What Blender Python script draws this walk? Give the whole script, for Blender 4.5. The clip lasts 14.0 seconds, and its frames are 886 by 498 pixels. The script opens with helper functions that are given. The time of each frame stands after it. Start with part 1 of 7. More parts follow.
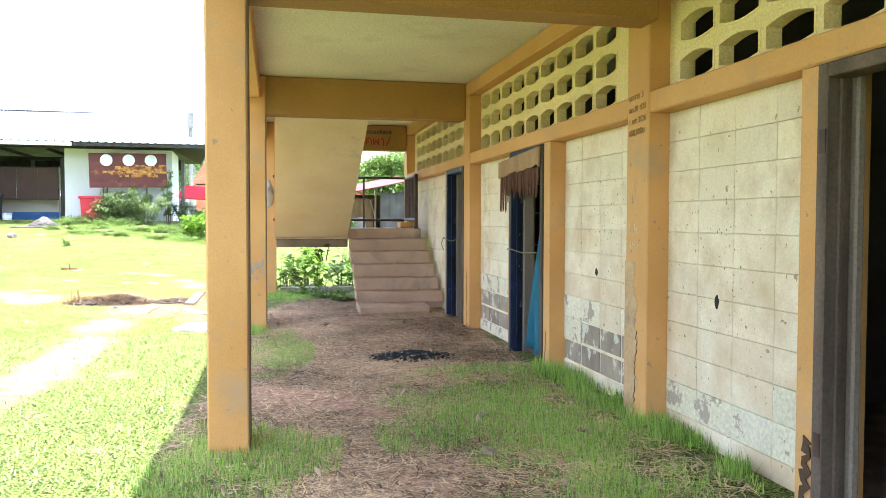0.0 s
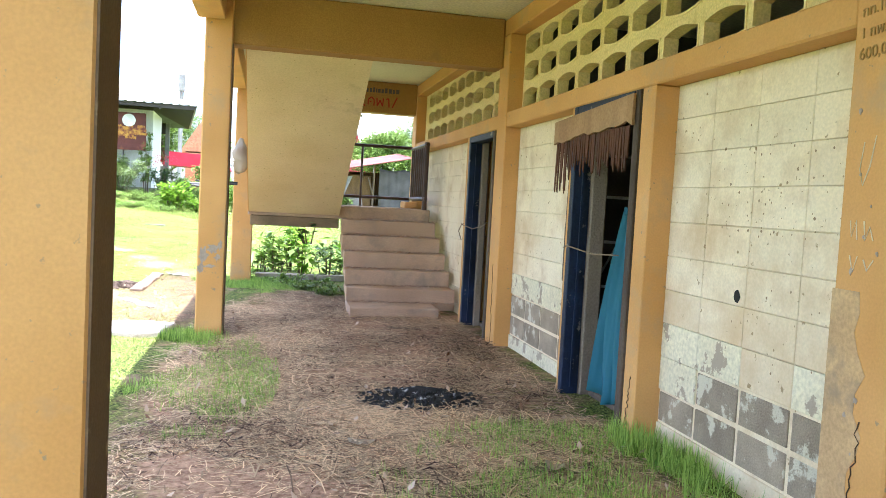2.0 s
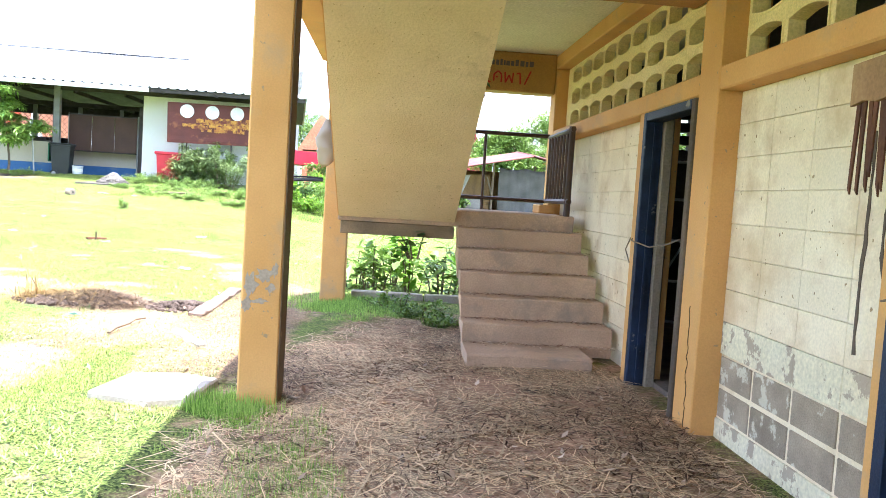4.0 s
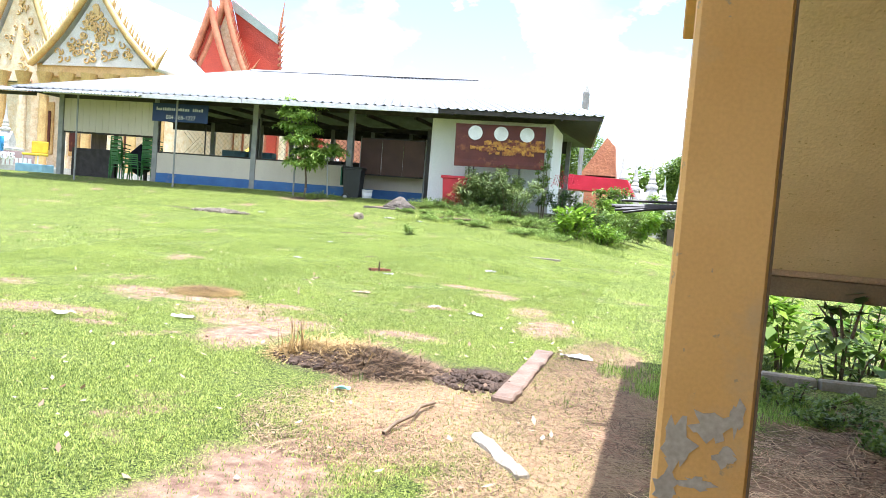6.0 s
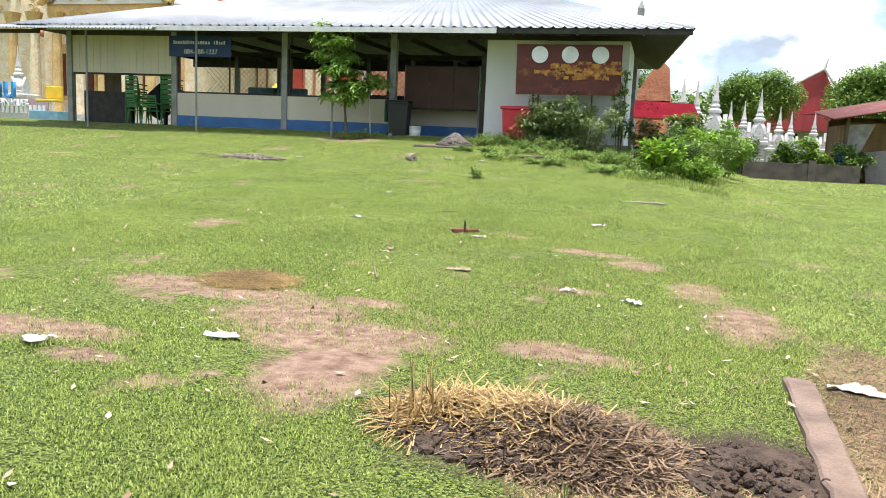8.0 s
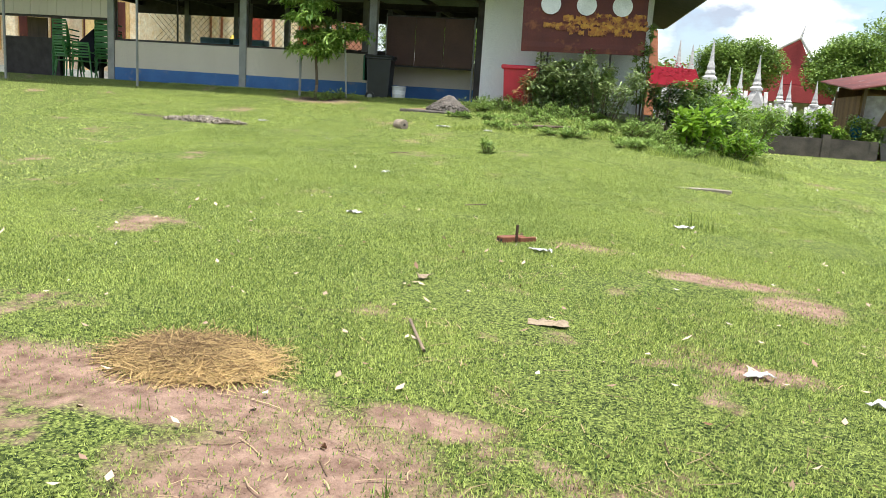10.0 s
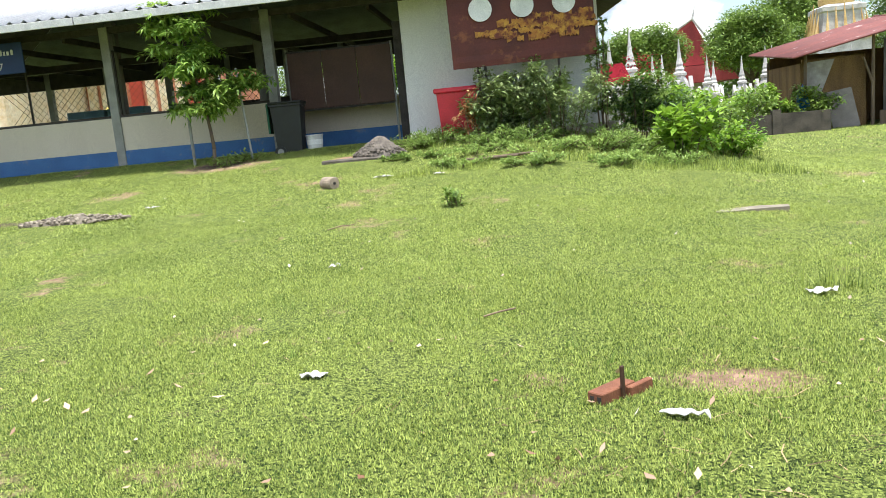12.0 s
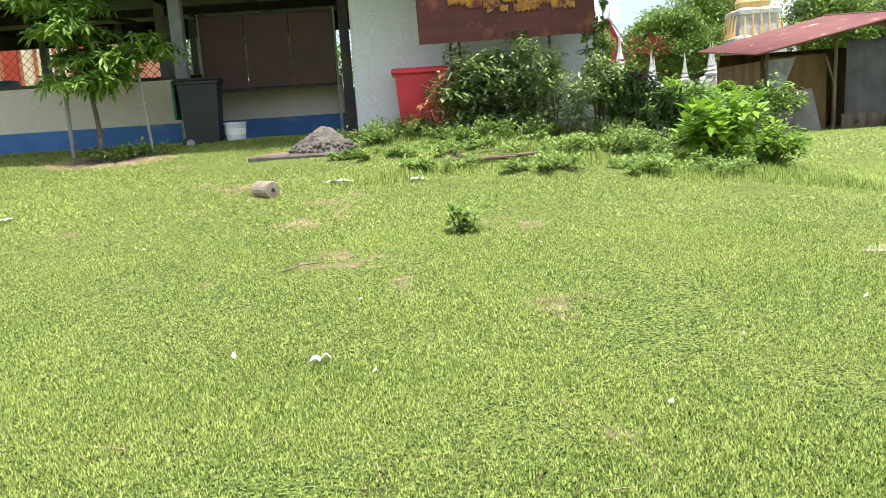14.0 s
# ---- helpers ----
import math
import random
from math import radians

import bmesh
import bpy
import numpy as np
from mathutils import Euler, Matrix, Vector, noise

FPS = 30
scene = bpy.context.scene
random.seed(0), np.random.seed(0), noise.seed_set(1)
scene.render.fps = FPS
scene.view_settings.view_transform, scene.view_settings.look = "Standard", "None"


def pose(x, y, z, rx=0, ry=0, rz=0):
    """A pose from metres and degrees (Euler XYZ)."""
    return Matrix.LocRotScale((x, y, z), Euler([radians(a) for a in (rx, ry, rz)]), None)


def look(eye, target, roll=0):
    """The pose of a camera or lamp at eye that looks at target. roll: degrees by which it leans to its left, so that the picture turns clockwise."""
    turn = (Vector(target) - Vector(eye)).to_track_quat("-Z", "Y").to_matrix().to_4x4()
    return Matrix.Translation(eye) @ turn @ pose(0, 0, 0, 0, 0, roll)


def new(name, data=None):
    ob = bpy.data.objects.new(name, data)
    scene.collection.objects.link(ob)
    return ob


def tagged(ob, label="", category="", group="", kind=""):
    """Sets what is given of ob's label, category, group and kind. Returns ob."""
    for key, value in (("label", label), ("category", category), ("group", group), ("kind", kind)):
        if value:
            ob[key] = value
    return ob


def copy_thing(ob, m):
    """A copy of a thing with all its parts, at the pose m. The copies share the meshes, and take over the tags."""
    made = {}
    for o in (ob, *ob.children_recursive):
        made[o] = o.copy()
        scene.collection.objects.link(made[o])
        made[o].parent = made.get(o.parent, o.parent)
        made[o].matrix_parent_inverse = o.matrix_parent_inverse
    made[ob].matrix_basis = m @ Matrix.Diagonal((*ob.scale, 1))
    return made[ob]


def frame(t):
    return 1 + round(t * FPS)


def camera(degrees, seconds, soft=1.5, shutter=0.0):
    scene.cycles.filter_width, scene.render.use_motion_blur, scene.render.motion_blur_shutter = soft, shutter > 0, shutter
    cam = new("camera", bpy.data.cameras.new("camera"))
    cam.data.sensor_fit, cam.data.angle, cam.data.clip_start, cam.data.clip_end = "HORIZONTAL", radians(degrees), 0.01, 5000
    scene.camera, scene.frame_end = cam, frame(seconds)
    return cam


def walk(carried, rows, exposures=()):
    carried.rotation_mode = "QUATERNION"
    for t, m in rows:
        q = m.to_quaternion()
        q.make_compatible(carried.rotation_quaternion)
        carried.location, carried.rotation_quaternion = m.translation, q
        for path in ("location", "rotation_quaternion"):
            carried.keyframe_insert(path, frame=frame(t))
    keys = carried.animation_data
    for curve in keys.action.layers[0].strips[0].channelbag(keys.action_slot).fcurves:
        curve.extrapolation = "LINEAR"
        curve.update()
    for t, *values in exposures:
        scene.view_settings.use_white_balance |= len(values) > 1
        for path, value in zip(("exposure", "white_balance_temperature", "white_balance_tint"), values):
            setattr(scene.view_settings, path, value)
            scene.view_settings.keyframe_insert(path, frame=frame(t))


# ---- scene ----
cam = camera(58.8, 14.0, soft=0.6)
METRES, EYE, TILT, LEAN, TURN = 20.16, 1.35, 0.0, 0.0, -12.1
ROWS = [
    (0.0, 0.0, 0.0, 0.0, 0.0, -2.1, -0.13),
    (0.5, -0.0038, 0.0293, -0.0002, 4.67, -1.88, -2.27),
    (1.0, -0.0058, 0.0602, -0.0009, 5.37, -1.99, -3.55),
    (1.5, -0.011, 0.092, -0.0015, 3.24, -1.96, -3.47),
    (2.0, -0.0121, 0.1247, -0.002, -0.22, -3.3, -3.13),
    (4.5, -0.0346, 0.2845, -0.0011, 10.39, -3.97, -3.91),
    (5.0, -0.0515, 0.315, -0.0017, 13.15, -4.44, -4.2),
    (5.5, -0.07, 0.3412, -0.0015, 21.51, -3.23, -4.44),
    (6.0, -0.0974, 0.3675, -0.0017, 27.84, -3.24, -4.56),
    (6.5, -0.1246, 0.3933, -0.0017, 28.87, -4.47, -3.74),
    (7.0, -0.1545, 0.4166, -0.0013, 29.22, -6.51, -2.73),
    (7.5, -0.1779, 0.4403, 0.0, 29.85, -7.66, -2.3),
    (10.0, -0.3056, 0.5793, -0.0018, 26.62, -10.66, -3.74),
    (10.5, -0.3303, 0.6068, -0.0005, 24.17, -12.53, -1.34),
    (11.0, -0.3533, 0.6375, 0.0004, 27.11, -11.86, 0.59),
    (11.5, -0.3736, 0.6726, 0.0043, 18.35, -10.53, 3.63),
    (12.0, -0.3933, 0.7054, 0.0072, 19.59, -8.84, 5.38),
    (12.5, -0.4141, 0.7359, 0.0078, 17.31, -9.47, 5.64),
    (13.0, -0.4369, 0.7689, 0.0077, 16.15, -9.81, 5.07),
    (13.5, -0.4612, 0.8006, 0.0077, 13.56, -11.44, 5.01),
    (14.0, -0.4819, 0.8327, 0.0083, 12.61, -9.84, 3.71),
]
walk(cam, [(t, pose(0, 0, EYE, TILT, LEAN, TURN) @ pose(METRES * x, METRES * y, METRES * z, 90 + pitch, roll, yaw)) for t, x, y, z, yaw, pitch, roll in ROWS],
     [(0.0, 2.38, 5600, 14), (1.0, 2.28, 5550, 14), (2.2, 2.4, 5600, 14), (4.3, 2.5, 5450, 14), (5.0, 2.64, 5400, 14), (5.5, 2.4, 5500, 14), (6.0, 1.5, 5850, 14), (6.5, 0.95, 6150, 12), (7.5, 0.82, 6150, 11), (10.0, 0.8, 6250, 10), (12.0, 0.95, 6250, 10), (14.0, 1.05, 6250, 10)])

# ---- world, sun ----
SUN_DIR = Vector((0.075, -0.13, 1.0)).normalized()
world = bpy.data.worlds.new("world")
scene.world = world
world.use_nodes = True
wn, wl = world.node_tree.nodes, world.node_tree.links
sky = wn.new("ShaderNodeTexSky")
sky.sky_type, sky.sun_disc = "NISHITA", False
sky.sun_elevation = math.asin(SUN_DIR.z)
sky.sun_rotation = math.atan2(SUN_DIR.x, SUN_DIR.y)
sky.air_density, sky.dust_density = 1.0, 2.5
# broken cumulus over the blue sky, on a flat cloud deck
tc = wn.new("ShaderNodeTexCoord")
sep = wn.new("ShaderNodeSeparateXYZ")
wl.new(tc.outputs["Generated"], sep.inputs[0])
up = wn.new("ShaderNodeMath"); up.operation = "MAXIMUM"; up.inputs[1].default_value = 0.0
wl.new(sep.outputs["Z"], up.inputs[0])
den = wn.new("ShaderNodeMath"); den.operation = "ADD"; den.inputs[1].default_value = 0.55
wl.new(up.outputs[0], den.inputs[0])
deck = wn.new("ShaderNodeVectorMath"); deck.operation = "DIVIDE"
comb = wn.new("ShaderNodeCombineXYZ")
for i in range(3):
    wl.new(den.outputs[0], comb.inputs[i])
wl.new(tc.outputs["Generated"], deck.inputs[0])
wl.new(comb.outputs[0], deck.inputs[1])
cn = wn.new("ShaderNodeTexNoise")
cn.inputs["Scale"].default_value, cn.inputs["Detail"].default_value, cn.inputs["Roughness"].default_value = 3.4, 10.0, 0.56
wl.new(deck.outputs[0], cn.inputs["Vector"])
cr = wn.new("ShaderNodeValToRGB")
cr.color_ramp.elements[0].position, cr.color_ramp.elements[1].position = 0.48, 0.57
wl.new(cn.outputs["Fac"], cr.inputs["Fac"])
shade = wn.new("ShaderNodeTexNoise")
shade.inputs["Scale"].default_value, shade.inputs["Detail"].default_value = 6.5, 8.0
wl.new(deck.outputs[0], shade.inputs["Vector"])
sr = wn.new("ShaderNodeValToRGB")
sr.color_ramp.elements[0].position, sr.color_ramp.elements[1].position = 0.41, 0.60
sr.color_ramp.elements[0].color, sr.color_ramp.elements[1].color = (2.5, 2.8, 3.25, 1), (8.8, 8.8, 8.65, 1)
wl.new(shade.outputs["Fac"], sr.inputs["Fac"])
mix = wn.new("ShaderNodeMix"); mix.data_type = "RGBA"
wl.new(cr.outputs["Color"], mix.inputs["Factor"])
wl.new(sky.outputs[0], mix.inputs["A"])
wl.new(sr.outputs[0], mix.inputs["B"])
bg = wn["Background"]
bg.inputs["Strength"].default_value = 0.148
wl.new(mix.outputs["Result"], bg.inputs["Color"])

sun_data = bpy.data.lights.new("sun", "SUN")
sun_data.energy, sun_data.angle, sun_data.color = 3.8, radians(0.6), (1.0, 0.965, 0.91)
sun = new("sun", sun_data)
sun.matrix_world = look(SUN_DIR * 60, (0, 0, 0))

# ---- materials ----
MATS = {}


def mat(name, col, col2=None, scale=3.0, fine=60.0, rough=0.85, bump=0.3, metal=0.0, spec=0.3, stain=None, stain_scale=1.2,
        stain_amt=(0.58, 0.72), rnd=0.0, dist=0.006, streak=False, grain_amt=(0.84, 1.12), speck=None, speck_scale=22.0, speck_amt=(0.69, 0.73)):
    """Two-scale procedural surface: broad blotches, fine grain, optional stains, per-piece variation."""
    m = bpy.data.materials.new(name)
    m.use_nodes = True
    n, l = m.node_tree.nodes, m.node_tree.links
    b = n["Principled BSDF"]
    geo = n.new("ShaderNodeNewGeometry")
    vec = geo.outputs["Position"]
    if streak:
        vm = n.new("ShaderNodeVectorMath"); vm.operation = "MULTIPLY"; vm.inputs[1].default_value = (1, 1, 0.18)
        l.new(vec, vm.inputs[0]); vec = vm.outputs[0]
    big = n.new("ShaderNodeTexNoise")
    big.inputs["Scale"].default_value, big.inputs["Detail"].default_value = scale, 6.0
    l.new(vec, big.inputs["Vector"])
    ramp = n.new("ShaderNodeValToRGB")
    ramp.color_ramp.elements[0].position, ramp.color_ramp.elements[1].position = 0.32, 0.68
    c2 = col2 or tuple(c * 0.72 for c in col)
    ramp.color_ramp.elements[0].color, ramp.color_ramp.elements[1].color = (*c2, 1), (*col, 1)
    l.new(big.outputs["Fac"], ramp.inputs["Fac"])
    out = ramp.outputs["Color"]
    grain = n.new("ShaderNodeTexNoise")
    grain.inputs["Scale"].default_value, grain.inputs["Detail"].default_value = fine, 4.0
    l.new(geo.outputs["Position"], grain.inputs["Vector"])
    gm = n.new("ShaderNodeMapRange")
    gm.inputs["From Min"].default_value, gm.inputs["From Max"].default_value = 0.3, 0.7
    gm.inputs["To Min"].default_value, gm.inputs["To Max"].default_value = grain_amt
    l.new(grain.outputs["Fac"], gm.inputs["Value"])
    mul = n.new("ShaderNodeMix"); mul.data_type, mul.blend_type = "RGBA", "MULTIPLY"
    mul.inputs["Factor"].default_value = 1.0
    l.new(out, mul.inputs["A"]); l.new(gm.outputs[0], mul.inputs["B"])
    out = mul.outputs["Result"]
    if rnd:
        oi = n.new("ShaderNodeObjectInfo")
        rm = n.new("ShaderNodeMapRange")
        rm.inputs["To Min"].default_value, rm.inputs["To Max"].default_value = 1 - rnd, 1 + rnd
        l.new(oi.outputs["Random"], rm.inputs["Value"])
        m2 = n.new("ShaderNodeMix"); m2.data_type, m2.blend_type = "RGBA", "MULTIPLY"
        m2.inputs["Factor"].default_value = 1.0
        l.new(out, m2.inputs["A"]); l.new(rm.outputs[0], m2.inputs["B"])
        out = m2.outputs["Result"]
    if stain:
        sn = n.new("ShaderNodeTexNoise")
        sn.inputs["Scale"].default_value, sn.inputs["Detail"].default_value, sn.inputs["Roughness"].default_value = stain_scale, 9.0, 0.65
        l.new(vec, sn.inputs["Vector"])
        sm = n.new("ShaderNodeMapRange")
        sm.inputs["From Min"].default_value, sm.inputs["From Max"].default_value = stain_amt
        l.new(sn.outputs["Fac"], sm.inputs["Value"])
        m3 = n.new("ShaderNodeMix"); m3.data_type = "RGBA"
        l.new(sm.outputs[0], m3.inputs["Factor"])
        l.new(out, m3.inputs["A"]); m3.inputs["B"].default_value = (*stain, 1)
        out = m3.outputs["Result"]
    if speck:
        kn = n.new("ShaderNodeTexNoise")
        kn.inputs["Scale"].default_value, kn.inputs["Detail"].default_value = speck_scale, 3.0
        l.new(geo.outputs["Position"], kn.inputs["Vector"])
        km = n.new("ShaderNodeMapRange")
        km.inputs["From Min"].default_value, km.inputs["From Max"].default_value = speck_amt
        l.new(kn.outputs["Fac"], km.inputs["Value"])
        m4 = n.new("ShaderNodeMix"); m4.data_type = "RGBA"
        l.new(km.outputs[0], m4.inputs["Factor"])
        l.new(out, m4.inputs["A"]); m4.inputs["B"].default_value = (*speck, 1)
        out = m4.outputs["Result"]
    l.new(out, b.inputs["Base Color"])
    rr = n.new("ShaderNodeMapRange")
    rr.inputs["To Min"].default_value, rr.inputs["To Max"].default_value = max(0.05, rough - 0.12), min(1.0, rough + 0.1)
    l.new(big.outputs["Fac"], rr.inputs["Value"])
    l.new(rr.outputs[0], b.inputs["Roughness"])
    b.inputs["Metallic"].default_value = metal
    b.inputs["Specular IOR Level"].default_value = spec
    if bump:
        bp = n.new("ShaderNodeBump")
        bp.inputs["Strength"].default_value, bp.inputs["Distance"].default_value = bump, dist
        l.new(grain.outputs["Fac"], bp.inputs["Height"])
        l.new(bp.outputs[0], b.inputs["Normal"])
    MATS[name] = m
    return m


def leaf_mat(name, c1, c2, rough=0.5, through_light=0.35, broad=1.6):
    """Leaves and grass: colour varies by island, light passes through."""
    m = bpy.data.materials.new(name)
    m.use_nodes = True
    n, l = m.node_tree.nodes, m.node_tree.links
    b, outn = n["Principled BSDF"], n["Material Output"]
    geo = n.new("ShaderNodeNewGeometry")
    noi = n.new("ShaderNodeTexNoise"); noi.inputs["Scale"].default_value = 0.8
    noi.inputs["Detail"].default_value = 4.0
    l.new(geo.outputs["Position"], noi.inputs["Vector"])
    add = n.new("ShaderNodeMath"); add.operation = "MULTIPLY_ADD"; add.inputs[1].default_value = 0.9
    sh = n.new("ShaderNodeMath"); sh.operation = "MULTIPLY_ADD"; sh.inputs[1].default_value, sh.inputs[2].default_value = broad, 0.12 - broad / 2
    l.new(noi.outputs["Fac"], sh.inputs[0])
    l.new(geo.outputs["Random Per Island"], add.inputs[0]); l.new(sh.outputs[0], add.inputs[2])
    ramp = n.new("ShaderNodeValToRGB")
    ramp.color_ramp.elements[0].position, ramp.color_ramp.elements[1].position = 0.1, 0.9
    ramp.color_ramp.elements[0].color, ramp.color_ramp.elements[1].color = (*c1, 1), (*c2, 1)
    l.new(add.outputs[0], ramp.inputs["Fac"])
    l.new(ramp.outputs["Color"], b.inputs["Base Color"])
    b.inputs["Roughness"].default_value = rough
    b.inputs["Specular IOR Level"].default_value = 0.3
    tr = n.new("ShaderNodeBsdfTranslucent")
    l.new(ramp.outputs["Color"], tr.inputs["Color"])
    mx = n.new("ShaderNodeMixShader"); mx.inputs[0].default_value = through_light
    l.new(b.outputs[0], mx.inputs[1]); l.new(tr.outputs[0], mx.inputs[2]); l.new(mx.outputs[0], outn.inputs["Surface"])
    MATS[name] = m
    return m


OCHRE = mat("ochre_paint", (0.66, 0.365, 0.125), (0.57, 0.295, 0.085), scale=1.6, fine=90, rough=0.7, bump=0.25, stain=(0.42, 0.30, 0.17), stain_scale=2.2, stain_amt=(0.56, 0.80), grain_amt=(0.94, 1.05), speck=(0.34, 0.24, 0.13))
OCHRE_DARK = mat("darker_ochre", (0.40, 0.215, 0.06), (0.34, 0.175, 0.045), scale=1.4, fine=80, rough=0.65, bump=0.2, stain=(0.30, 0.17, 0.06), stain_scale=2.5)
CREAM = mat("cream_paint", (0.86, 0.75, 0.54), (0.77, 0.63, 0.41), scale=1.1, fine=70, rough=0.75, bump=0.3, stain=(0.52, 0.36, 0.18), stain_scale=2.6, stain_amt=(0.48, 0.78), rnd=0.05, grain_amt=(0.90, 1.06), speck=(0.36, 0.25, 0.13))
CREAM_VENT = mat("pale_yellow_paint", (0.86, 0.70, 0.37), (0.79, 0.61, 0.28), scale=1.3, fine=70, rough=0.72, bump=0.25, stain=(0.60, 0.45, 0.18), stain_scale=4)
PEELED = mat("cream_paint_peeling_to_grey_block", (0.78, 0.71, 0.50), (0.68, 0.60, 0.40), scale=2.0, fine=45, rough=0.9, bump=0.7, dist=0.012, stain=(0.42, 0.335, 0.235), stain_scale=5.0, stain_amt=(0.555, 0.58), rnd=0.05)
STAINED = mat("cream_paint_with_earth_stains", (0.86, 0.75, 0.54), (0.77, 0.63, 0.41), scale=1.1, fine=70, rough=0.8, bump=0.35, stain=(0.62, 0.45, 0.25), stain_scale=2.6, stain_amt=(0.38, 0.70), rnd=0.05, grain_amt=(0.90, 1.06), speck=(0.36, 0.25, 0.13))
FAINT = mat("cream_paint_with_faint_stains", (0.86, 0.75, 0.54), (0.77, 0.63, 0.41), scale=1.1, fine=70, rough=0.78, bump=0.3, stain=(0.58, 0.41, 0.22), stain_scale=2.6, stain_amt=(0.43, 0.74), rnd=0.05, grain_amt=(0.90, 1.06), speck=(0.36, 0.25, 0.13))
GREYBLOCK = mat("bare_concrete_block", (0.41, 0.325, 0.225), (0.29, 0.23, 0.16), scale=6, fine=110, rough=0.95, bump=1.0, dist=0.012, stain=(0.66, 0.60, 0.45), stain_scale=5.0, stain_amt=(0.56, 0.60), rnd=0.15)
CEIL = mat("ceiling_cream", (0.76, 0.70, 0.54), (0.66, 0.59, 0.43), scale=0.8, fine=40, rough=0.85, bump=0.2, stain=(0.50, 0.42, 0.26), stain_scale=1.0, stain_amt=(0.55, 0.8))
SOFFIT = mat("rough_plaster_soffit", (0.80, 0.655, 0.42), (0.70, 0.545, 0.31), scale=1.3, fine=55, rough=0.95, bump=0.4, dist=0.012, grain_amt=(0.93, 1.05), speck=(0.50, 0.37, 0.19), speck_scale=34.0, speck_amt=(0.67, 0.72), stain=(0.40, 0.30, 0.16), stain_scale=1.6, stain_amt=(0.62, 0.84))
STEP = mat("pinkish_concrete_step", (0.52, 0.36, 0.24), (0.42, 0.285, 0.19), scale=2.2, fine=80, rough=0.9, bump=0.5, stain=(0.27, 0.22, 0.175), stain_scale=2.6, stain_amt=(0.52, 0.72))
CONC = mat("old_concrete", (0.42, 0.38, 0.31), (0.28, 0.25, 0.2), scale=2.5, fine=60, rough=0.92, bump=0.6, stain=(0.15, 0.14, 0.11), stain_scale=2)
BLUE_FRAME = mat("dark_blue_chipped_paint", (0.020, 0.034, 0.072), (0.011, 0.017, 0.034), scale=5, fine=80, rough=0.5, bump=0.3, stain=(0.22, 0.20, 0.17), stain_scale=9, stain_amt=(0.62, 0.68))
DARKWOOD = mat("dark_weathered_wood", (0.16, 0.115, 0.08), (0.07, 0.05, 0.035), scale=6, fine=50, rough=0.85, bump=0.6, streak=True)
BROWN_STEEL = mat("brown_painted_steel", (0.085, 0.045, 0.03), (0.05, 0.027, 0.02), scale=5, fine=90, rough=0.5, bump=0.2, stain=(0.16, 0.07, 0.03), stain_scale=8)
DARKROOM = mat("room_plaster_shade_dark", (0.13, 0.115, 0.09), (0.07, 0.06, 0.05), scale=1.5, fine=40, rough=0.9, bump=0.3)
WHITEWALL = mat("white_plaster", (0.80, 0.80, 0.76), (0.70, 0.70, 0.65), scale=1.2, fine=50, rough=0.85, bump=0.3, stain=(0.42, 0.40, 0.34), stain_scale=1.7, stain_amt=(0.64, 0.8), streak=True)
BEIGEWALL = mat("beige_plaster", (0.60, 0.54, 0.43), (0.53, 0.47, 0.37), scale=1.2, fine=50, rough=0.85, bump=0.25, streak=True)
BLUEBAND = mat("blue_painted_plinth", (0.06, 0.155, 0.34), (0.045, 0.115, 0.26), scale=2.0, fine=50, rough=0.7, bump=0.25, stain=(0.2, 0.2, 0.2), stain_scale=4)
ROOFMETAL = mat("silver_roof_sheet", (0.36, 0.37, 0.38), (0.28, 0.29, 0.30), scale=1.2, fine=30, rough=0.5, bump=0.1, metal=0.3, spec=0.5, streak=False)
GREYPOST = mat("grey_painted_post", (0.32, 0.32, 0.29), (0.22, 0.22, 0.2), scale=4, fine=60, rough=0.7, bump=0.2)
DARKTIMBER = mat("dark_roof_timber", (0.07, 0.06, 0.055), (0.04, 0.035, 0.03), scale=5, fine=40, rough=0.85, bump=0.3)
RUSTRED = mat("rusty_maroon_sheet", (0.13, 0.036, 0.026), (0.085, 0.026, 0.02), scale=2, fine=50, rough=0.6, bump=0.35, stain=(0.27, 0.10, 0.04), stain_scale=2.5, stain_amt=(0.58, 0.72))
REDBIN = mat("red_plastic", (0.62, 0.03, 0.05), (0.50, 0.02, 0.035), scale=3, fine=60, rough=0.4, bump=0.05, spec=0.5)
BLACKBIN = mat("black_plastic", (0.018, 0.02, 0.02), (0.012, 0.013, 0.013), scale=4, fine=60, rough=0.5, bump=0.1, spec=0.4)
BROWNPANEL = mat("brown_board_panel", (0.085, 0.045, 0.03), (0.065, 0.034, 0.022), scale=2, fine=40, rough=0.65, bump=0.15)
BRICK = mat("red_brick", (0.26, 0.105, 0.055), (0.16, 0.065, 0.038), scale=9, fine=120, rough=0.9, bump=0.7)
ASH = mat("charcoal_and_ash", (0.03, 0.028, 0.026), (0.010, 0.010, 0.010), scale=8, fine=60, rough=0.9, bump=1.0, stain=(0.42, 0.40, 0.38), stain_scale=14, stain_amt=(0.58, 0.66))

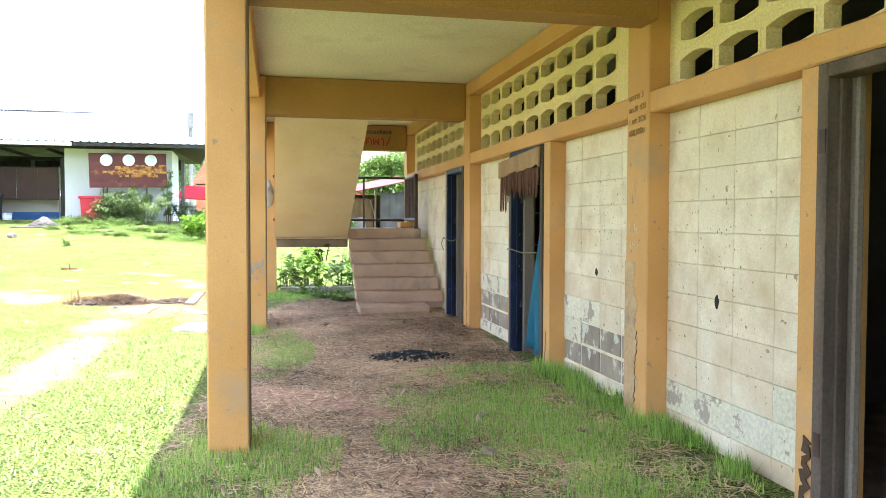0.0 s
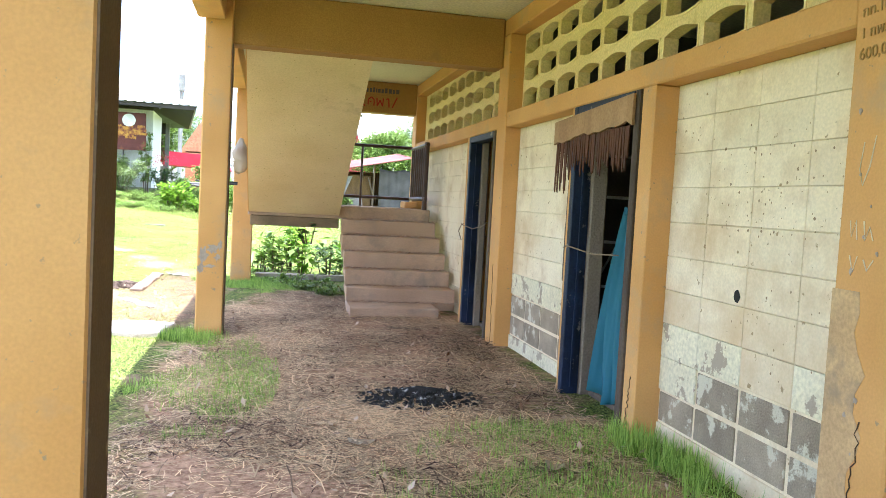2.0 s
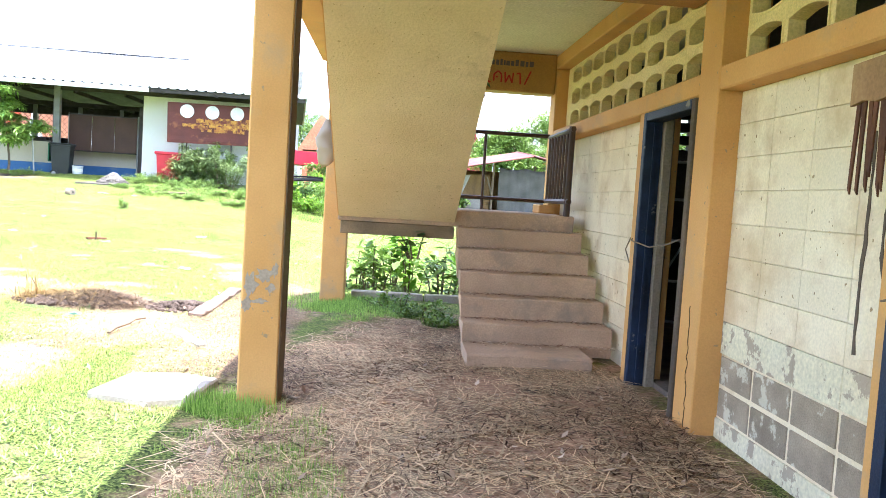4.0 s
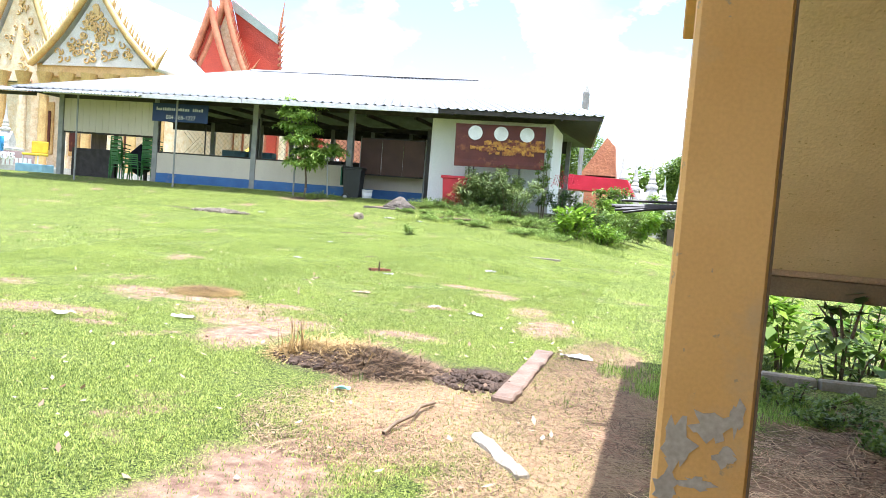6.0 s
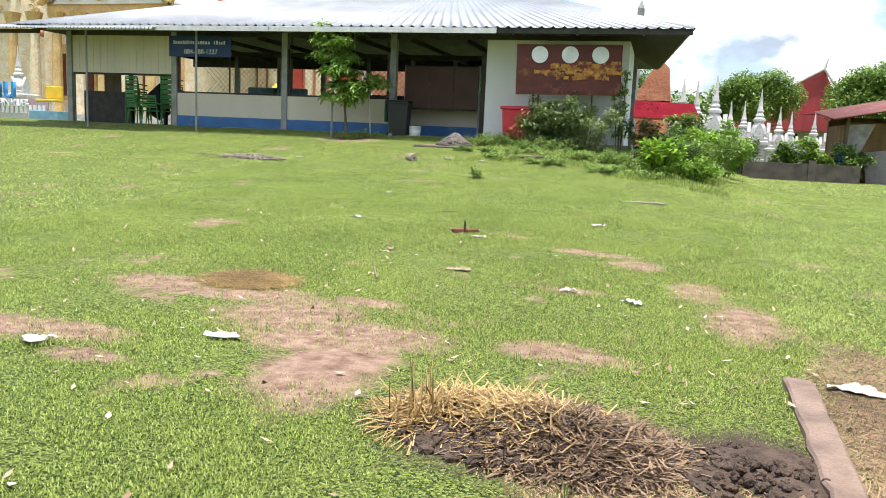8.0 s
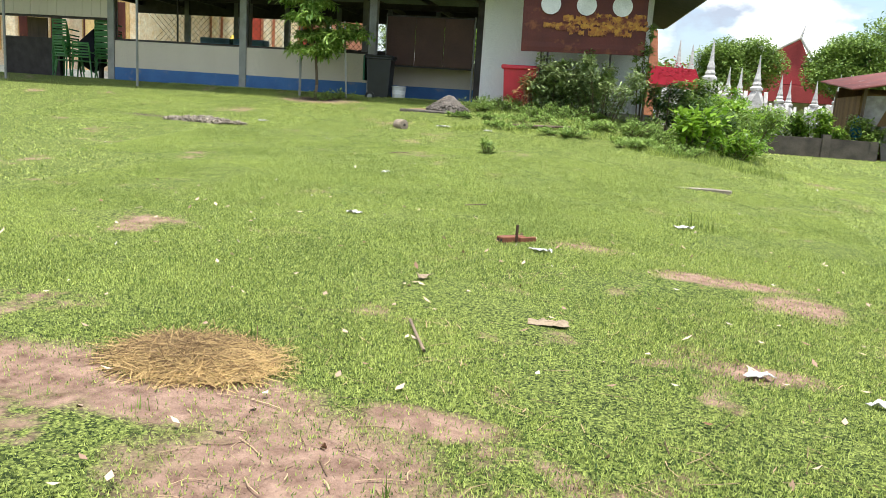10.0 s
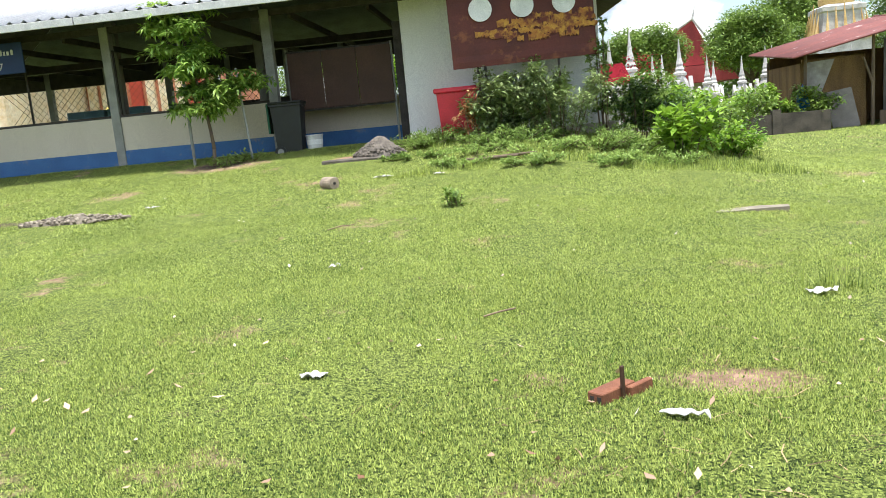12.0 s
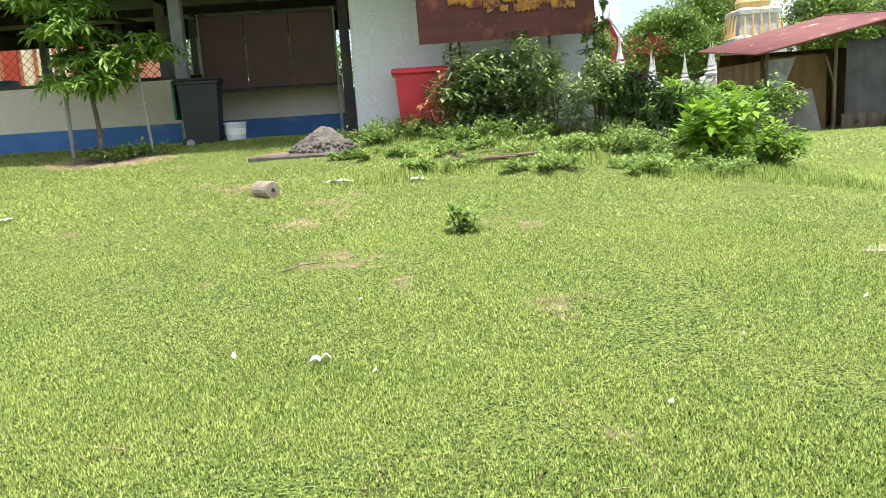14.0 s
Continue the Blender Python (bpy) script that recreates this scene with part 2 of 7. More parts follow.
NET = leaf_mat("blue_plastic_net", (0.03, 0.16, 0.22), (0.07, 0.27, 0.34), 0.6, 0.4)
GRASS = leaf_mat("lawn_grass_blades", (0.045, 0.10, 0.015), (0.50, 0.575, 0.145), 0.5, 0.33, 0.5)
TALLGRASS = leaf_mat("shade_grass_blades", (0.09, 0.20, 0.025), (0.50, 0.68, 0.15), 0.5, 0.42, 1.1)
STRAW = leaf_mat("dry_straw", (0.09, 0.052, 0.028), (0.50, 0.36, 0.20), 0.7, 0.1)
STRAW_GOLD = leaf_mat("golden_straw", (0.12, 0.07, 0.028), (0.60, 0.42, 0.17), 0.7, 0.15)
DRYLEAF = leaf_mat("dry_fallen_leaf", (0.20, 0.10, 0.055), (0.66, 0.50, 0.36), 0.8, 0.1)
LEAF_BRIGHT = leaf_mat("bright_broad_leaf", (0.10, 0.22, 0.02), (0.30, 0.46, 0.05), 0.4, 0.4)
LEAF_MID = leaf_mat("green_leaf", (0.08, 0.15, 0.025), (0.27, 0.38, 0.08), 0.45, 0.3)
LEAF_DARK = leaf_mat("dark_green_leaf", (0.04, 0.085, 0.02), (0.14, 0.23, 0.05), 0.45, 0.25)
LEAF_GREY = leaf_mat("dusty_small_leaf", (0.10, 0.15, 0.05), (0.36, 0.44, 0.17), 0.6, 0.25)
FLOWER = leaf_mat("red_flower_petal", (0.55, 0.02, 0.05), (0.75, 0.08, 0.12), 0.5, 0.3)
TWIG = mat("dry_twig", (0.30, 0.22, 0.14), (0.18, 0.13, 0.09), scale=8, fine=80, rough=0.9, bump=0.5)
BARK = mat("grey_brown_bark", (0.20, 0.15, 0.10), (0.11, 0.08, 0.055), scale=8, fine=60, rough=0.95, bump=0.9, dist=0.012, streak=True)
PAPER = mat("dirty_white_plastic", (0.66, 0.64, 0.60), (0.44, 0.42, 0.38), scale=14, fine=60, rough=0.6, bump=0.3)
CARD = mat("weathered_cardboard", (0.36, 0.275, 0.18), (0.26, 0.20, 0.13), scale=7, fine=60, rough=0.9, bump=0.3)
BAG = leaf_mat("cloudy_plastic_bag", (0.46, 0.37, 0.27), (0.62, 0.52, 0.41), 0.35, 0.4)
CABLE = mat("black_cable", (0.02, 0.02, 0.022), rough=0.45, bump=0.0, spec=0.5)
INK = mat("faded_pencil_ink", (0.44, 0.265, 0.09), rough=0.9, bump=0.0)
REDPAINT = mat("red_brush_paint", (0.42, 0.03, 0.02), rough=0.7, bump=0.0)
BLUEINK = mat("dark_faded_paint", (0.12, 0.10, 0.09), rough=0.8, bump=0.0)
SIGNBLUE = mat("navy_sign_paint", (0.02, 0.045, 0.12), (0.015, 0.032, 0.09), scale=3, rough=0.5, bump=0.05)
WHITEPAINT = mat("white_paint", (0.8, 0.8, 0.78), (0.66, 0.66, 0.64), scale=5, rough=0.6, bump=0.1)
GREENCHAIR = mat("green_plastic", (0.035, 0.17, 0.03), (0.025, 0.12, 0.022), scale=4, rough=0.4, bump=0.0, spec=0.5)
GREYPLASTIC = mat("grey_white_bucket_plastic", (0.62, 0.62, 0.60), (0.48, 0.48, 0.46), scale=7, rough=0.5, bump=0.1)
YELLOWRUST = mat("yellow_flaking_paint", (0.55, 0.30, 0.05), (0.35, 0.13, 0.03), scale=10, fine=60, rough=0.7, bump=0.3, stain=(0.15, 0.042, 0.028), stain_scale=7, stain_amt=(0.46, 0.60))
# straw colour raised to make up for the dim light under the shelter
STRAW_PALE = leaf_mat("straw_lifted_for_shade", (0.085, 0.042, 0.02), (0.92, 0.68, 0.40), 0.7, 0.1)
UNDERSIDE_SHADE = mat("roof_underside_shade", (0.16, 0.175, 0.16), (0.10, 0.11, 0.10), scale=2, fine=20, rough=0.9, bump=0.2)
SCRAPE = mat("scraped_grey_paint", (0.42, 0.345, 0.27), (0.34, 0.27, 0.21), scale=9, fine=60, rough=0.85, bump=0.3)
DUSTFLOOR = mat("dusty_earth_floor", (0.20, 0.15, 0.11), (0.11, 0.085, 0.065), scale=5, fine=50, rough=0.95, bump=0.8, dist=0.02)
LEAF_WEED = leaf_mat("weedy_green_leaf", (0.12, 0.20, 0.04), (0.34, 0.46, 0.12), 0.5, 0.35)
SIDE_SHADE = mat("column_side_shade_and_dirt", (0.17, 0.10, 0.05), (0.11, 0.065, 0.035), scale=3, fine=70, rough=0.75, bump=0.3, stain=(0.32, 0.22, 0.12), stain_scale=5, stain_amt=(0.62, 0.72))

# ---- building helpers ----


def part(name, bm, material, parent=None, label="", smooth=False):
    me = bpy.data.meshes.new(name)
    bm.to_mesh(me)
    bm.free()
    for mm in (material if isinstance(material, (list, tuple)) else [material]):
        me.materials.append(mm)
    if smooth:
        me.polygons.foreach_set("use_smooth", [True] * len(me.polygons))
    ob = new(name, me)
    if parent is not None:
        ob.parent = parent
    if label:
        tagged(ob, label)
    return ob


def thing(name, at, label, category, group="", rz=0.0):
    ob = new(name)
    ob.empty_display_size = 0.1
    ob.matrix_world = pose(*at, 0, 0, rz)
    return tagged(ob, label, category, group)


def box(bm, x0, x1, y0, y1, z0, z1, bevel=0.0, m=None):
    r = bmesh.ops.create_cube(bm, size=1.0, matrix=Matrix.Translation(((x0 + x1) / 2, (y0 + y1) / 2, (z0 + z1) / 2)) @ Matrix.Diagonal((abs(x1 - x0), abs(y1 - y0), abs(z1 - z0), 1)))
    vs = r["verts"]
    if bevel:
        es = list({e for v in vs for e in v.link_edges})
        rb = bmesh.ops.bevel(bm, geom=es, offset=bevel, segments=1, affect="EDGES", profile=0.5)
        vs = list({v for f in rb["faces"] for v in f.verts} | {v for v in vs if v.is_valid})
    if m is not None:
        bmesh.ops.transform(bm, matrix=m, verts=[v for v in vs if v.is_valid])
    return vs


def boxbm(*a, **k):
    bm = bmesh.new()
    box(bm, *a, **k)
    return bm


def rod(bm, a, b, r, r2=None, seg=8):
    a, b = Vector(a), Vector(b)
    d = b - a
    q = d.to_track_quat("Z", "Y").to_matrix().to_4x4()
    return bmesh.ops.create_cone(bm, cap_ends=True, segments=seg, radius1=r, radius2=r if r2 is None else r2, depth=d.length,
                                 matrix=Matrix.Translation((a + b) / 2) @ q)["verts"]


def rodbm(*a, **k):
    bm = bmesh.new()
    rod(bm, *a, **k)
    return bm


def lathe(profile, seg=16):
    """A turned solid from (radius, height) pairs."""
    bm = bmesh.new()
    rings = []
    for r, z in profile:
        rings.append([bm.verts.new((r * math.cos(2 * math.pi * i / seg), r * math.sin(2 * math.pi * i / seg), z)) for i in range(seg)])
    for a, b in zip(rings, rings[1:]):
        for i in range(seg):
            bm.faces.new((a[i], a[(i + 1) % seg], b[(i + 1) % seg], b[i]))
    bm.faces.new(list(reversed(rings[0])))
    bm.faces.new(rings[-1])
    return bm


def lathe_sq(profile):
    """A stepped square tower from (half width, height) pairs."""
    bm = bmesh.new()
    rings = [[bm.verts.new((sx * r, sy * r, z)) for sx, sy in ((-1, -1), (1, -1), (1, 1), (-1, 1))] for r, z in profile]
    for a, b in zip(rings, rings[1:]):
        for i in range(4):
            bm.faces.new((a[i], a[(i + 1) % 4], b[(i + 1) % 4], b[i]))
    bm.faces.new(list(reversed(rings[0])))
    bm.faces.new(rings[-1])
    return bm


def prism(points, axis, lo, hi):
    """A polygon in the plane across axis, drawn out from lo to hi. points: pairs of the other two coordinates."""
    bm = bmesh.new()
    k = "xyz".index(axis)

    def at(p, v):
        c = list(p)
        c.insert(k, v)
        return bm.verts.new(c)
    a, b = [at(p, lo) for p in points], [at(p, hi) for p in points]
    n = len(points)
    bm.faces.new(a)
    bm.faces.new(list(reversed(b)))
    for i in range(n):
        bm.faces.new((a[i], b[i], b[(i + 1) % n], a[(i + 1) % n]))
    bmesh.ops.recalc_face_normals(bm, faces=bm.faces[:])
    return bm


def raw_mesh(name, verts, faces_quads, material, parent=None, tris=False):
    """A mesh from numpy arrays: verts (n,3), faces (m,4) or (m,3)."""
    me = bpy.data.meshes.new(name)
    k = 3 if tris else 4
    me.vertices.add(len(verts))
    me.vertices.foreach_set("co", np.asarray(verts, dtype=np.float32).ravel())
    me.loops.add(len(faces_quads) * k)
    me.loops.foreach_set("vertex_index", np.asarray(faces_quads, dtype=np.int32).ravel())
    me.polygons.add(len(faces_quads))
    me.polygons.foreach_set("loop_start", np.arange(len(faces_quads), dtype=np.int32) * k)
    me.polygons.foreach_set("loop_total", np.full(len(faces_quads), k, dtype=np.int32))
    me.update(calc_edges=True)
    me.materials.append(material)
    ob = new(name, me)
    if parent is not None:
        ob.parent = parent
    return ob


def struct(ob, label="", category=""):
    return tagged(ob, label, category, kind="structure")


def ground_z(x, y):
    """Height of the yard: level by the school, rising gently towards the pavilion."""
    xs = (-60, 12.5, 15.3, 17.1, 18.9, 22.9, 25.25, 26.65, 28.0, 29.4, 30.05, 60)
    zs = (0, 0.0, 0.03, 0.12, 0.21, 0.42, 0.60, 0.77, 0.95, 1.16, 1.31, 1.32)
    z = np.interp(y, xs, zs)
    fade = np.clip((np.asarray(x) + 5.0) / 5.2, 0, 1)
    far = np.interp(y, (17, 24, 32, 46, 60), (0.0, 0.13, 0.30, 0.30, 0.35))
    return z * (1 - fade) + np.minimum(z, far) * fade


def wire(pts, r, material, name, label, category):
    c = bpy.data.curves.new(name, "CURVE")
    c.dimensions, c.bevel_depth, c.bevel_resolution = "3D", r, 1
    sp = c.splines.new("POLY")
    sp.points.add(len(pts) - 1)
    for p, q in zip(sp.points, pts):
        p.co = (*q, 1)
    c.materials.append(material)
    ob = new(name, c)
    return tagged(ob, label, category) if label else ob


def lettering(text, size, m, material, name, label, flat=0.002):
    c = bpy.data.curves.new(name, "FONT")
    c.body, c.size, c.extrude, c.align_x = text, size, flat, "LEFT"
    ob = new(name, c)
    ob.matrix_world = m
    c.materials.append(material)
    return tagged(ob, label, "writing")

# ---- ground ----
W = 2.41          # face of pilasters and lintel
WR = 2.56         # face of the block panels
CEILZ, BEAMZ = 3.10, 2.63


def bump_noise(x, y, s, seed=0.0):
    return np.array([noise.noise((a * s + seed, b * s - seed, seed)) for a, b in zip(x.ravel(), y.ravel())]).reshape(x.shape)


def build_ground():
    # dense in the walked part, coarse to the horizon
    gx = np.concatenate([np.linspace(-900, -40, 12)[:-1], np.linspace(-40, -14, 27)[:-1], np.linspace(-14, 5, 153)[:-1], np.linspace(5, 40, 30)[:-1], np.linspace(40, 900, 12)])
    gy = np.concatenate([np.linspace(-900, -12, 12)[:-1], np.linspace(-12, 33, 361)[:-1], np.linspace(33, 80, 40)[:-1], np.linspace(80, 1500, 12)])
    X, Y = np.meshgrid(gx, gy)
    Z = ground_z(X, Y)
    near = (X > -15) & (X < 6) & (Y > -5) & (Y < 33)
    wob = bump_noise(X, Y, 0.9) * 0.030 + bump_noise(X, Y, 4.0, 3.1) * 0.012
    Z = Z + np.where(near, wob, 0)
    Z = np.where((X > 2.3) & (Y < 16), np.minimum(Z, -0.02), Z)
    n, mcount = X.shape
    idx = np.arange(n * mcount).reshape(n, mcount)
    f = np.stack([idx[:-1, :-1], idx[:-1, 1:], idx[1:, 1:], idx[1:, :-1]], -1).reshape(-1, 4)
    ob = raw_mesh("ground", np.stack([X, Y, Z], -1).reshape(-1, 3), f, GROUND)
    ob.data.polygons.foreach_set("use_smooth", [True] * len(ob.data.polygons))
    return struct(ob, "short green lawn with bare earth patches and straw", "ground")


def ground_material():
    m = bpy.data.materials.new("lawn_soil_and_straw")
    m.use_nodes = True
    n, l = m.node_tree.nodes, m.node_tree.links
    b = n["Principled BSDF"]
    geo = n.new("ShaderNodeNewGeometry")
    P = geo.outputs["Position"]

    def noi(scale, detail=6.0, rough=0.55):
        t = n.new("ShaderNodeTexNoise")
        t.inputs["Scale"].default_value, t.inputs["Detail"].default_value, t.inputs["Roughness"].default_value = scale, detail, rough
        l.new(P, t.inputs["Vector"])
        return t.outputs["Fac"]

    def ramp(src, a, ca, bpos, cb):
        r = n.new("ShaderNodeValToRGB")
        r.color_ramp.elements[0].position, r.color_ramp.elements[1].position = a, bpos
        r.color_ramp.elements[0].color, r.color_ramp.elements[1].color = (*ca, 1), (*cb, 1)
        l.new(src, r.inputs["Fac"])
        return r.outputs["Color"]

    def mixc(f, a, b2):
        x = n.new("ShaderNodeMix"); x.data_type = "RGBA"
        l.new(f, x.inputs["Factor"]); l.new(a, x.inputs["A"]); l.new(b2, x.inputs["B"])
        return x.outputs["Result"]

    def math2(op, a, b2=None, clamp=False):
        x = n.new("ShaderNodeMath"); x.operation = op; x.use_clamp = clamp
        for i, v in enumerate((a, b2)):
            if v is None:
                continue
            if isinstance(v, (int, float)):
                x.inputs[i].default_value = v
            else:
                l.new(v, x.inputs[i])
        return x.outputs[0]

    def spot(cx, cy, rx, ry, soft=0.5):
        """1 inside an ellipse on the ground, with a ragged edge."""
        v = n.new("ShaderNodeVectorMath"); v.operation = "SUBTRACT"; v.inputs[1].default_value = (cx, cy, 0)
        l.new(P, v.inputs[0])
        s = n.new("ShaderNodeVectorMath"); s.operation = "MULTIPLY"; s.inputs[1].default_value = (1 / rx, 1 / ry, 0)
        l.new(v.outputs[0], s.inputs[0])
        ln = n.new("ShaderNodeVectorMath"); ln.operation = "LENGTH"
        l.new(s.outputs[0], ln.inputs[0])
        d = math2("ADD", ln.outputs["Value"], math2("MULTIPLY", math2("SUBTRACT", EDGE, 0.5), 2.0))
        r = n.new("ShaderNodeMapRange")
        r.inputs["From Min"].default_value, r.inputs["From Max"].default_value = 1.0 + soft * 0.5, 1.0 - soft * 0.5
        l.new(d, r.inputs["Value"])
        return r.outputs[0]

    EDGE = noi(2.3, 9.0, 0.7)
    cell = n.new("ShaderNodeTexVoronoi")
    cell.inputs["Scale"].default_value, cell.inputs["Randomness"].default_value = 85.0, 1.0
    l.new(P, cell.inputs["Vector"])
    tone = n.new("ShaderNodeSeparateColor")
    l.new(cell.outputs["Color"], tone.inputs[0])
    leafy = math2("MULTIPLY", tone.outputs[0], math2("SUBTRACT", 1.15, math2("MULTIPLY", cell.outputs["Distance"], 0.9)))
    grass = mixc(noi(0.7), ramp(leafy, 0.05, (0.016, 0.034, 0.007), 0.95, (0.32, 0.40, 0.085)), ramp(leafy, 0.05, (0.026, 0.040, 0.010), 0.95, (0.38, 0.43, 0.105)))
    soil = ramp(noi(9.0, 9.0, 0.65), 0.3, (0.15, 0.085, 0.058), 0.72, (0.47, 0.315, 0.225))
    mulch = ramp(noi(26.0, 9.0, 0.7), 0.3, (0.17, 0.085, 0.05), 0.75, (0.78, 0.50, 0.32))
    dark = ramp(noi(14.0, 9.0, 0.7), 0.3, (0.045, 0.033, 0.026), 0.75, (0.14, 0.10, 0.075))
    thin = n.new("ShaderNodeMapRange")
    thin.inputs["From Min"].default_value, thin.inputs["From Max"].default_value = 0.58, 0.66
    l.new(noi(1.15, 9.0, 0.68), thin.inputs["Value"])
    out = mixc(thin.outputs[0], grass, soil)
    for cx, cy, rx, ry in SOIL_SPOTS:
        out = mixc(spot(cx, cy, rx, ry), out, soil)
    for cx, cy, rx, ry in MULCH_SPOTS:
        out = mixc(spot(cx, cy, rx, ry), out, mulch)
    for cx, cy, rx, ry in DARK_SPOTS:
        out = mixc(spot(cx, cy, rx, ry, 0.7), out, dark)
    l.new(out, b.inputs["Base Color"])
    b.inputs["Roughness"].default_value = 0.95
    b.inputs["Specular IOR Level"].default_value = 0.15
    bp = n.new("ShaderNodeBump")
    bp.inputs["Strength"].default_value, bp.inputs["Distance"].default_value = 0.9, 0.03
    l.new(noi(30.0, 8.0, 0.7), bp.inputs["Height"])
    l.new(bp.outputs[0], b.inputs["Normal"])
    return m


# centre x, y and half sizes of worn places in the lawn
SOIL_SPOTS = [(-5.35, 15.5, 0.6, 0.3), (-4.65, 15.0, 0.55, 0.45), (-3.95, 14.75, 0.62, 0.33), (-3.85, 13.95, 0.34, 0.62), (-4.3, 14.5, 0.4, 0.35), (-2.7, 14.93, 0.44, 0.24), (-1.85, 17.4, 0.26, 0.5), (-1.5, 16.3, 0.3, 0.55), (-2.9, 18.72, 0.5, 0.13),
              (-3.0, 18.7, 0.4, 0.2), (-2.45, 18.3, 0.3, 0.25), (-3.95, 19.3, 0.32, 0.16), (-2.0, 8.2, 0.3, 2.0), (-2.05, 10.6, 0.36, 1.1), (-1.75, 12.1, 0.42, 0.7), (-0.75, 11.0, 0.4, 0.16), (-5.7, 14.05, 0.4, 0.2), (-6.2, 13.9, 0.4, 0.3),
              (-5.3, 13.65, 0.3, 0.14), (-6.1, 15.5, 0.5, 0.3), (-4.3, 15.6, 0.3, 0.13), (-2.9, 16.8, 0.3, 0.14), (-8.30, 29.12, 0.3, 0.2), (-10.73, 29.3, 0.8, 0.35)]
MULCH_SPOTS = [(1.2, 10.2, 1.35, 3.2), (0.55, 5.0, 0.55, 3.2), (-0.80, 12.9, 0.48, 2.9), (-1.75, 12.2, 0.55, 1.0), (0.25, 1.6, 0.6, 1.8), (-2.0, 12.9, 0.5, 0.5), (0.35, 7.6, 0.75, 3.0), (1.3, 6.4, 0.9, 1.6)]
DARK_SPOTS = [(-2.6, 13.42, 0.72, 0.48), (-1.6, 13.45, 0.36, 0.4), (1.3, 7.55, 0.46, 0.3), (-12.69, 26.00, 0.6, 0.14), (-10.74, 29.40, 0.5, 0.2), (0.75, 9.5, 0.16, 0.12), (1.7, 10.5, 0.2, 0.12)]
GROUND = ground_material()
build_ground()

# ---- school block: shelter and block wall ----


def column(x0, x1, y0, y1, label):
    ob = part("column", boxbm(x0, x1, y0, y1, -0.3, CEILZ - 0.005, bevel=0.012), OCHRE)
    return struct(ob, label, "column")


column(-0.38, -0.145, 4.62, 4.90, "ochre painted concrete column with scuffed edge darkened for shade")
column(-0.335, -0.095, 9.80, 10.08, "ochre concrete column with scraped grey paint near its foot")
# thin plates put the side faces' shade and dirt into dark brown colour
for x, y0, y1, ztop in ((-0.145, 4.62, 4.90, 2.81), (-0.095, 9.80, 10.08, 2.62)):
    struct(part("column_side", boxbm(x - 0.004, x + 0.003, y0 + 0.004, y1 - 0.004, -0.05, ztop), SIDE_SHADE), "column side coloured dark brown for shade and dirt", "trim")
column(-0.255, 0.035, 14.45, 14.74, "ochre concrete column beside the stair landing")
column(-0.47, -0.19, -0.55, -0.27, "ochre painted concrete column")


def pilaster(y0, y1):
    return struct(part("pilaster", boxbm(W, WR + 0.14, y0, y1, -0.3, 2.93, bevel=0.008), OCHRE), "ochre pilaster on the block wall", "pilaster")


for y0, y1 in ((-0.4, -0.1), (4.80, 5.12), (9.66, 9.96), (14.45, 14.74)):
    pilaster(y0, y1)


def beam(name, *a, material=None, label="ochre concrete beam under the ceiling"):
    return struct(part(name, boxbm(*a, bevel=0.01), material or OCHRE), label, "beam")


# cross beams take a darker ochre than the columns and edge beams
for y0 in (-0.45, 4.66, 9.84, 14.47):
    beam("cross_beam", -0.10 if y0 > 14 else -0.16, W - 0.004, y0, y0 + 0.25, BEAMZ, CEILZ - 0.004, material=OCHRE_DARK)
for (xa, ya), (xb, yb) in (((-0.45, -0.27), (-0.40, 4.62)), ((-0.40, 4.90), (-0.36, 9.80)), ((-0.36, 10.08), (-0.25, 14.45))):
    beam("edge_beam", xa, xa + 0.24, ya + 0.004, yb - 0.004, 2.82, CEILZ - 0.006)
beam("wall_beam", W + 0.003, WR + 0.14, -0.6, 14.9, 2.934, CEILZ - 0.008)
struct(part("ceiling", prism([(-0.482, -0.9), (9.0, -0.9), (9.0, 14.76), (-0.238, 14.76)], "z", CEILZ, CEILZ + 0.22), CEIL), "cream painted concrete ceiling of the shelter", "ceiling")

# lintel band, broken by the pilasters
for y0, y1 in ((-0.1, 4.80), (5.12, 9.66), (9.96, 14.45)):
    beam("lintel_band", W + 0.006, WR + 0.13, y0, y1, 2.06, 2.20, label="ochre lintel band along the block wall")


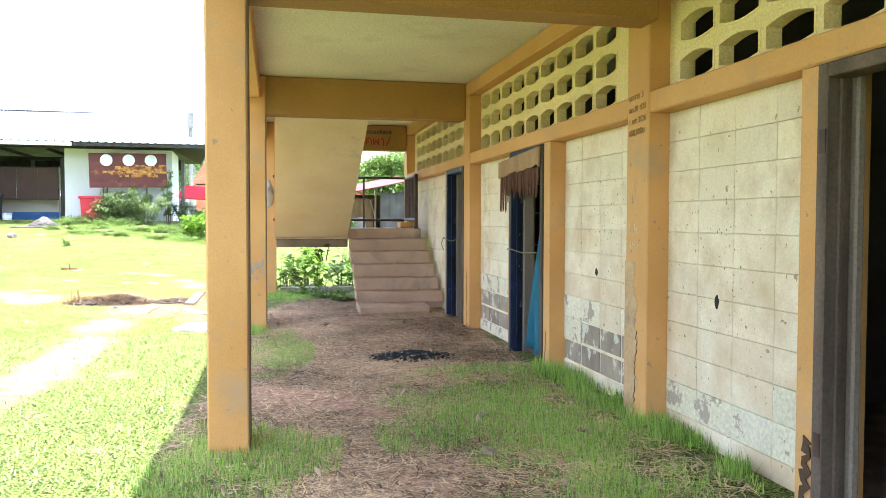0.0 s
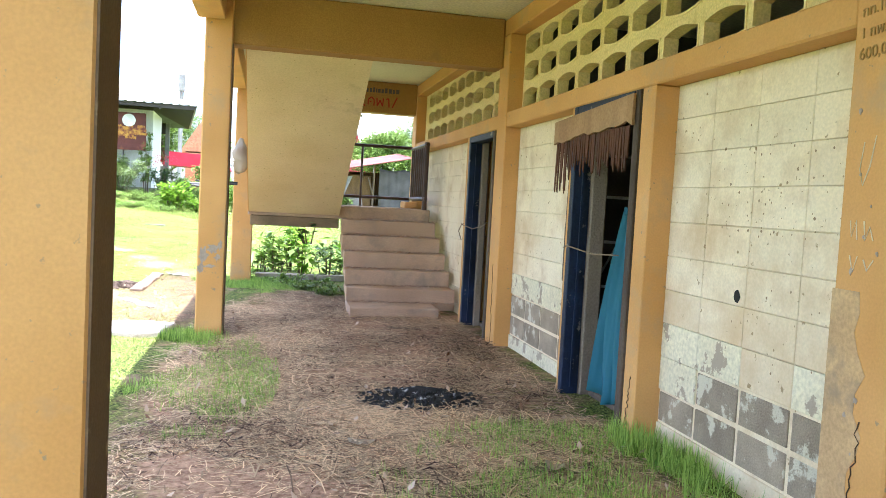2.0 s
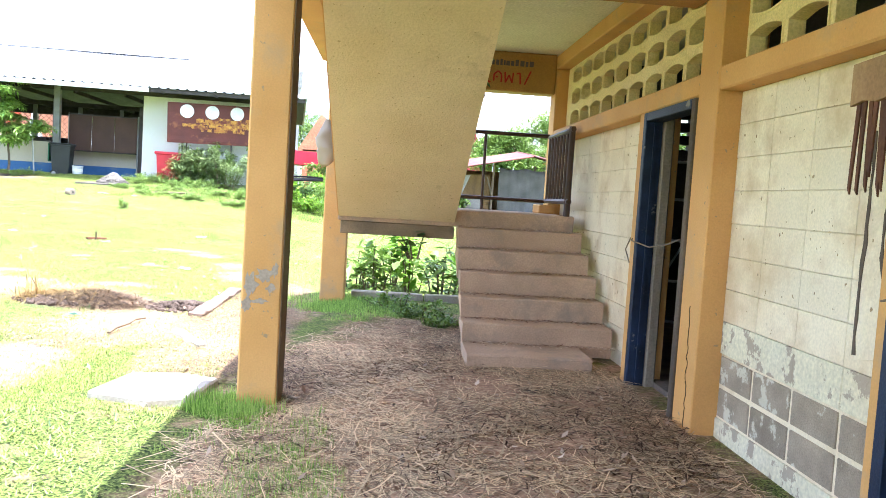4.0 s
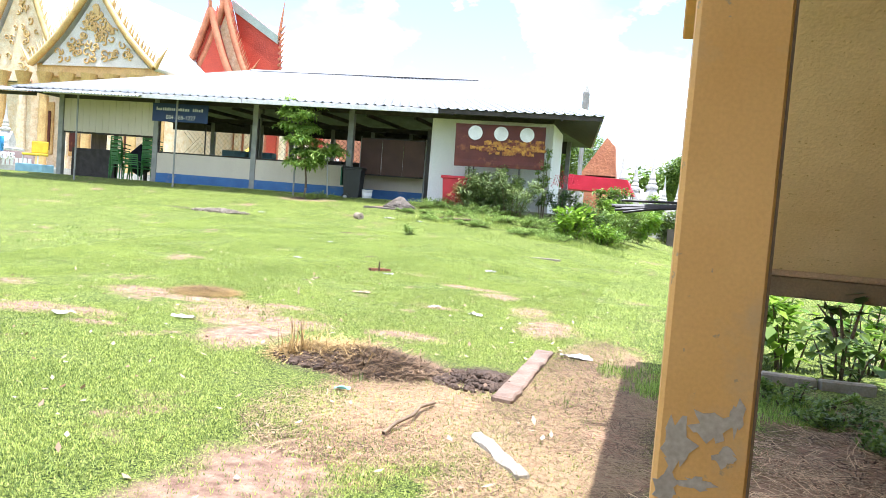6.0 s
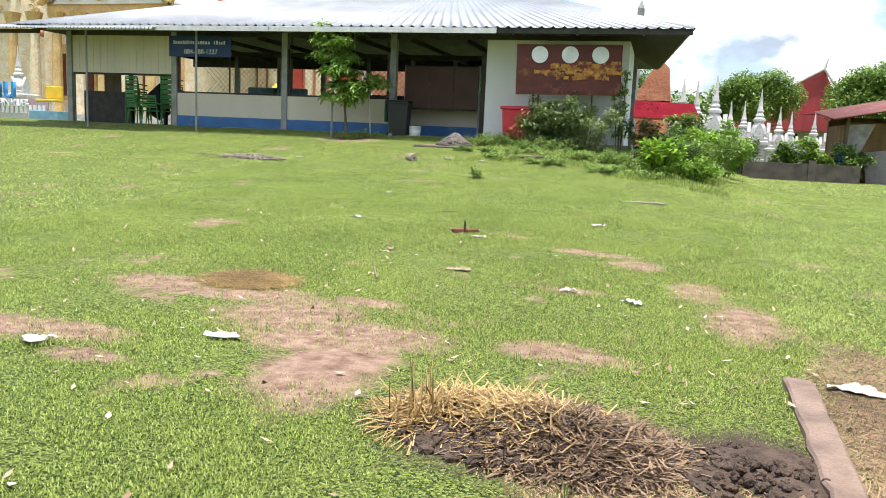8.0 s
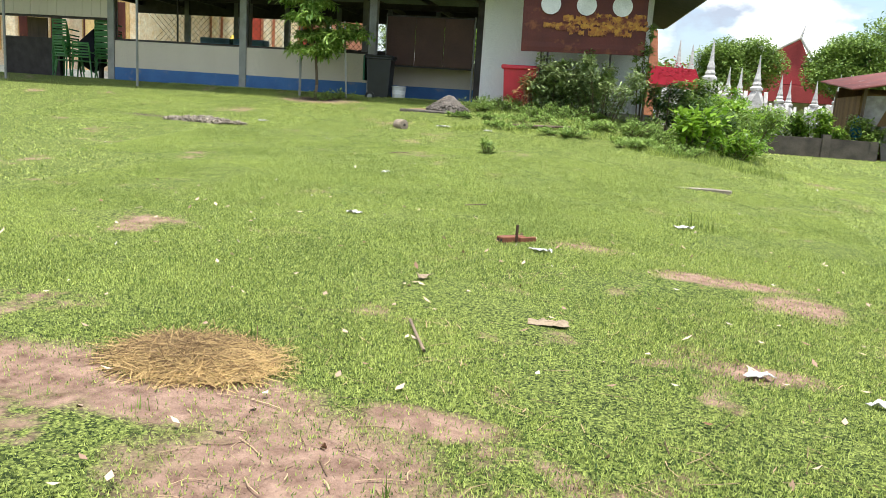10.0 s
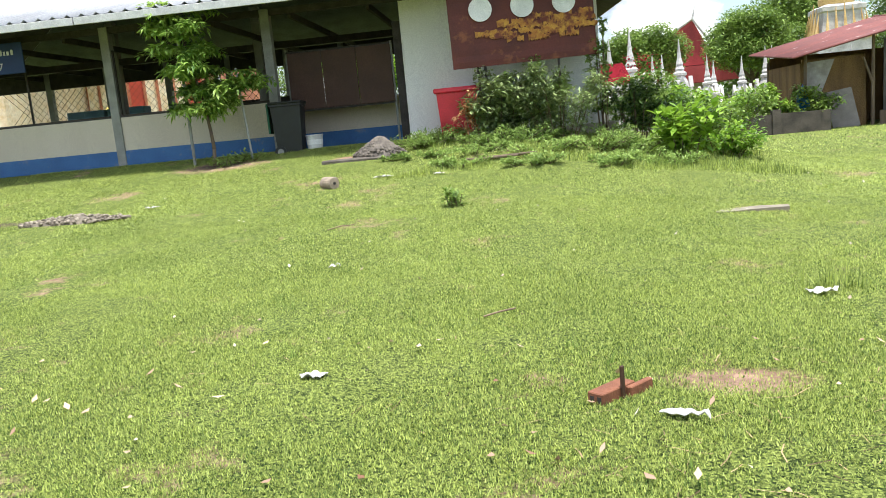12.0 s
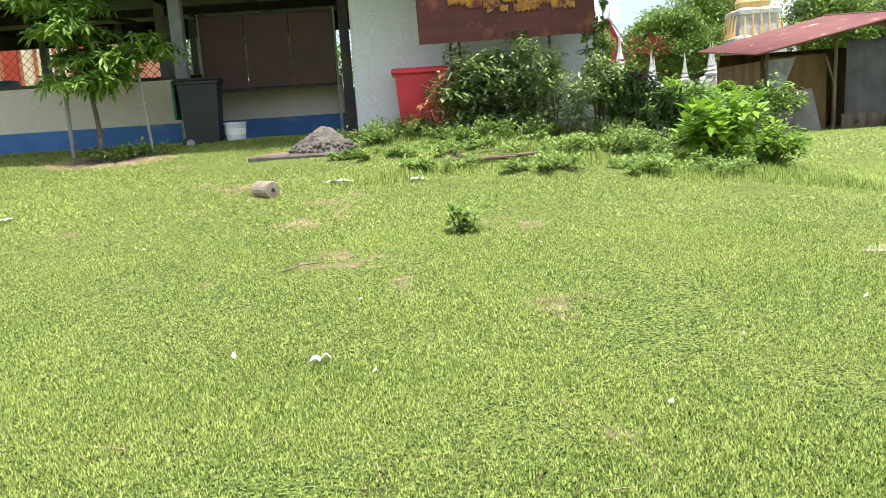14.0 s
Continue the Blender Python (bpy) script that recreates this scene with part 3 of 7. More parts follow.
def vent_block(hw=0.190, hh=0.086):
    """A pierced screen block with an arched barrel opening, in the plane x = 0, 0.45 by 0.248."""
    bm = bmesh.new()
    L, H, D = 0.449, 0.2425, 0.09
    outer = [(-L / 2, -H / 2), (L / 2, -H / 2), (L / 2, H / 2), (-L / 2, H / 2)]

    def opening(w, h):
        top = [(w * (1 - 2 * i / 6), h * (0.62 + 0.38 * math.sin(math.pi * i / 6))) for i in range(7)]
        bot = [(-w * (1 - 2 * i / 6), -h * (0.72 + 0.28 * math.sin(math.pi * i / 6))) for i in range(7)]
        return top + bot
    rim, hole = opening(hw + 0.014, hh + 0.014), opening(hw, hh)

    def ring(pts, x):
        return [bm.verts.new((x, a, b)) for a, b in pts]
    n = len(rim)
    of = [ring(outer, x) for x in (0.0, D)]
    # front face: fan quads between the outline and the rim
    r0, r1, h1, h2 = ring(rim, 0.0), ring(rim, -0.006), ring(hole, -0.006), ring(hole, D)
    corner = [2, 2, 2, 2, 3, 3, 3, 0, 0, 0, 0, 1, 1, 1]
    for i in range(n):
        j = (i + 1) % n
        a, b = of[0][corner[i]], of[0][corner[j]]
        bm.faces.new((r0[i], r0[j], b, a) if a is not b else (r0[i], r0[j], a))
        bm.faces.new((r0[i], r1[i], r1[j], r0[j]))
        bm.faces.new((r1[i], h1[i], h1[j], r1[j]))
        bm.faces.new((h1[i], h2[i], h2[j], h1[j]))
        a, b = of[1][corner[i]], of[1][corner[j]]
        bm.faces.new((h2[i], a, b, h2[j]) if a is not b else (h2[i], a, h2[j]))
    for i in range(4):
        j = (i + 1) % 4
        bm.faces.new((of[0][i], of[0][j], of[1][j], of[1][i]))
    bmesh.ops.recalc_face_normals(bm, faces=bm.faces[:])
    return bm


def block_wall(name, y0, y1, rows_z, peeled, label):
    """A stack-bond block panel: a mortar backing and the painted blocks in front of it."""
    back = struct(part(name, boxbm(WR + 0.012, WR + 0.13, y0, y1, -0.25, 2.06), CREAM), label, "wall")
    n = max(1, round((y1 - y0) / 0.41))
    w = (y1 - y0) / n
    me = {}
    for r, (z0, z1) in enumerate(rows_z):
        for k in range(n):
            kind = peeled(r, k, n)
            key = (kind, round(z1 - z0, 3))
            if key not in me:
                g = 0.014 if kind == 2 else 0.0012
                bm = boxbm(0, 0.03, -w / 2 + g, w / 2 - g, g, z1 - z0 - g, bevel=0.003)
                ob = part("block", bm, {0: CREAM, 1: PEELED, 2: GREYBLOCK, 3: STAINED, 4: FAINT}[kind], back)
                me[key] = ob.data
            else:
                ob = new("block", me[key])
                ob.parent = back
            ob.location = (WR + (0.004 if kind == 2 else 0.0) + random.uniform(-0.0012, 0.0012), y0 + w * (k + 0.5), z0)
    return back


ROWS_Z = [(-0.22, 0.10)] + [(0.10 + 0.196 * i, 0.10 + 0.196 * (i + 1)) for i in range(10)]


def peel_a(r, k, n):
    if r == 1 or (r == 2 and k == 0):
        return 1
    return 3 if r < 4 else 4 if r < 7 else 0


def peel_b(r, k, n):
    if r == 0:
        return 3
    if r in (1, 2):
        return 2 if random.random() < 0.93 else 1
    return 1 if r == 3 and k != 1 else 3 if r < 5 else 4 if r < 7 else 0


def peel_c(r, k, n):
    return 1 if r == 0 else 2 if r in (1, 2) else 1 if r == 3 else 4 if r < 7 else 0


block_wall("wall_panel_1", 3.27, 4.80, ROWS_Z, peel_a, "cream painted block wall with peeling patches at its foot")
block_wall("wall_panel_2", 5.12, 6.70, ROWS_Z, peel_b, "cream painted block wall peeled to grey blocks low down")
block_wall("wall_panel_3", 7.97, 9.66, ROWS_Z, peel_c, "cream painted block wall with a broken hole beside the door")
block_wall("wall_panel_4", 11.12, 14.45, ROWS_Z, lambda r, k, n: 0 if r > 4 else 4, "cream painted block wall above the steps")
struct(part("wall_panel_0", boxbm(WR, WR + 0.13, -0.1, 2.0, -0.25, 2.06), CREAM), "cream painted block wall", "wall")

VENT = None


def vent_screen(name, y_start, count, y0, y1):
    global VENT
    back = struct(part(name, boxbm(WR + 0.01, WR + 0.12, y_start, y1, 2.200, 2.2015), CREAM_VENT), "pale yellow pierced block screen above the lintel", "screen wall")
    for lo, hi in ((y0, y_start - 0.0), (y_start + count * 0.45, y1)):
        if hi - lo > 0.01:
            part("infill_block", boxbm(WR, WR + 0.12, lo, hi, 2.202, 2.93), CREAM_VENT, back)
    for r in range(3):
        for k in range(count):
            if VENT is None:
                ob = part("vent_block", vent_block(), CREAM_VENT, back)
                VENT = ob.data
            else:
                ob = new("vent_block", VENT)
                ob.parent = back
            ob.location = (WR, y_start + 0.45 * (k + 0.5), 2.3235 + 0.2435 * r)


vent_screen("screen_wall_1", 4.69 - 0.45 * 10, 10, -0.1, 4.80)
vent_screen("screen_wall_2", 5.60, 9, 5.12, 9.66)
vent_screen("screen_wall_3", 10.18, 9, 9.96, 14.45)

# mullions beside the doors
for y0, y1 in ((3.14, 3.27), (6.70, 6.86), (7.90, 7.97), (10.98, 11.12), (2.0, 2.1)):
    struct(part("door_surround", boxbm(W + 0.004, WR + 0.13, y0, y1, -0.3, 2.057, bevel=0.006), OCHRE), "ochre door surround", "door surround")

# rooms behind the wall; their shade is put into the near-black plaster colour
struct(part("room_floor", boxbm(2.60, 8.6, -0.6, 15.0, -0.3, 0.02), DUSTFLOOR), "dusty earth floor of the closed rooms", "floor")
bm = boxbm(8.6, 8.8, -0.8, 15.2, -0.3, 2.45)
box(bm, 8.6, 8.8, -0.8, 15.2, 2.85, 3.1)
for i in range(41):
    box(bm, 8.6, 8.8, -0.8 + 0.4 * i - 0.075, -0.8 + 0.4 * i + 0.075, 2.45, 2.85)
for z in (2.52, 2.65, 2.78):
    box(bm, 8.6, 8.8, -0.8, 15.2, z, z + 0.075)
struct(part("wall_east", bm, DARKROOM), "plaster wall coloured dark for room shade, pierced by vent slots", "wall")
struct(part("wall_south", boxbm(2.42, 8.6, -0.8, -0.6, -0.3, 3.1), DARKROOM), "plaster wall coloured dark for room shade", "wall")
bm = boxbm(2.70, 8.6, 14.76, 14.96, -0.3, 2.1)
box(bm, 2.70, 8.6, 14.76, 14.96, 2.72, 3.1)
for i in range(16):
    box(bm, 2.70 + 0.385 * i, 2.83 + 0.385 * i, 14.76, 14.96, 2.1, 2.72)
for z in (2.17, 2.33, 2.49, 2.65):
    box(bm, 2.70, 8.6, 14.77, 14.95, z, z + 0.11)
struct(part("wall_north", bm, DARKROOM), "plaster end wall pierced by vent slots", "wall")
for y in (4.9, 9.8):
    struct(part("room_divider", boxbm(2.72, 8.6, y, y + 0.12, 0.03, 3.1), DARKROOM), "plaster wall coloured dark for room shade, between the rooms", "wall")

# ---- stairs ----
SX0, SX1 = 1.20, 2.50
STEPS = [(11.16, 0.11), (11.70, 0.27), (12.03, 0.455), (12.30, 0.65), (12.57, 0.845), (12.84, 1.04), (13.08, 1.21)]
stair = thing("staircase", (1.7, 11.2, 0), "pinkish bare concrete staircase with worn littered steps", "staircase")
stair.matrix_world = Matrix.Identity(4)


def waist(y):
    """Underside of the lower flight, which springs clear of the ground."""
    return max(-0.15, 0.62 * (y - 11.62))


for i, (y, z) in enumerate(STEPS[:-1]):
    yb = STEPS[i + 1][0] + 0.02
    right = 2.20 if i == 0 else SX1 - 0.015 * max(0, i - 2)
    bm = prism([(y, waist(y) - 0.03), (y, z - 0.012), (y + 0.012, z), (yb, z), (yb, min(waist(yb), z - 0.05)), ((y + yb) / 2, min(waist((y + yb) / 2), z - 0.06))], "x", SX0 + random.uniform(-0.008, 0.012), right)
    bmesh.ops.subdivide_edges(bm, edges=[e for e in bm.edges if abs(e.verts[0].co.x - e.verts[1].co.x) > 0.5], cuts=9)
    for v in bm.verts:
        v.co += noise.noise_vector(v.co * 4) * 0.009 + noise.noise_vector(v.co * 11) * 0.004
    part("step", bm, STEP, stair)
part("landing", boxbm(0.0, 2.42, 13.08, 14.44, 1.033, 1.21, bevel=0.012), STEP, stair)
part("landing_beam", boxbm(0.03, 1.19, 13.10, 13.32, 0.90, 1.03, bevel=0.008), mat("dingy_brown_beam", (0.30, 0.21, 0.12), (0.18, 0.13, 0.08), scale=2.5, fine=60, rough=0.85, bump=0.4, stain=(0.10, 0.09, 0.05), stain_scale=3), stair)
# upper flight: a waist slab rising back towards the shelter, with its side string
part("upper_flight", prism([(13.06, 1.075), (10.09, 2.64), (10.09, 2.90), (12.72, 1.39), (13.06, 1.21)], "x", 0.012, 1.185), SOFFIT, stair)
part("string_wall", prism([(13.74, 1.23), (13.74, 1.10), (13.06, 1.078), (10.09, 2.643), (10.09, 2.90), (12.53, 1.45), (12.78, 1.30)], "x", 0.003, 0.0118), OCHRE, stair)

# ---- pavilion ----
PV = Matrix.Translation((-7.42, 30.80, 0)) @ pose(0, 0, 0, 0, 0, 2.2)
pav = thing("pavilion", (-7.42, 30.80, 1.3), "long open-sided pavilion with a silver sheet roof", "pavilion", rz=2.2)
pav.matrix_world = PV
PB = 1.30


def pbox(name, x0, x1, y0, y1, z0, z1, material, label="", bevel=0.0):
    return part(name, boxbm(x0, x1, y0, y1, PB + z0, PB + z1, bevel=bevel), material, pav, label)


pbox("floor_slab", -13.4, 3.9, -0.15, 7.0, -0.5, 0.0, CONC)
pbox("end_wall", 0.0, 3.7, 0.0, 0.14, -0.2, 2.62, WHITEWALL, "white plastered end wall")
pbox("end_wall_side", 3.56, 3.7, 0.14, 3.0, -0.2, 2.62, WHITEWALL)
pbox("half_wall", -9.5, -2.62, 0.02, 0.12, 0.32, 0.98, BEIGEWALL)
pbox("plinth", -9.5, -2.62, 0.0, 0.14, -0.2, 0.32, BLUEBAND, "blue painted plinth")
# recessed bay with the brown boards
pbox("inner_wall", -2.62, -0.30, 1.2, 1.3, 0.32, 0.95, BEIGEWALL)
pbox("inner_plinth", -2.62, -0.30, 1.18, 1.32, 0.0, 0.32, BLUEBAND, "blue painted plinth")
pbox("rear_half_wall", -13.2, 3.7, 6.8, 6.92, 0.0, 0.95, BEIGEWALL)
for x in (-9.5, -5.9, -2.62, -13.2):
    pbox("post", x - 0.09, x + 0.09, -0.02, 0.16, -0.2, 2.75, GREYPOST, bevel=0.006)
for x in (-11.3, -9.5, -7.7, -5.9, -4.2, -2.62, -0.4, 1.6, 3.6):
    pbox("rear_post", x - 0.08, x + 0.08, 6.72, 6.88, 0.0, 2.75, GREYPOST)
for x in (-7.5, -3.9):
    pbox("inner_post", x - 0.1, x + 0.1, 3.4, 3.6, 0.0, 3.4, GREYPOST)
for x in (-8.15, -4.0, -11.8):
    part("awning_pole", rodbm((x, -0.95, PB - 0.45), (x, -0.95, PB + 2.70), 0.03), GREYPOST, pav)
# open dark bay at the far left, with a board wall above
for i in range(14):
    x = -13.1 + 0.2535 * i
    pbox("wall_plank", x, x + 0.245, 0.03, 0.06, 1.52, 2.70, BEIGEWALL)
pbox("plank_rail", -13.2, -9.5, 0.062, 0.11, 1.46, 1.55, DARKTIMBER)
pbox("low_screen", -13.1, -11.4, 0.5, 0.55, 0.0, 0.98, DARKTIMBER)
pbox("screen_post", -11.42, -11.34, 0.46, 0.58, 0.0, 1.5, DARKTIMBER)
pbox("screen_post", -10.2, -10.12, 0.46, 0.58, 0.0, 1.5, DARKTIMBER)
pbox("dark_board", -12.5, -11.9, 0.7, 0.74, 0.98, 1.5, DARKWOOD)
# window-like frames of the open bays
for x0, x1 in ((-9.41, -5.99), (-5.81, -2.71)):
    pbox("sill_rail", x0, x1, 0.03, 0.09, 0.984, 1.03, DARKTIMBER)
    for k in (0, 1, 2):
        x = x0 + (x1 - x0) * k / 2
        pbox("bay_bar", min(max(x, x0), x1 - 0.03), min(max(x, x0), x1 - 0.03) + 0.03, 0.04, 0.08, 1.03, 2.3, DARKTIMBER)
# steel mesh at the back of the hall
bm = bmesh.new()
for k in range(-12, 84):
    for sgn in (1, -1):
        x0 = -13.0 + 0.2 * k
        a, b = Vector((x0, 6.78, PB + 0.95)), Vector((x0 + sgn * 1.6, 6.78, PB + 2.55))
        if -13.1 < a.x < 3.6 and -13.1 < b.x < 3.6:
            d = (b - a).normalized()
            nn = Vector((-d.z, 0, d.x)) * 0.006
            bm.faces.new([bm.verts.new(p) for p in (a + nn, b + nn, b - nn, a - nn)])
mesh_ob = part("wire_mesh", bm, DARKTIMBER, pav)
tagged(mesh_ob, kind="stuff")

# roof: corrugated sheets over rafters
def roof_slope(y0, z0, y1, z1, x0a, x0b, x1a, x1b, pitch=0.27):
    """A ribbed sheet from the eave line (y0, z0) to the ridge line (y1, z1)."""
    n = int((x0b - x0a) / pitch)
    V, F = [], []
    for i in range(n * 4 + 1):
        u = i / (n * 4)
        h = 0.05 if i % 4 == 0 else 0.0
        V.append((x0a + (x0b - x0a) * u, y0, z0 + h))
        V.append((x1a + (x1b - x1a) * u, y1, z1 + h))
    for i in range(n * 4):
        F.append((2 * i, 2 * i + 2, 2 * i + 3, 2 * i + 1))
    return np.array(V), np.array(F)


for nm, args in (("roof_front", (-1.55, PB + 2.73, 3.5, PB + 4.36, -13.9, 5.2, -8.0, 0.6)), ("roof_rear", (8.5, PB + 2.73, 3.5, PB + 4.36, -13.9, 4.4, -8.0, 0.6))):
    V, F = roof_slope(*args)
    ob = raw_mesh(nm, V, F, ROOFMETAL, pav)
    ob.modifiers.new("thickness", "SOLIDIFY").thickness = 0.012
for x0, x1, xr in ((5.2, 4.4, 0.6), (-13.9, -13.9, -8.0)):
    bm = bmesh.new()
    bm.faces.new([bm.verts.new(p) for p in ((x0, -1.55, PB + 2.74), (x1, 8.5, PB + 2.74), (xr, 3.5, PB + 4.37))])
    ob = part("roof_hip", bm, ROOFMETAL, pav)
    ob.modifiers.new("thickness", "SOLIDIFY").thickness = 0.02
# added dark sheets below the roof carry the underside's shade as colour
for y0, y1, xe in ((-1.50, 3.45, 5.1), (8.45, 3.55, 4.3)):
    bm = bmesh.new()
    bm.faces.new([bm.verts.new(p) for p in ((-13.8, y0, PB + 2.705), (xe, y0, PB + 2.705), (0.6, y1, PB + 4.30), (-8.0, y1, PB + 4.30))])
    ob = part("roof_lining", bm, UNDERSIDE_SHADE, pav)
    ob.modifiers.new("thickness", "SOLIDIFY").thickness = 0.01
for xe, xf, xr in ((5.13, 4.33, 0.6), (-13.82, -13.82, -8.0)):
    bm = bmesh.new()
    bm.faces.new([bm.verts.new(p) for p in ((xe, -1.5, PB + 2.70), (xf, 8.45, PB + 2.70), (xr, 3.5, PB + 4.30))])
    ob = part("roof_lining", bm, DARKTIMBER, pav)
    ob.modifiers.new("thickness", "SOLIDIFY").thickness = 0.01
part("ridge_cap", prism([(3.3, PB + 4.36), (3.5, PB + 4.44), (3.7, PB + 4.36)], "x", -8.0, 0.6), ROOFMETAL, pav)
# lower awning strip along the front, with a pale gutter board
V, F = roof_slope(-1.75, PB + 2.60, -0.9, PB + 2.78, -17.6, -9.0, -17.6, -9.0, 0.12)
ob = raw_mesh("awning_sheet", V, F, ROOFMETAL, pav)
ob.modifiers.new("thickness", "SOLIDIFY").thickness = 0.012
for x0, x1 in ((-12.6, -5.6), (-5.58, 0.55)):
    pbox("gutter_board", x0, x1, -1.60, -1.56, 2.58, 2.71, GREYPLASTIC, bevel=0.005)
pbox("awning_beam", -17.5, -13.4, -1.0, -0.94, 2.55, 2.66, DARKTIMBER)
part("awning_pole", rodbm((-15.6, -1.5, PB - 0.3), (-15.6, -1.5, PB + 2.6), 0.04), DARKTIMBER, pav)
pbox("eave_fascia", 0.56, 5.15, -1.50, -1.46, 2.60, 2.72, DARKTIMBER)
for i in range(12):
    x = -13.0 + 1.55 * i
    reach = max(0.12, min(1.0, (x + 14.1) / 6.3, (4.65 - x) / 4.2))
    yt, zt = -1.5 + 5.0 * reach, PB + 2.66 + 1.60 * reach
    part("rafter", prism([(-1.5, PB + 2.56), (-1.5, PB + 2.66), (yt, zt), (yt, zt - 0.14)], "x", x - 0.03, x + 0.03), DARKTIMBER, pav)
    if x < 3.6:
        part("tie_beam", boxbm(x - 0.03, x + 0.03, 0.1, 6.8, PB + 2.55, PB + 2.67), DARKTIMBER, pav)
for y in (-1.2, -0.4, 0.6, 1.8, 2.9):
    u = (y + 1.55) / 5.05
    z = PB + 2.73 + 1.63 * u - 0.06
    part("purlin", boxbm(-14.1 + 6.2 * u, 4.6 - 4.2 * u, y - 0.03, y + 0.03, z - 0.05, z + 0.01), DARKTIMBER, pav)
pbox("front_beam", -13.2, 3.7, 0.0, 0.12, 2.63, 2.75, DARKTIMBER)
pbox("hall_header", -13.2, 3.6, 3.45, 3.55, 2.40, 2.55, DARKTIMBER)
pbox("rear_header", -13.2, 3.6, 6.74, 6.86, 2.30, 2.75, DARKTIMBER)


def in_pav(x, y, z, rz=0):
    return PV @ pose(x, y, z, 0, 0, rz)


# brown display panels in the recessed bay
panel = thing("panel_board", (0, 0, 0), "dark brown three-panel board on slim steel legs", "notice board")
panel.matrix_world = PV
for i in range(3):
    part("panel", boxbm(-2.42 + 0.705 * i, -1.725 + 0.705 * i, 0.52, 0.55, PB + 0.80, PB + 1.92, bevel=0.006), BROWNPANEL, panel)
part("frame", boxbm(-2.45, -0.29, 0.553, 0.583, PB + 0.76, PB + 0.80), DARKTIMBER, panel)
part("frame", boxbm(-2.45, -0.29, 0.553, 0.583, PB + 1.92, PB + 1.96), DARKTIMBER, panel)
for x in (-2.44, -0.30):
    part("leg", boxbm(x - 0.02, x + 0.02, 0.553, 0.593, PB, PB + 1.98), GREYPOST, panel)
part("door_post", boxbm(-0.20, -0.05, 0.30, 0.36, PB, PB + 2.3), DARKTIMBER, panel)

# rusted notice board on the end wall
sign = thing("rusted_signboard", (0, 0, 0), "rusted maroon signboard with three white discs and flaking yellow paint", "signboard")
sign.matrix_world = Matrix.Translation((-5.09, 29.92, 3.10)) @ pose(0, 0, 0, 0, -1.2, 11.0)
bm = bmesh.new()
bmesh.ops.create_grid(bm, x_segments=24, y_segments=12, size=0.5, matrix=Matrix.Diagonal((2.58, 1.22, 1, 1)))
bmesh.ops.rotate(bm, verts=bm.verts[:], cent=(0, 0, 0), matrix=Matrix.Rotation(radians(90), 3, "X"))
for v in bm.verts:
    v.co.y += 0.012 * noise.noise(v.co * 2.3) + 0.006 * math.sin(v.co.z * 30)
r = bmesh.ops.extrude_face_region(bm, geom=bm.faces[:])
bmesh.ops.translate(bm, vec=(0, 0.025, 0), verts=[v for v in r["geom"] if isinstance(v, bmesh.types.BMVert)])
bmesh.ops.recalc_face_normals(bm, faces=bm.faces[:])
part("sheet", bm, RUSTRED, sign)
for x in (-0.72, 0.02, 0.76):
    bm = bmesh.new()
    bmesh.ops.create_cone(bm, cap_ends=True, segments=28, radius1=0.205, radius2=0.205, depth=0.02, matrix=Matrix.Translation((x, -0.03, 0.36)) @ pose(0, 0, 0, 90))
    part("disc", bm, WHITEPAINT, sign, "round white painted disc")
random.seed(5)
k = 0
for z, x0, x1, dens in ((0.17, -0.25, 0.9, 0.6), (0.10, -0.45, 0.95, 0.85), (0.03, -0.5, 0.95, 0.8), (-0.05, -0.85, 0.95, 0.9), (-0.11, -0.8, 0.9, 0.75), (-0.19, -0.45, 0.9, 0.6), (0.16, 1.0, 1.2, 1.0), (0.05, 1.0, 1.2, 1.0), (-0.06, 1.0, 1.2, 0.9)):
    x = x0
    while x < x1:
        w = random.uniform(0.07, 0.24)
        if random.random() < dens:
            n, h = 6, random.uniform(0.03, 0.055)
            top = [(x + w * i / n, z + h + random.uniform(-0.022, 0.014)) for i in range(n + 1)]
            low = [(x + w * i / n, z - h + random.uniform(-0.035, 0.02)) for i in range(n + 1)]
            part("painted_stroke", prism(top + low[::-1], "y", -0.0235 - 0.00008 * k, -0.012), YELLOWRUST, sign)
            k += 1
        x += w * random.uniform(0.8, 1.15)
for x in (-0.85, -0.72, 0.6):
    part("leg", rodbm((x, 0.05, -2.0), (x, 0.05, -0.5), 0.022), DARKTIMBER, sign)

# blue sign hanging under the eave
bsign = thing("hanging_sign", (0, 0, 0), "navy blue sign with white lettering under the eave", "sign")
bsign.matrix_world = PV
part("plate", boxbm(-9.25, -7.25, -0.62, -0.59, PB + 1.98, PB + 2.56, bevel=0.006), SIGNBLUE, bsign)
x = -9.1
random.seed(8)
while x < -7.45:
    w = random.uniform(0.03, 0.06)
    part("letter_bar", boxbm(x, x + w, -0.625, -0.618, PB + 2.33, PB + 2.40 + random.uniform(0, 0.04)), GREYPLASTIC, bsign)
    x += w + random.uniform(0.02, 0.04) + (0.1 if -8.0 < x < -7.9 else 0)

# ---- things by the pavilion ----


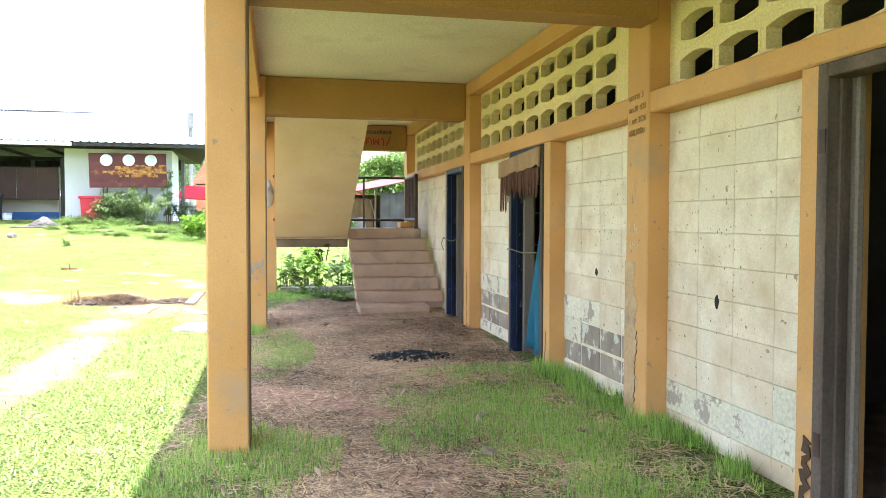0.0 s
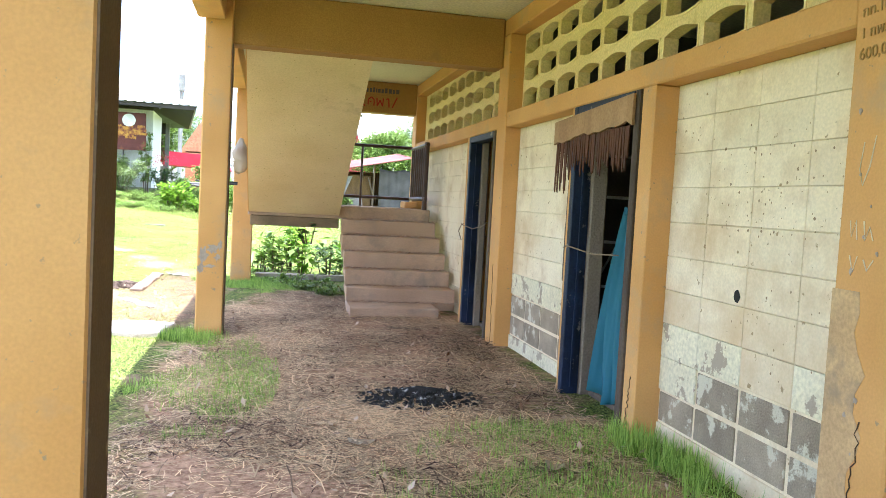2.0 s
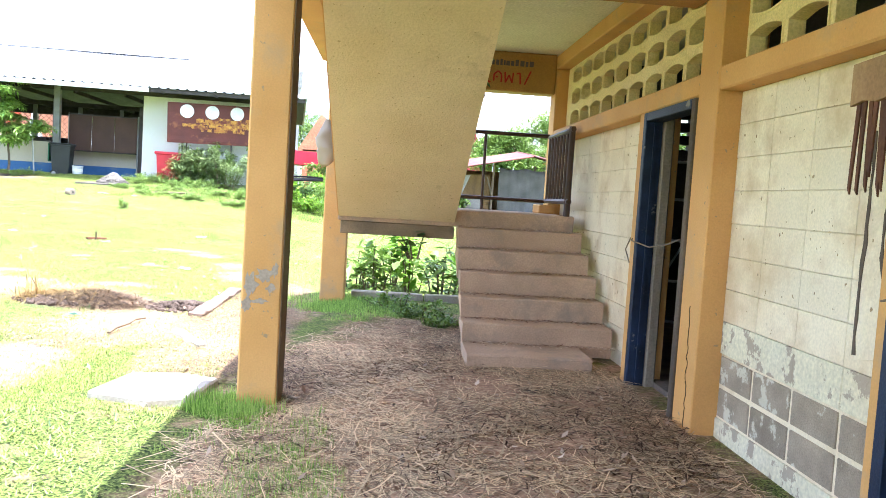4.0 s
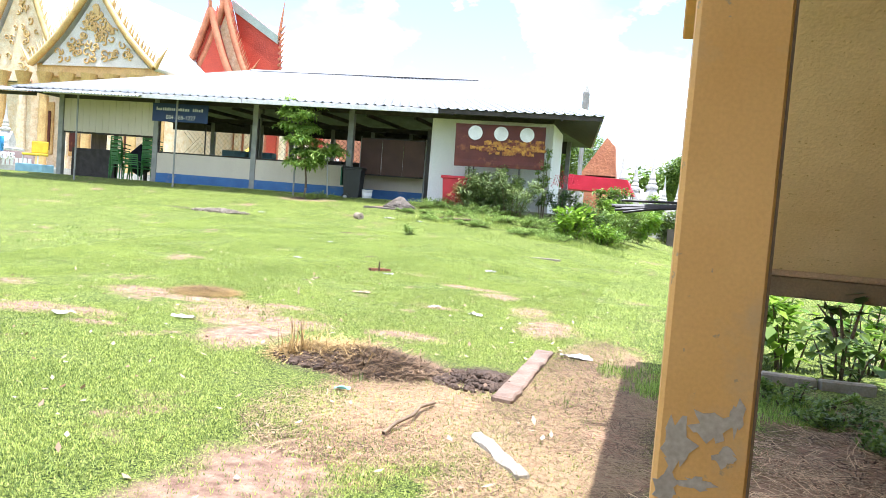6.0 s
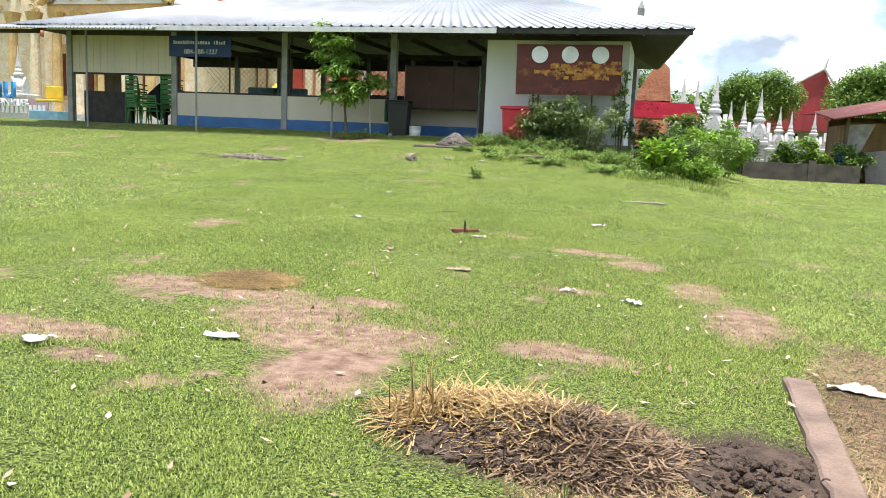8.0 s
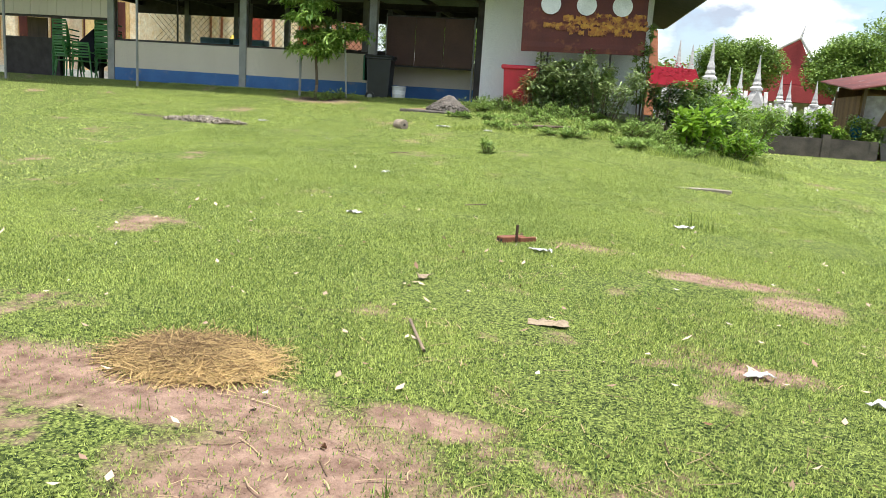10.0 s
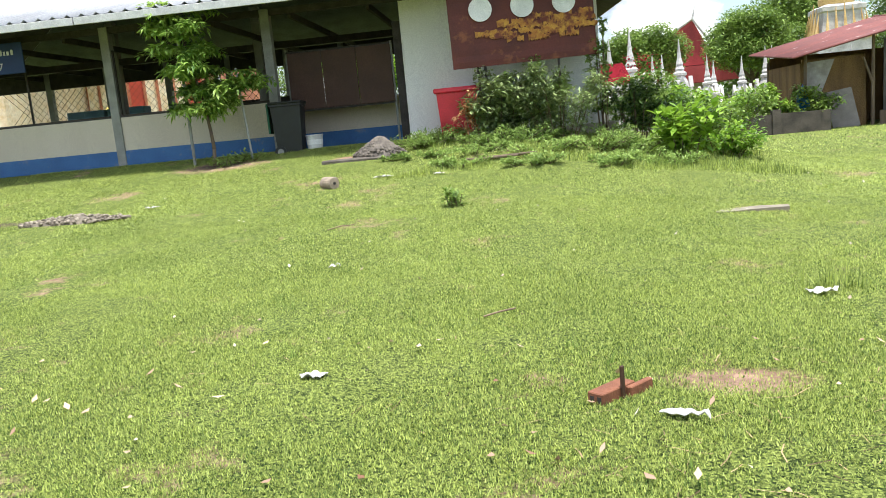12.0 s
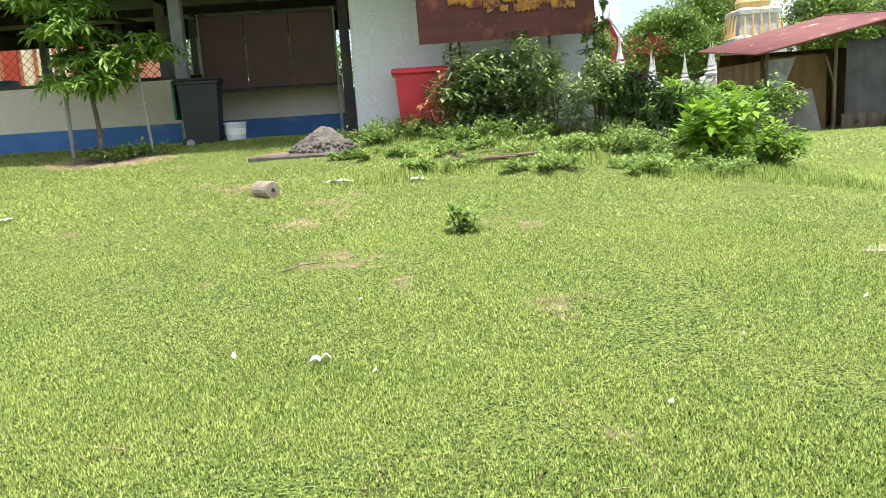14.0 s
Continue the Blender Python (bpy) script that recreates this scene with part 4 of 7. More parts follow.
def wheelie_bin():
    t = thing("wheelie_bin", (-9.64, 30.25, 1.20), "black plastic wheelie bin with a green lid edge", "bin", rz=8)
    t.scale = (1.1, 1.1, 1.1)
    prof = [(0.19, 0.04), (0.205, 0.06), (0.255, 0.86), (0.275, 0.87), (0.275, 0.90)]
    part("body", lathe_sq(prof), BLACKBIN, t)
    part("lid", boxbm(-0.29, 0.29, -0.30, 0.30, 0.902, 0.945, bevel=0.018), BLACKBIN, t)
    part("flap", boxbm(-0.335, -0.30, -0.2, 0.12, 0.42, 0.93, bevel=0.01), mat("dark_green_plastic", (0.02, 0.10, 0.05), rough=0.45, bump=0.05), t, "green plastic flap")
    for y in (-0.20, 0.16):
        w = part("wheel", rodbm((-0.16, y - 0.03, 0.10), (-0.16, y + 0.03, 0.10), 0.10, seg=18), BLACKBIN, t)
        part("hub", rodbm((-0.16, y - 0.036, 0.10), (-0.16, y - 0.031, 0.10), 0.055, seg=14), GREYPOST, w)


wheelie_bin()
t = thing("red_bin", (-6.40, 30.38, 1.14), "tall red plastic bin with a thick rim", "bin", rz=3)
t.scale = (0.93, 0.93, 1.08)
part("body", lathe_sq([(0.31, 0.0), (0.33, 0.02), (0.385, 0.86), (0.385, 0.88)]), REDBIN, t)
bm = boxbm(-0.44, 0.44, -0.44, 0.44, 0.88, 0.965, bevel=0.022)
part("rim", bm, REDBIN, t)
t = thing("paint_bucket", (-9.19, 30.28, 1.215), "grey plastic paint bucket with a printed band", "bucket")
t.scale = (1.0, 1.0, 1.0)
part("body", lathe([(0.13, 0.0), (0.135, 0.01), (0.16, 0.33), (0.17, 0.335), (0.17, 0.36), (0.15, 0.365)], 18), GREYPLASTIC, t)
part("label_band", lathe([(0.150, 0.18), (0.158, 0.27)], 18), WHITEPAINT, t, "white printed band")
part("handle", rodbm((-0.17, 0, 0.34), (0.17, 0, 0.34), 0.004), GREYPOST, t)

# concrete roller on the grass
t = thing("log_section", (-7.96, 26.66, 0.75), "weathered stubby log section lying on the grass", "log", rz=-40)
t.scale = (0.62, 0.62, 0.62)
bm = lathe([(0.0, -0.20), (0.02, -0.205), (0.14, -0.20), (0.155, -0.17), (0.15, 0.0), (0.155, 0.17), (0.14, 0.20), (0.0, 0.205)], 18)
bmesh.ops.rotate(bm, verts=bm.verts[:], cent=(0, 0, 0), matrix=Matrix.Rotation(radians(90), 3, "Y"))
bmesh.ops.translate(bm, vec=(0, 0, 0.145), verts=bm.verts[:])
for v in bm.verts:
    v.co += noise.noise_vector(v.co * 8) * 0.012
part("log_body", bm, mat("weathered_log", (0.36, 0.29, 0.22), (0.24, 0.19, 0.14), scale=9, fine=80, rough=0.9, bump=0.6), t)
# dark disc on the end stands for the shade inside the core
part("core_hole", rodbm((0.196, 0, 0.145), (0.212, 0, 0.145), 0.04, seg=10), DARKTIMBER, t)


def chunk(size, seed, flat=0.7):
    bm = bmesh.new()
    bmesh.ops.create_icosphere(bm, subdivisions=1, radius=size)
    for v in bm.verts:
        v.co *= 1 + 0.45 * noise.noise(v.co / size * 1.3 + Vector((seed, 0, 0)))
        v.co.z *= flat
    return bm


def rubble_pile(name, cx, cy, rx, ry, h, count, size, material, label, seed):
    random.seed(seed)
    t = thing(name, (cx, cy, float(ground_z(cx, cy))), label, "rubble pile")
    core = lathe([(1.0, -0.15), (0.95, 0.02), (0.6, 0.55), (0.25, 0.9), (0.02, 1.0)], 18)
    for v in core.verts:
        v.co.x *= rx; v.co.y *= ry; v.co.z *= h * 0.9
        v.co += noise.noise_vector(v.co * 5) * 0.05
        v.co.z = max(v.co.z, -0.15)
    part("mound", core, material, t)
    shared = []
    for i in range(count):
        a, r = random.uniform(0, 2 * math.pi), math.sqrt(random.random())
        z = h * 0.9 * max(0.0, 1 - r) ** 0.9
        if i < 6:
            ob = part("chunk", chunk(size, seed + i), material, t)
            shared.append(ob.data)
        else:
            ob = new("chunk", shared[i % 6])
            ob.parent = t
        s = random.uniform(0.5, 1.4)
        ob.matrix_basis = Matrix.Translation((rx * r * math.cos(a), ry * r * math.sin(a), z + size * 0.45)) @ Euler((random.uniform(-1, 1), random.uniform(-1, 1), random.uniform(0, 6))).to_matrix().to_4x4() @ Matrix.Scale(s, 4)
    return t


RUBBLE = mat("grey_broken_concrete", (0.20, 0.172, 0.142), (0.10, 0.085, 0.07), scale=9, fine=70, rough=0.95, bump=0.9, rnd=0.25)
rubble_pile("rubble_heap", -7.70, 29.09, 0.46, 0.34, 0.34, 290, 0.032, RUBBLE, "heap of grey broken rubble on a stone slab", 11)
rubble_pile("rubble_strip", -11.45, 25.75, 0.9, 0.22, 0.10, 280, 0.028, mat("pale_broken_rubble", (0.34, 0.29, 0.22), (0.15, 0.125, 0.095), scale=11, fine=70, rough=0.95, bump=0.9, rnd=0.35), "low strip of broken concrete on the grass", 12)
t = thing("stone_slab", (-8.09, 28.83, 1.05), "mossy grey stone slab lying under the rubble", "slab")
bm = boxbm(-0.55, 0.55, -0.2, 0.2, -0.02, 0.06, bevel=0.02)
for v in bm.verts:
    v.co += noise.noise_vector(v.co * 5) * 0.03
part("stone", bm, RUBBLE, t)
t = thing("old_log", (-5.55, 27.75, 0.90), "grey weathered log lying in the weeds", "log", rz=-12)
bm = bmesh.new()
for k in range(5):
    rod(bm, (-0.55 + 0.1 * k, -0.06 + 0.05 * k, 0.05), (0.5 + random.uniform(-0.2, 0.1), -0.12 + 0.05 * k, 0.07 + 0.02 * (k % 2)), 0.025, 0.015, 6)
part("wood", bm, BARK, t)
t = thing("flat_stone", (-2.80, 24.05, float(ground_z(-2.80, 24.05)) - 0.004), "pale flat concrete slab sunk in the grass", "slab", rz=4)
bm = prism([(-0.42, -0.08), (-0.2, -0.15), (0.15, -0.11), (0.40, -0.13), (0.44, 0.03), (0.18, 0.13), (-0.1, 0.09), (-0.38, 0.12)], "z", -0.04, 0.022)
part("stone", bm, mat("dusty_sunken_concrete", (0.30, 0.265, 0.195), (0.19, 0.165, 0.12), scale=6, fine=60, rough=0.95, bump=0.7), t)

# long concrete kerb stone by the shelter
t = thing("kerb_stone", (-1.31, 13.86, 0.0), "long weathered concrete kerb stone lying in the grass", "kerb stone", rz=0)
bm = bmesh.new()
box(bm, -0.078, 0.078, -1.02, 1.02, -0.05, 0.052, bevel=0.014)
bmesh.ops.subdivide_edges(bm, edges=[e for e in bm.edges if abs(e.verts[0].co.y - e.verts[1].co.y) > 1], cuts=14)
for v in bm.verts:
    v.co += noise.noise_vector(v.co * 6) * 0.024
part("stone", bm, mat("reddish_old_concrete", (0.32, 0.225, 0.17), (0.18, 0.125, 0.095), scale=4, fine=70, rough=0.95, bump=0.8, stain=(0.14, 0.11, 0.09), stain_scale=4), t)
t = thing("stone_kerb", (0.7, 14.92, 0.0), "mossy grey stone kerb behind the stairs", "kerb")
for i in range(3):
    bm = boxbm(-0.6 + 0.46 * i, -0.16 + 0.46 * i, -0.06, 0.06, -0.05, 0.10, bevel=0.015)
    for v in bm.verts:
        v.co += noise.noise_vector(v.co * 5) * 0.015
    part("kerb_piece", bm, CONC, t)

t = thing("broken_post", (-1.09, 11.70, 0.0), "pale broken concrete post half sunk in the ground", "post piece", rz=33)
bm = boxbm(-0.042, 0.042, -0.33, 0.33, -0.04, 0.045, bevel=0.018)
bmesh.ops.subdivide_edges(bm, edges=[e for e in bm.edges if abs(e.verts[0].co.y - e.verts[1].co.y) > 0.4], cuts=10)
for v in bm.verts:
    v.co += noise.noise_vector(v.co * 7) * 0.025
part("stone", bm, CONC, t)
t = thing("ground_slab", (-0.86, 10.02, 0.0), "thin pale concrete slab level with the grass", "slab", rz=-12)
bm = prism([(-0.30, -0.28), (0.10, -0.33), (0.31, -0.20), (0.27, 0.30), (-0.02, 0.34), (-0.31, 0.25)], "z", -0.05, 0.05)
bmesh.ops.bevel(bm, geom=bm.edges[:], offset=0.012, segments=1, affect="EDGES", profile=0.5)
part("stone", bm, mat("pale_dusty_slab", (0.50, 0.45, 0.38), (0.34, 0.30, 0.25), scale=5, fine=60, rough=0.95, bump=0.7, stain=(0.2, 0.16, 0.12), stain_scale=7), t)

# brick with an iron pin
t = thing("hollow_brick", (-4.56, 19.10, 0.195), "broken red hollow brick with an iron pin", "brick", rz=48)
t.scale = (0.8, 0.8, 0.8)
bm = boxbm(-0.17, 0.13, -0.055, 0.055, 0.0, 0.075, bevel=0.006)
part("brick_body", bm, BRICK, t)
part("brick_shard", boxbm(0.03, 0.24, -0.10, -0.06, 0.0, 0.07, bevel=0.006), BRICK, t)
for x in (-0.171,):
    for y in (-0.03, 0.02):
        # dark plates on the brick end stand for shade in its cores
        part("core_hole", boxbm(x - 0.001, x + 0.004, y - 0.014, y + 0.014, 0.02, 0.055), DARKTIMBER, t)
part("iron_pin", boxbm(-0.015, 0.012, -0.075, -0.058, -0.02, 0.20, bevel=0.003), BROWN_STEEL, t)

# loose litter
def litter(name, cx, cy, w, h, material, label, seed, rz=0.0):
    random.seed(seed)
    bm = bmesh.new()
    bmesh.ops.create_grid(bm, x_segments=8, y_segments=6, size=0.5, matrix=Matrix.Diagonal((w * 0.75, h * 0.75, 1, 1)))
    for v in bm.verts:
        v.co.x *= 1 + 0.9 * noise.noise((v.co.y * 9 + seed, seed, 0))
        v.co.y *= 1 + 0.9 * noise.noise((v.co.x * 9, seed, 1))
        v.co.z = 0.022 + 0.05 * abs(noise.noise((v.co.x * 18, v.co.y * 18, seed)))
    ob = part(name, bm, material)
    ob.modifiers.new("thickness", "SOLIDIFY").thickness = 0.004
    ob.matrix_world = pose(cx, cy, float(ground_z(cx, cy)), 0, 0, rz)
    return tagged(ob, label, "litter")


for i, (x, y, w, h, rz) in enumerate(((-5.66, 13.7, 0.2, 0.16, 20), (-4.71, 14.26, 0.24, 0.14, 5), (-1.0, 14.85, 0.3, 0.2, -15), (-6.1, 19.44, 0.17, 0.09, 0), (-4.28, 18.84, 0.26, 0.08, -25), (-2.91, 16.73, 0.14, 0.12, 0),
                                      (-7.24, 27.05, 0.26, 0.12, 10), (-2.36, 16.53, 0.22, 0.09, -30), (-10.52, 26.22, 0.2, 0.15, 0), (-6.67, 22.05, 0.12, 0.06, 0), (-6.39, 26.94, 0.18, 0.08, 0), (-3.12, 20.71, 0.22, 0.12, 0))):
    litter("plastic_scrap", x, y, w, h, PAPER, "crumpled dirty white plastic scrap on the grass", i, rz)
for i, (x, y) in enumerate(((1.75, 6.15), (1.35, 5.1), (1.2, 4.3), (1.9, 4.6), (0.8, 6.6))):
    litter("fallen_leaf", x, y, 0.15, 0.10, CARD, "large curled dry leaf in the shade grass", 60 + i, 40 * i)
litter("cardboard_piece", -4.0, 17.04, 0.30, 0.13, CARD, "flat weathered cardboard piece on the grass", 40, 8)
litter("cardboard_piece", -4.9, 17.6, 0.12, 0.08, CARD, "flat weathered cardboard piece on the grass", 41, 60)
litter("blue_wrapper", -2.35, 12.55, 0.14, 0.05, mat("pale_blue_plastic", (0.3, 0.62, 0.66), rough=0.5, bump=0.1), "pale blue plastic wrapper on the grass", 42, 10)


def stick(pts, r, name="dry_stick", label="dry crooked stick lying on the ground"):
    return wire([(x, y, float(ground_z(x, y)) + 0.03 + dz) for x, y, dz in pts], r, TWIG, name, label, "stick")


stick([(-1.75, 11.72, 0), (-1.74, 11.9, 0.015), (-1.70, 12.1, 0.02), (-1.72, 12.3, 0.02), (-1.69, 12.52, 0)], 0.011)
stick([(-4.72, 16.72, 0), (-4.62, 16.5, 0.005), (-4.52, 16.3, 0)], 0.009)
stick([(-5.25, 20.30, 0), (-5.16, 20.36, 0.006), (-5.06, 20.44, 0)], 0.006)
stick([(-7.20, 23.74, 0.0), (-7.09, 23.85, 0.01), (-6.95, 23.93, 0.0)], 0.006)

# ---- doors and their frames ----


def door_frame(name, y0, y1, ztop, material, label, near_material=None):
    d = struct(new(name), label, "door frame")
    part("jamb", boxbm(W - 0.012, W + 0.12, y0, y0 + 0.065, -0.05, ztop, bevel=0.006), near_material or material, d)
    part("jamb", boxbm(W - 0.012, W + 0.12, y1 - 0.065, y1, -0.05, ztop, bevel=0.006), material, d)
    part("head", boxbm(W - 0.012, W + 0.12, y0 + 0.067, y1 - 0.067, ztop - 0.065, ztop, bevel=0.006), material, d)
    part("stop", boxbm(W + 0.05, W + 0.07, y1 - 0.085, y1 - 0.067, 0.03, ztop - 0.07), material, d)
    return d


door1 = door_frame("door_1", 9.965, 10.978, 2.052, BLUE_FRAME, "dark blue chipped wooden door frame, doorway open", DARKWOOD)
door2 = door_frame("door_2", 6.865, 7.897, 2.052, BLUE_FRAME, "dark blue wooden door frame with a broken panel above", DARKWOOD)
door3 = door_frame("door_3", 2.105, 3.137, 2.052, DARKWOOD, "dark weathered wooden door frame, doorway open")
for z in (0.28, 1.65):
    part("hinge", boxbm(W - 0.016, W - 0.011, 3.075, 3.115, z, z + 0.11), BROWN_STEEL, door3)
# thick inner reveals
REVEAL = mat("grimy_brown_plaster", (0.34, 0.275, 0.20), (0.20, 0.155, 0.11), scale=3, fine=60, rough=0.95, bump=0.6, stain=(0.10, 0.075, 0.05), stain_scale=3, stain_amt=(0.50, 0.68), streak=True)
for y, h, d in ((10.90, 2.05, 0.05), (7.82, 2.05, 0.09), (3.06, 2.05, 0.02)):
    struct(part("door_reveal", boxbm(W + 0.122, WR + d, y - 0.02, y + 0.075, -0.05, h, bevel=0.01), REVEAL), "bare plaster reveal behind the door frame", "reveal")


# splintered board and lath fringe over the second doorway
fringe = thing("broken_board", (W - 0.03, 7.6, 1.9), "splintered brown board with hanging lath strips over the doorway", "board")
fringe.matrix_world = Matrix.Identity(4)
pts = [(6.90, 2.03), (8.22, 1.97), (8.22, 1.80)] + [(8.22 - 1.32 * i / 16, 1.81 + 0.0038 * i + random.uniform(-0.015, 0.015)) for i in range(1, 16)] + [(6.90, 1.84)]
part("board", prism(pts, "x", W - 0.036, W - 0.018), mat("faded_brown_board", (0.42, 0.26, 0.13), (0.30, 0.17, 0.08), scale=5, fine=60, rough=0.85, bump=0.4, streak=True), fringe)
LATH = mat("red_brown_lath", (0.15, 0.06, 0.032), (0.07, 0.032, 0.02), scale=12, fine=60, rough=0.85, bump=0.4, streak=True)
for i in range(34):
    y = 6.98 + 0.0365 * i + random.uniform(-0.006, 0.006)
    ln = random.uniform(0.14, 0.26) + (0.22 * max(0, (y - 7.85) / 0.35) if y > 7.85 else 0)
    bm = prism([(y - 0.014, 1.845), (y + 0.014, 1.845), (y + 0.012, 1.84 - ln), (y - 0.004, 1.84 - ln - random.uniform(0.01, 0.05))], "x", W - 0.017, W - 0.009)
    bmesh.ops.rotate(bm, verts=bm.verts[:], cent=(W, y, 1.84), matrix=Matrix.Rotation(random.uniform(-0.05, 0.05), 3, "X"))
    part("lath_strip", bm, LATH, fringe)


def strip_path(pts, width, x, material, name, parent=None, depth=0.004):
    """A thin ragged strip that follows points (y, z) on the wall face x."""
    bm = bmesh.new()
    left, right = [], []
    for i, (y, z) in enumerate(pts):
        a = Vector(pts[max(i - 1, 0)]); b = Vector(pts[min(i + 1, len(pts) - 1)])
        d = (b - a).normalized()
        w = width * random.uniform(0.4, 1.3) / 2
        left.append(bm.verts.new((x, y - d.y * w, z + d.x * w)))
        right.append(bm.verts.new((x, y + d.y * w, z - d.x * w)))
    for i in range(len(pts) - 1):
        bm.faces.new((left[i], left[i + 1], right[i + 1], right[i]))
    r = bmesh.ops.extrude_face_region(bm, geom=bm.faces[:])
    bmesh.ops.translate(bm, vec=(-depth, 0, 0), verts=[v for v in r["geom"] if isinstance(v, bmesh.types.BMVert)])
    bmesh.ops.recalc_face_normals(bm, faces=bm.faces[:])
    return part(name, bm, material, parent)


def wander(p, q, n, amp):
    return [(p[0] + (q[0] - p[0]) * i / n + (random.uniform(-amp, amp) if 0 < i < n else 0), p[1] + (q[1] - p[1]) * i / n) for i in range(n + 1)]


# loose wall board with a long split, between the second doorway and the pilaster
wallboard = thing("loose_wall_board", (WR - 0.012, 8.2, 0.9), "pale hardboard sheet split and curling off the block wall", "board")
wallboard.matrix_world = Matrix.Identity(4)
part("sheet", prism([(7.985, 0.80), (8.30, 0.74), (8.31, 1.72), (8.20, 1.80), (8.10, 1.70), (7.985, 1.78)], "x", WR - 0.014, WR - 0.004), CREAM, wallboard)
arc = [(8.08 + 0.10 * math.sin(math.pi * i / 16) + random.uniform(-0.006, 0.006), 0.92 + 0.72 * i / 16) for i in range(17)]
strip_path(arc, 0.022, WR - 0.0145, DARKWOOD, "split", wallboard)
arc = [(8.02 + 0.015 * math.sin(3 * math.pi * i / 12), 0.92 + 0.66 * i / 12) for i in range(13)]
strip_path(arc, 0.016, WR - 0.0145, DARKWOOD, "split", wallboard)
strip_path(wander((8.30, 0.76), (8.295, 1.72), 12, 0.008), 0.02, WR - 0.0145, DARKWOOD, "edge_batten", wallboard)

# bare plaster where the paint has gone from the pilaster beside the second panel
BARE = mat("bare_brown_plaster", (0.60, 0.40, 0.20), (0.47, 0.30, 0.14), scale=3.5, fine=70, rough=0.95, bump=0.5, stain=(0.30, 0.22, 0.14), stain_scale=5, stain_amt=(0.52, 0.70))
random.seed(23)
ragged = [(5.125, 0.02 + 0.075 * i) for i in range(15)]
edge = [(4.955 + 0.03 * math.sin(i * 1.7) + random.uniform(-0.022, 0.022) + 0.05 * max(0, i - 9) / 5, 0.02 + 0.075 * i) for i in range(15)]
worn_face = struct(part("worn_face", prism(ragged + edge[::-1], "x", W - 0.0022, W + 0.004), BARE), "bare brown plaster patch on the pilaster", "patch")
struct(part("worn_return", boxbm(W - 0.001, WR, 5.118, 5.1225, -0.05, 1.02), BARE), "bare brown plaster patch on the pilaster", "patch")
random.seed(24)
for k in range(9):
    y, z, r = random.uniform(4.85, 5.1), random.uniform(0.2, 1.75), random.uniform(0.004, 0.011)
    pts = [(y + r * math.cos(a) * random.uniform(0.5, 1.3), z + r * 1.4 * math.sin(a) * random.uniform(0.5, 1.3)) for a in [i * math.pi / 4 for i in range(8)]]
    struct(part("paint_chip", prism(pts, "x", W - 0.0035, W - 0.0005), SCRAPE), "grey chip in the ochre paint", "chip")
CHALK = mat("white_scratched_chalk", (0.80, 0.68, 0.46), rough=0.95, bump=0.0)
for stroke in ([(5.02, 1.62), (5.035, 1.52), (5.015, 1.46), (4.985, 1.53), (4.965, 1.64)], [(5.06, 1.33), (5.05, 1.27), (5.03, 1.33), (5.02, 1.26)], [(4.99, 1.33), (4.98, 1.26), (4.96, 1.31), (4.94, 1.26)], [(5.05, 1.20), (5.03, 1.14), (5.01, 1.20)], [(4.98, 1.19), (4.96, 1.15), (4.93, 1.19)]):
    struct(strip_path(stroke, 0.005, W - 0.0008, CHALK, "chalk_scratch", depth=0.002), "white line scratched in the paint", "scratch")
# splashed mud spots on the panels
MUD = mat("brown_mud_splash", (0.36, 0.26, 0.15), (0.25, 0.175, 0.105), scale=9, rough=0.95, bump=0.3)
mud = bmesh.new()
for cy, cz, ry, rz_, n in ((4.15, 1.25, 0.35, 0.22, 46), (5.55, 1.35, 0.35, 0.30, 70), (6.1, 1.5, 0.4, 0.25, 40), (5.6, 0.85, 0.4, 0.3, 26), (4.3, 0.85, 0.4, 0.3, 30), (8.9, 1.3, 0.5, 0.4, 26)):
    for _ in range(n):
        y, z, r = random.gauss(cy, ry * 0.6), random.gauss(cz, rz_ * 0.6), random.uniform(0.0018, 0.005) * random.choice((1, 1, 1, 1.8))
        if not (3.30 < y < 4.77 or 5.15 < y < 6.67 or 8.35 < y < 9.63) or not 0.15 < z < 1.95:
            continue
        vs = [mud.verts.new((WR - 0.0022, y + r * math.cos(a) * random.uniform(0.6, 1.3), z + r * 1.2 * math.sin(a) * random.uniform(0.6, 1.3))) for a in [-i * math.pi / 3 for i in range(6)]]
        mud.faces.new(vs)
tagged(part("mud_splash", mud, MUD), "small brown mud spots splashed on the block wall", "stain", kind="stuff")
random.seed(25)
# cracks in the painted posts
CRACK = mat("dark_crack", (0.10, 0.06, 0.03), rough=1.0, bump=0.0)
for p, q, x in (((4.98, -0.05), (4.93, 0.60), W - 0.001), ((9.76, 0.0), (9.80, 0.75), W - 0.001), ((6.80, 0.0), (6.76, 0.35), W - 0.001)):
    struct(strip_path(wander(p, q, 26, 0.016), 0.0035, x, CRACK, "crack"), "dark jagged crack in the painted plaster", "crack")
struct(strip_path(wander((3.20, -0.1), (3.17, 0.34), 18, 0.02), 0.05, W - 0.001, CRACK, "broken_edge", depth=0.006), "ragged broken plaster edge at the foot of the post", "crack")
# knocked holes in the blocks: plates with the hole's shade as their colour
HOLE = mat("shadowed_hole", (0.03, 0.028, 0.024), rough=1.0, bump=0.3)
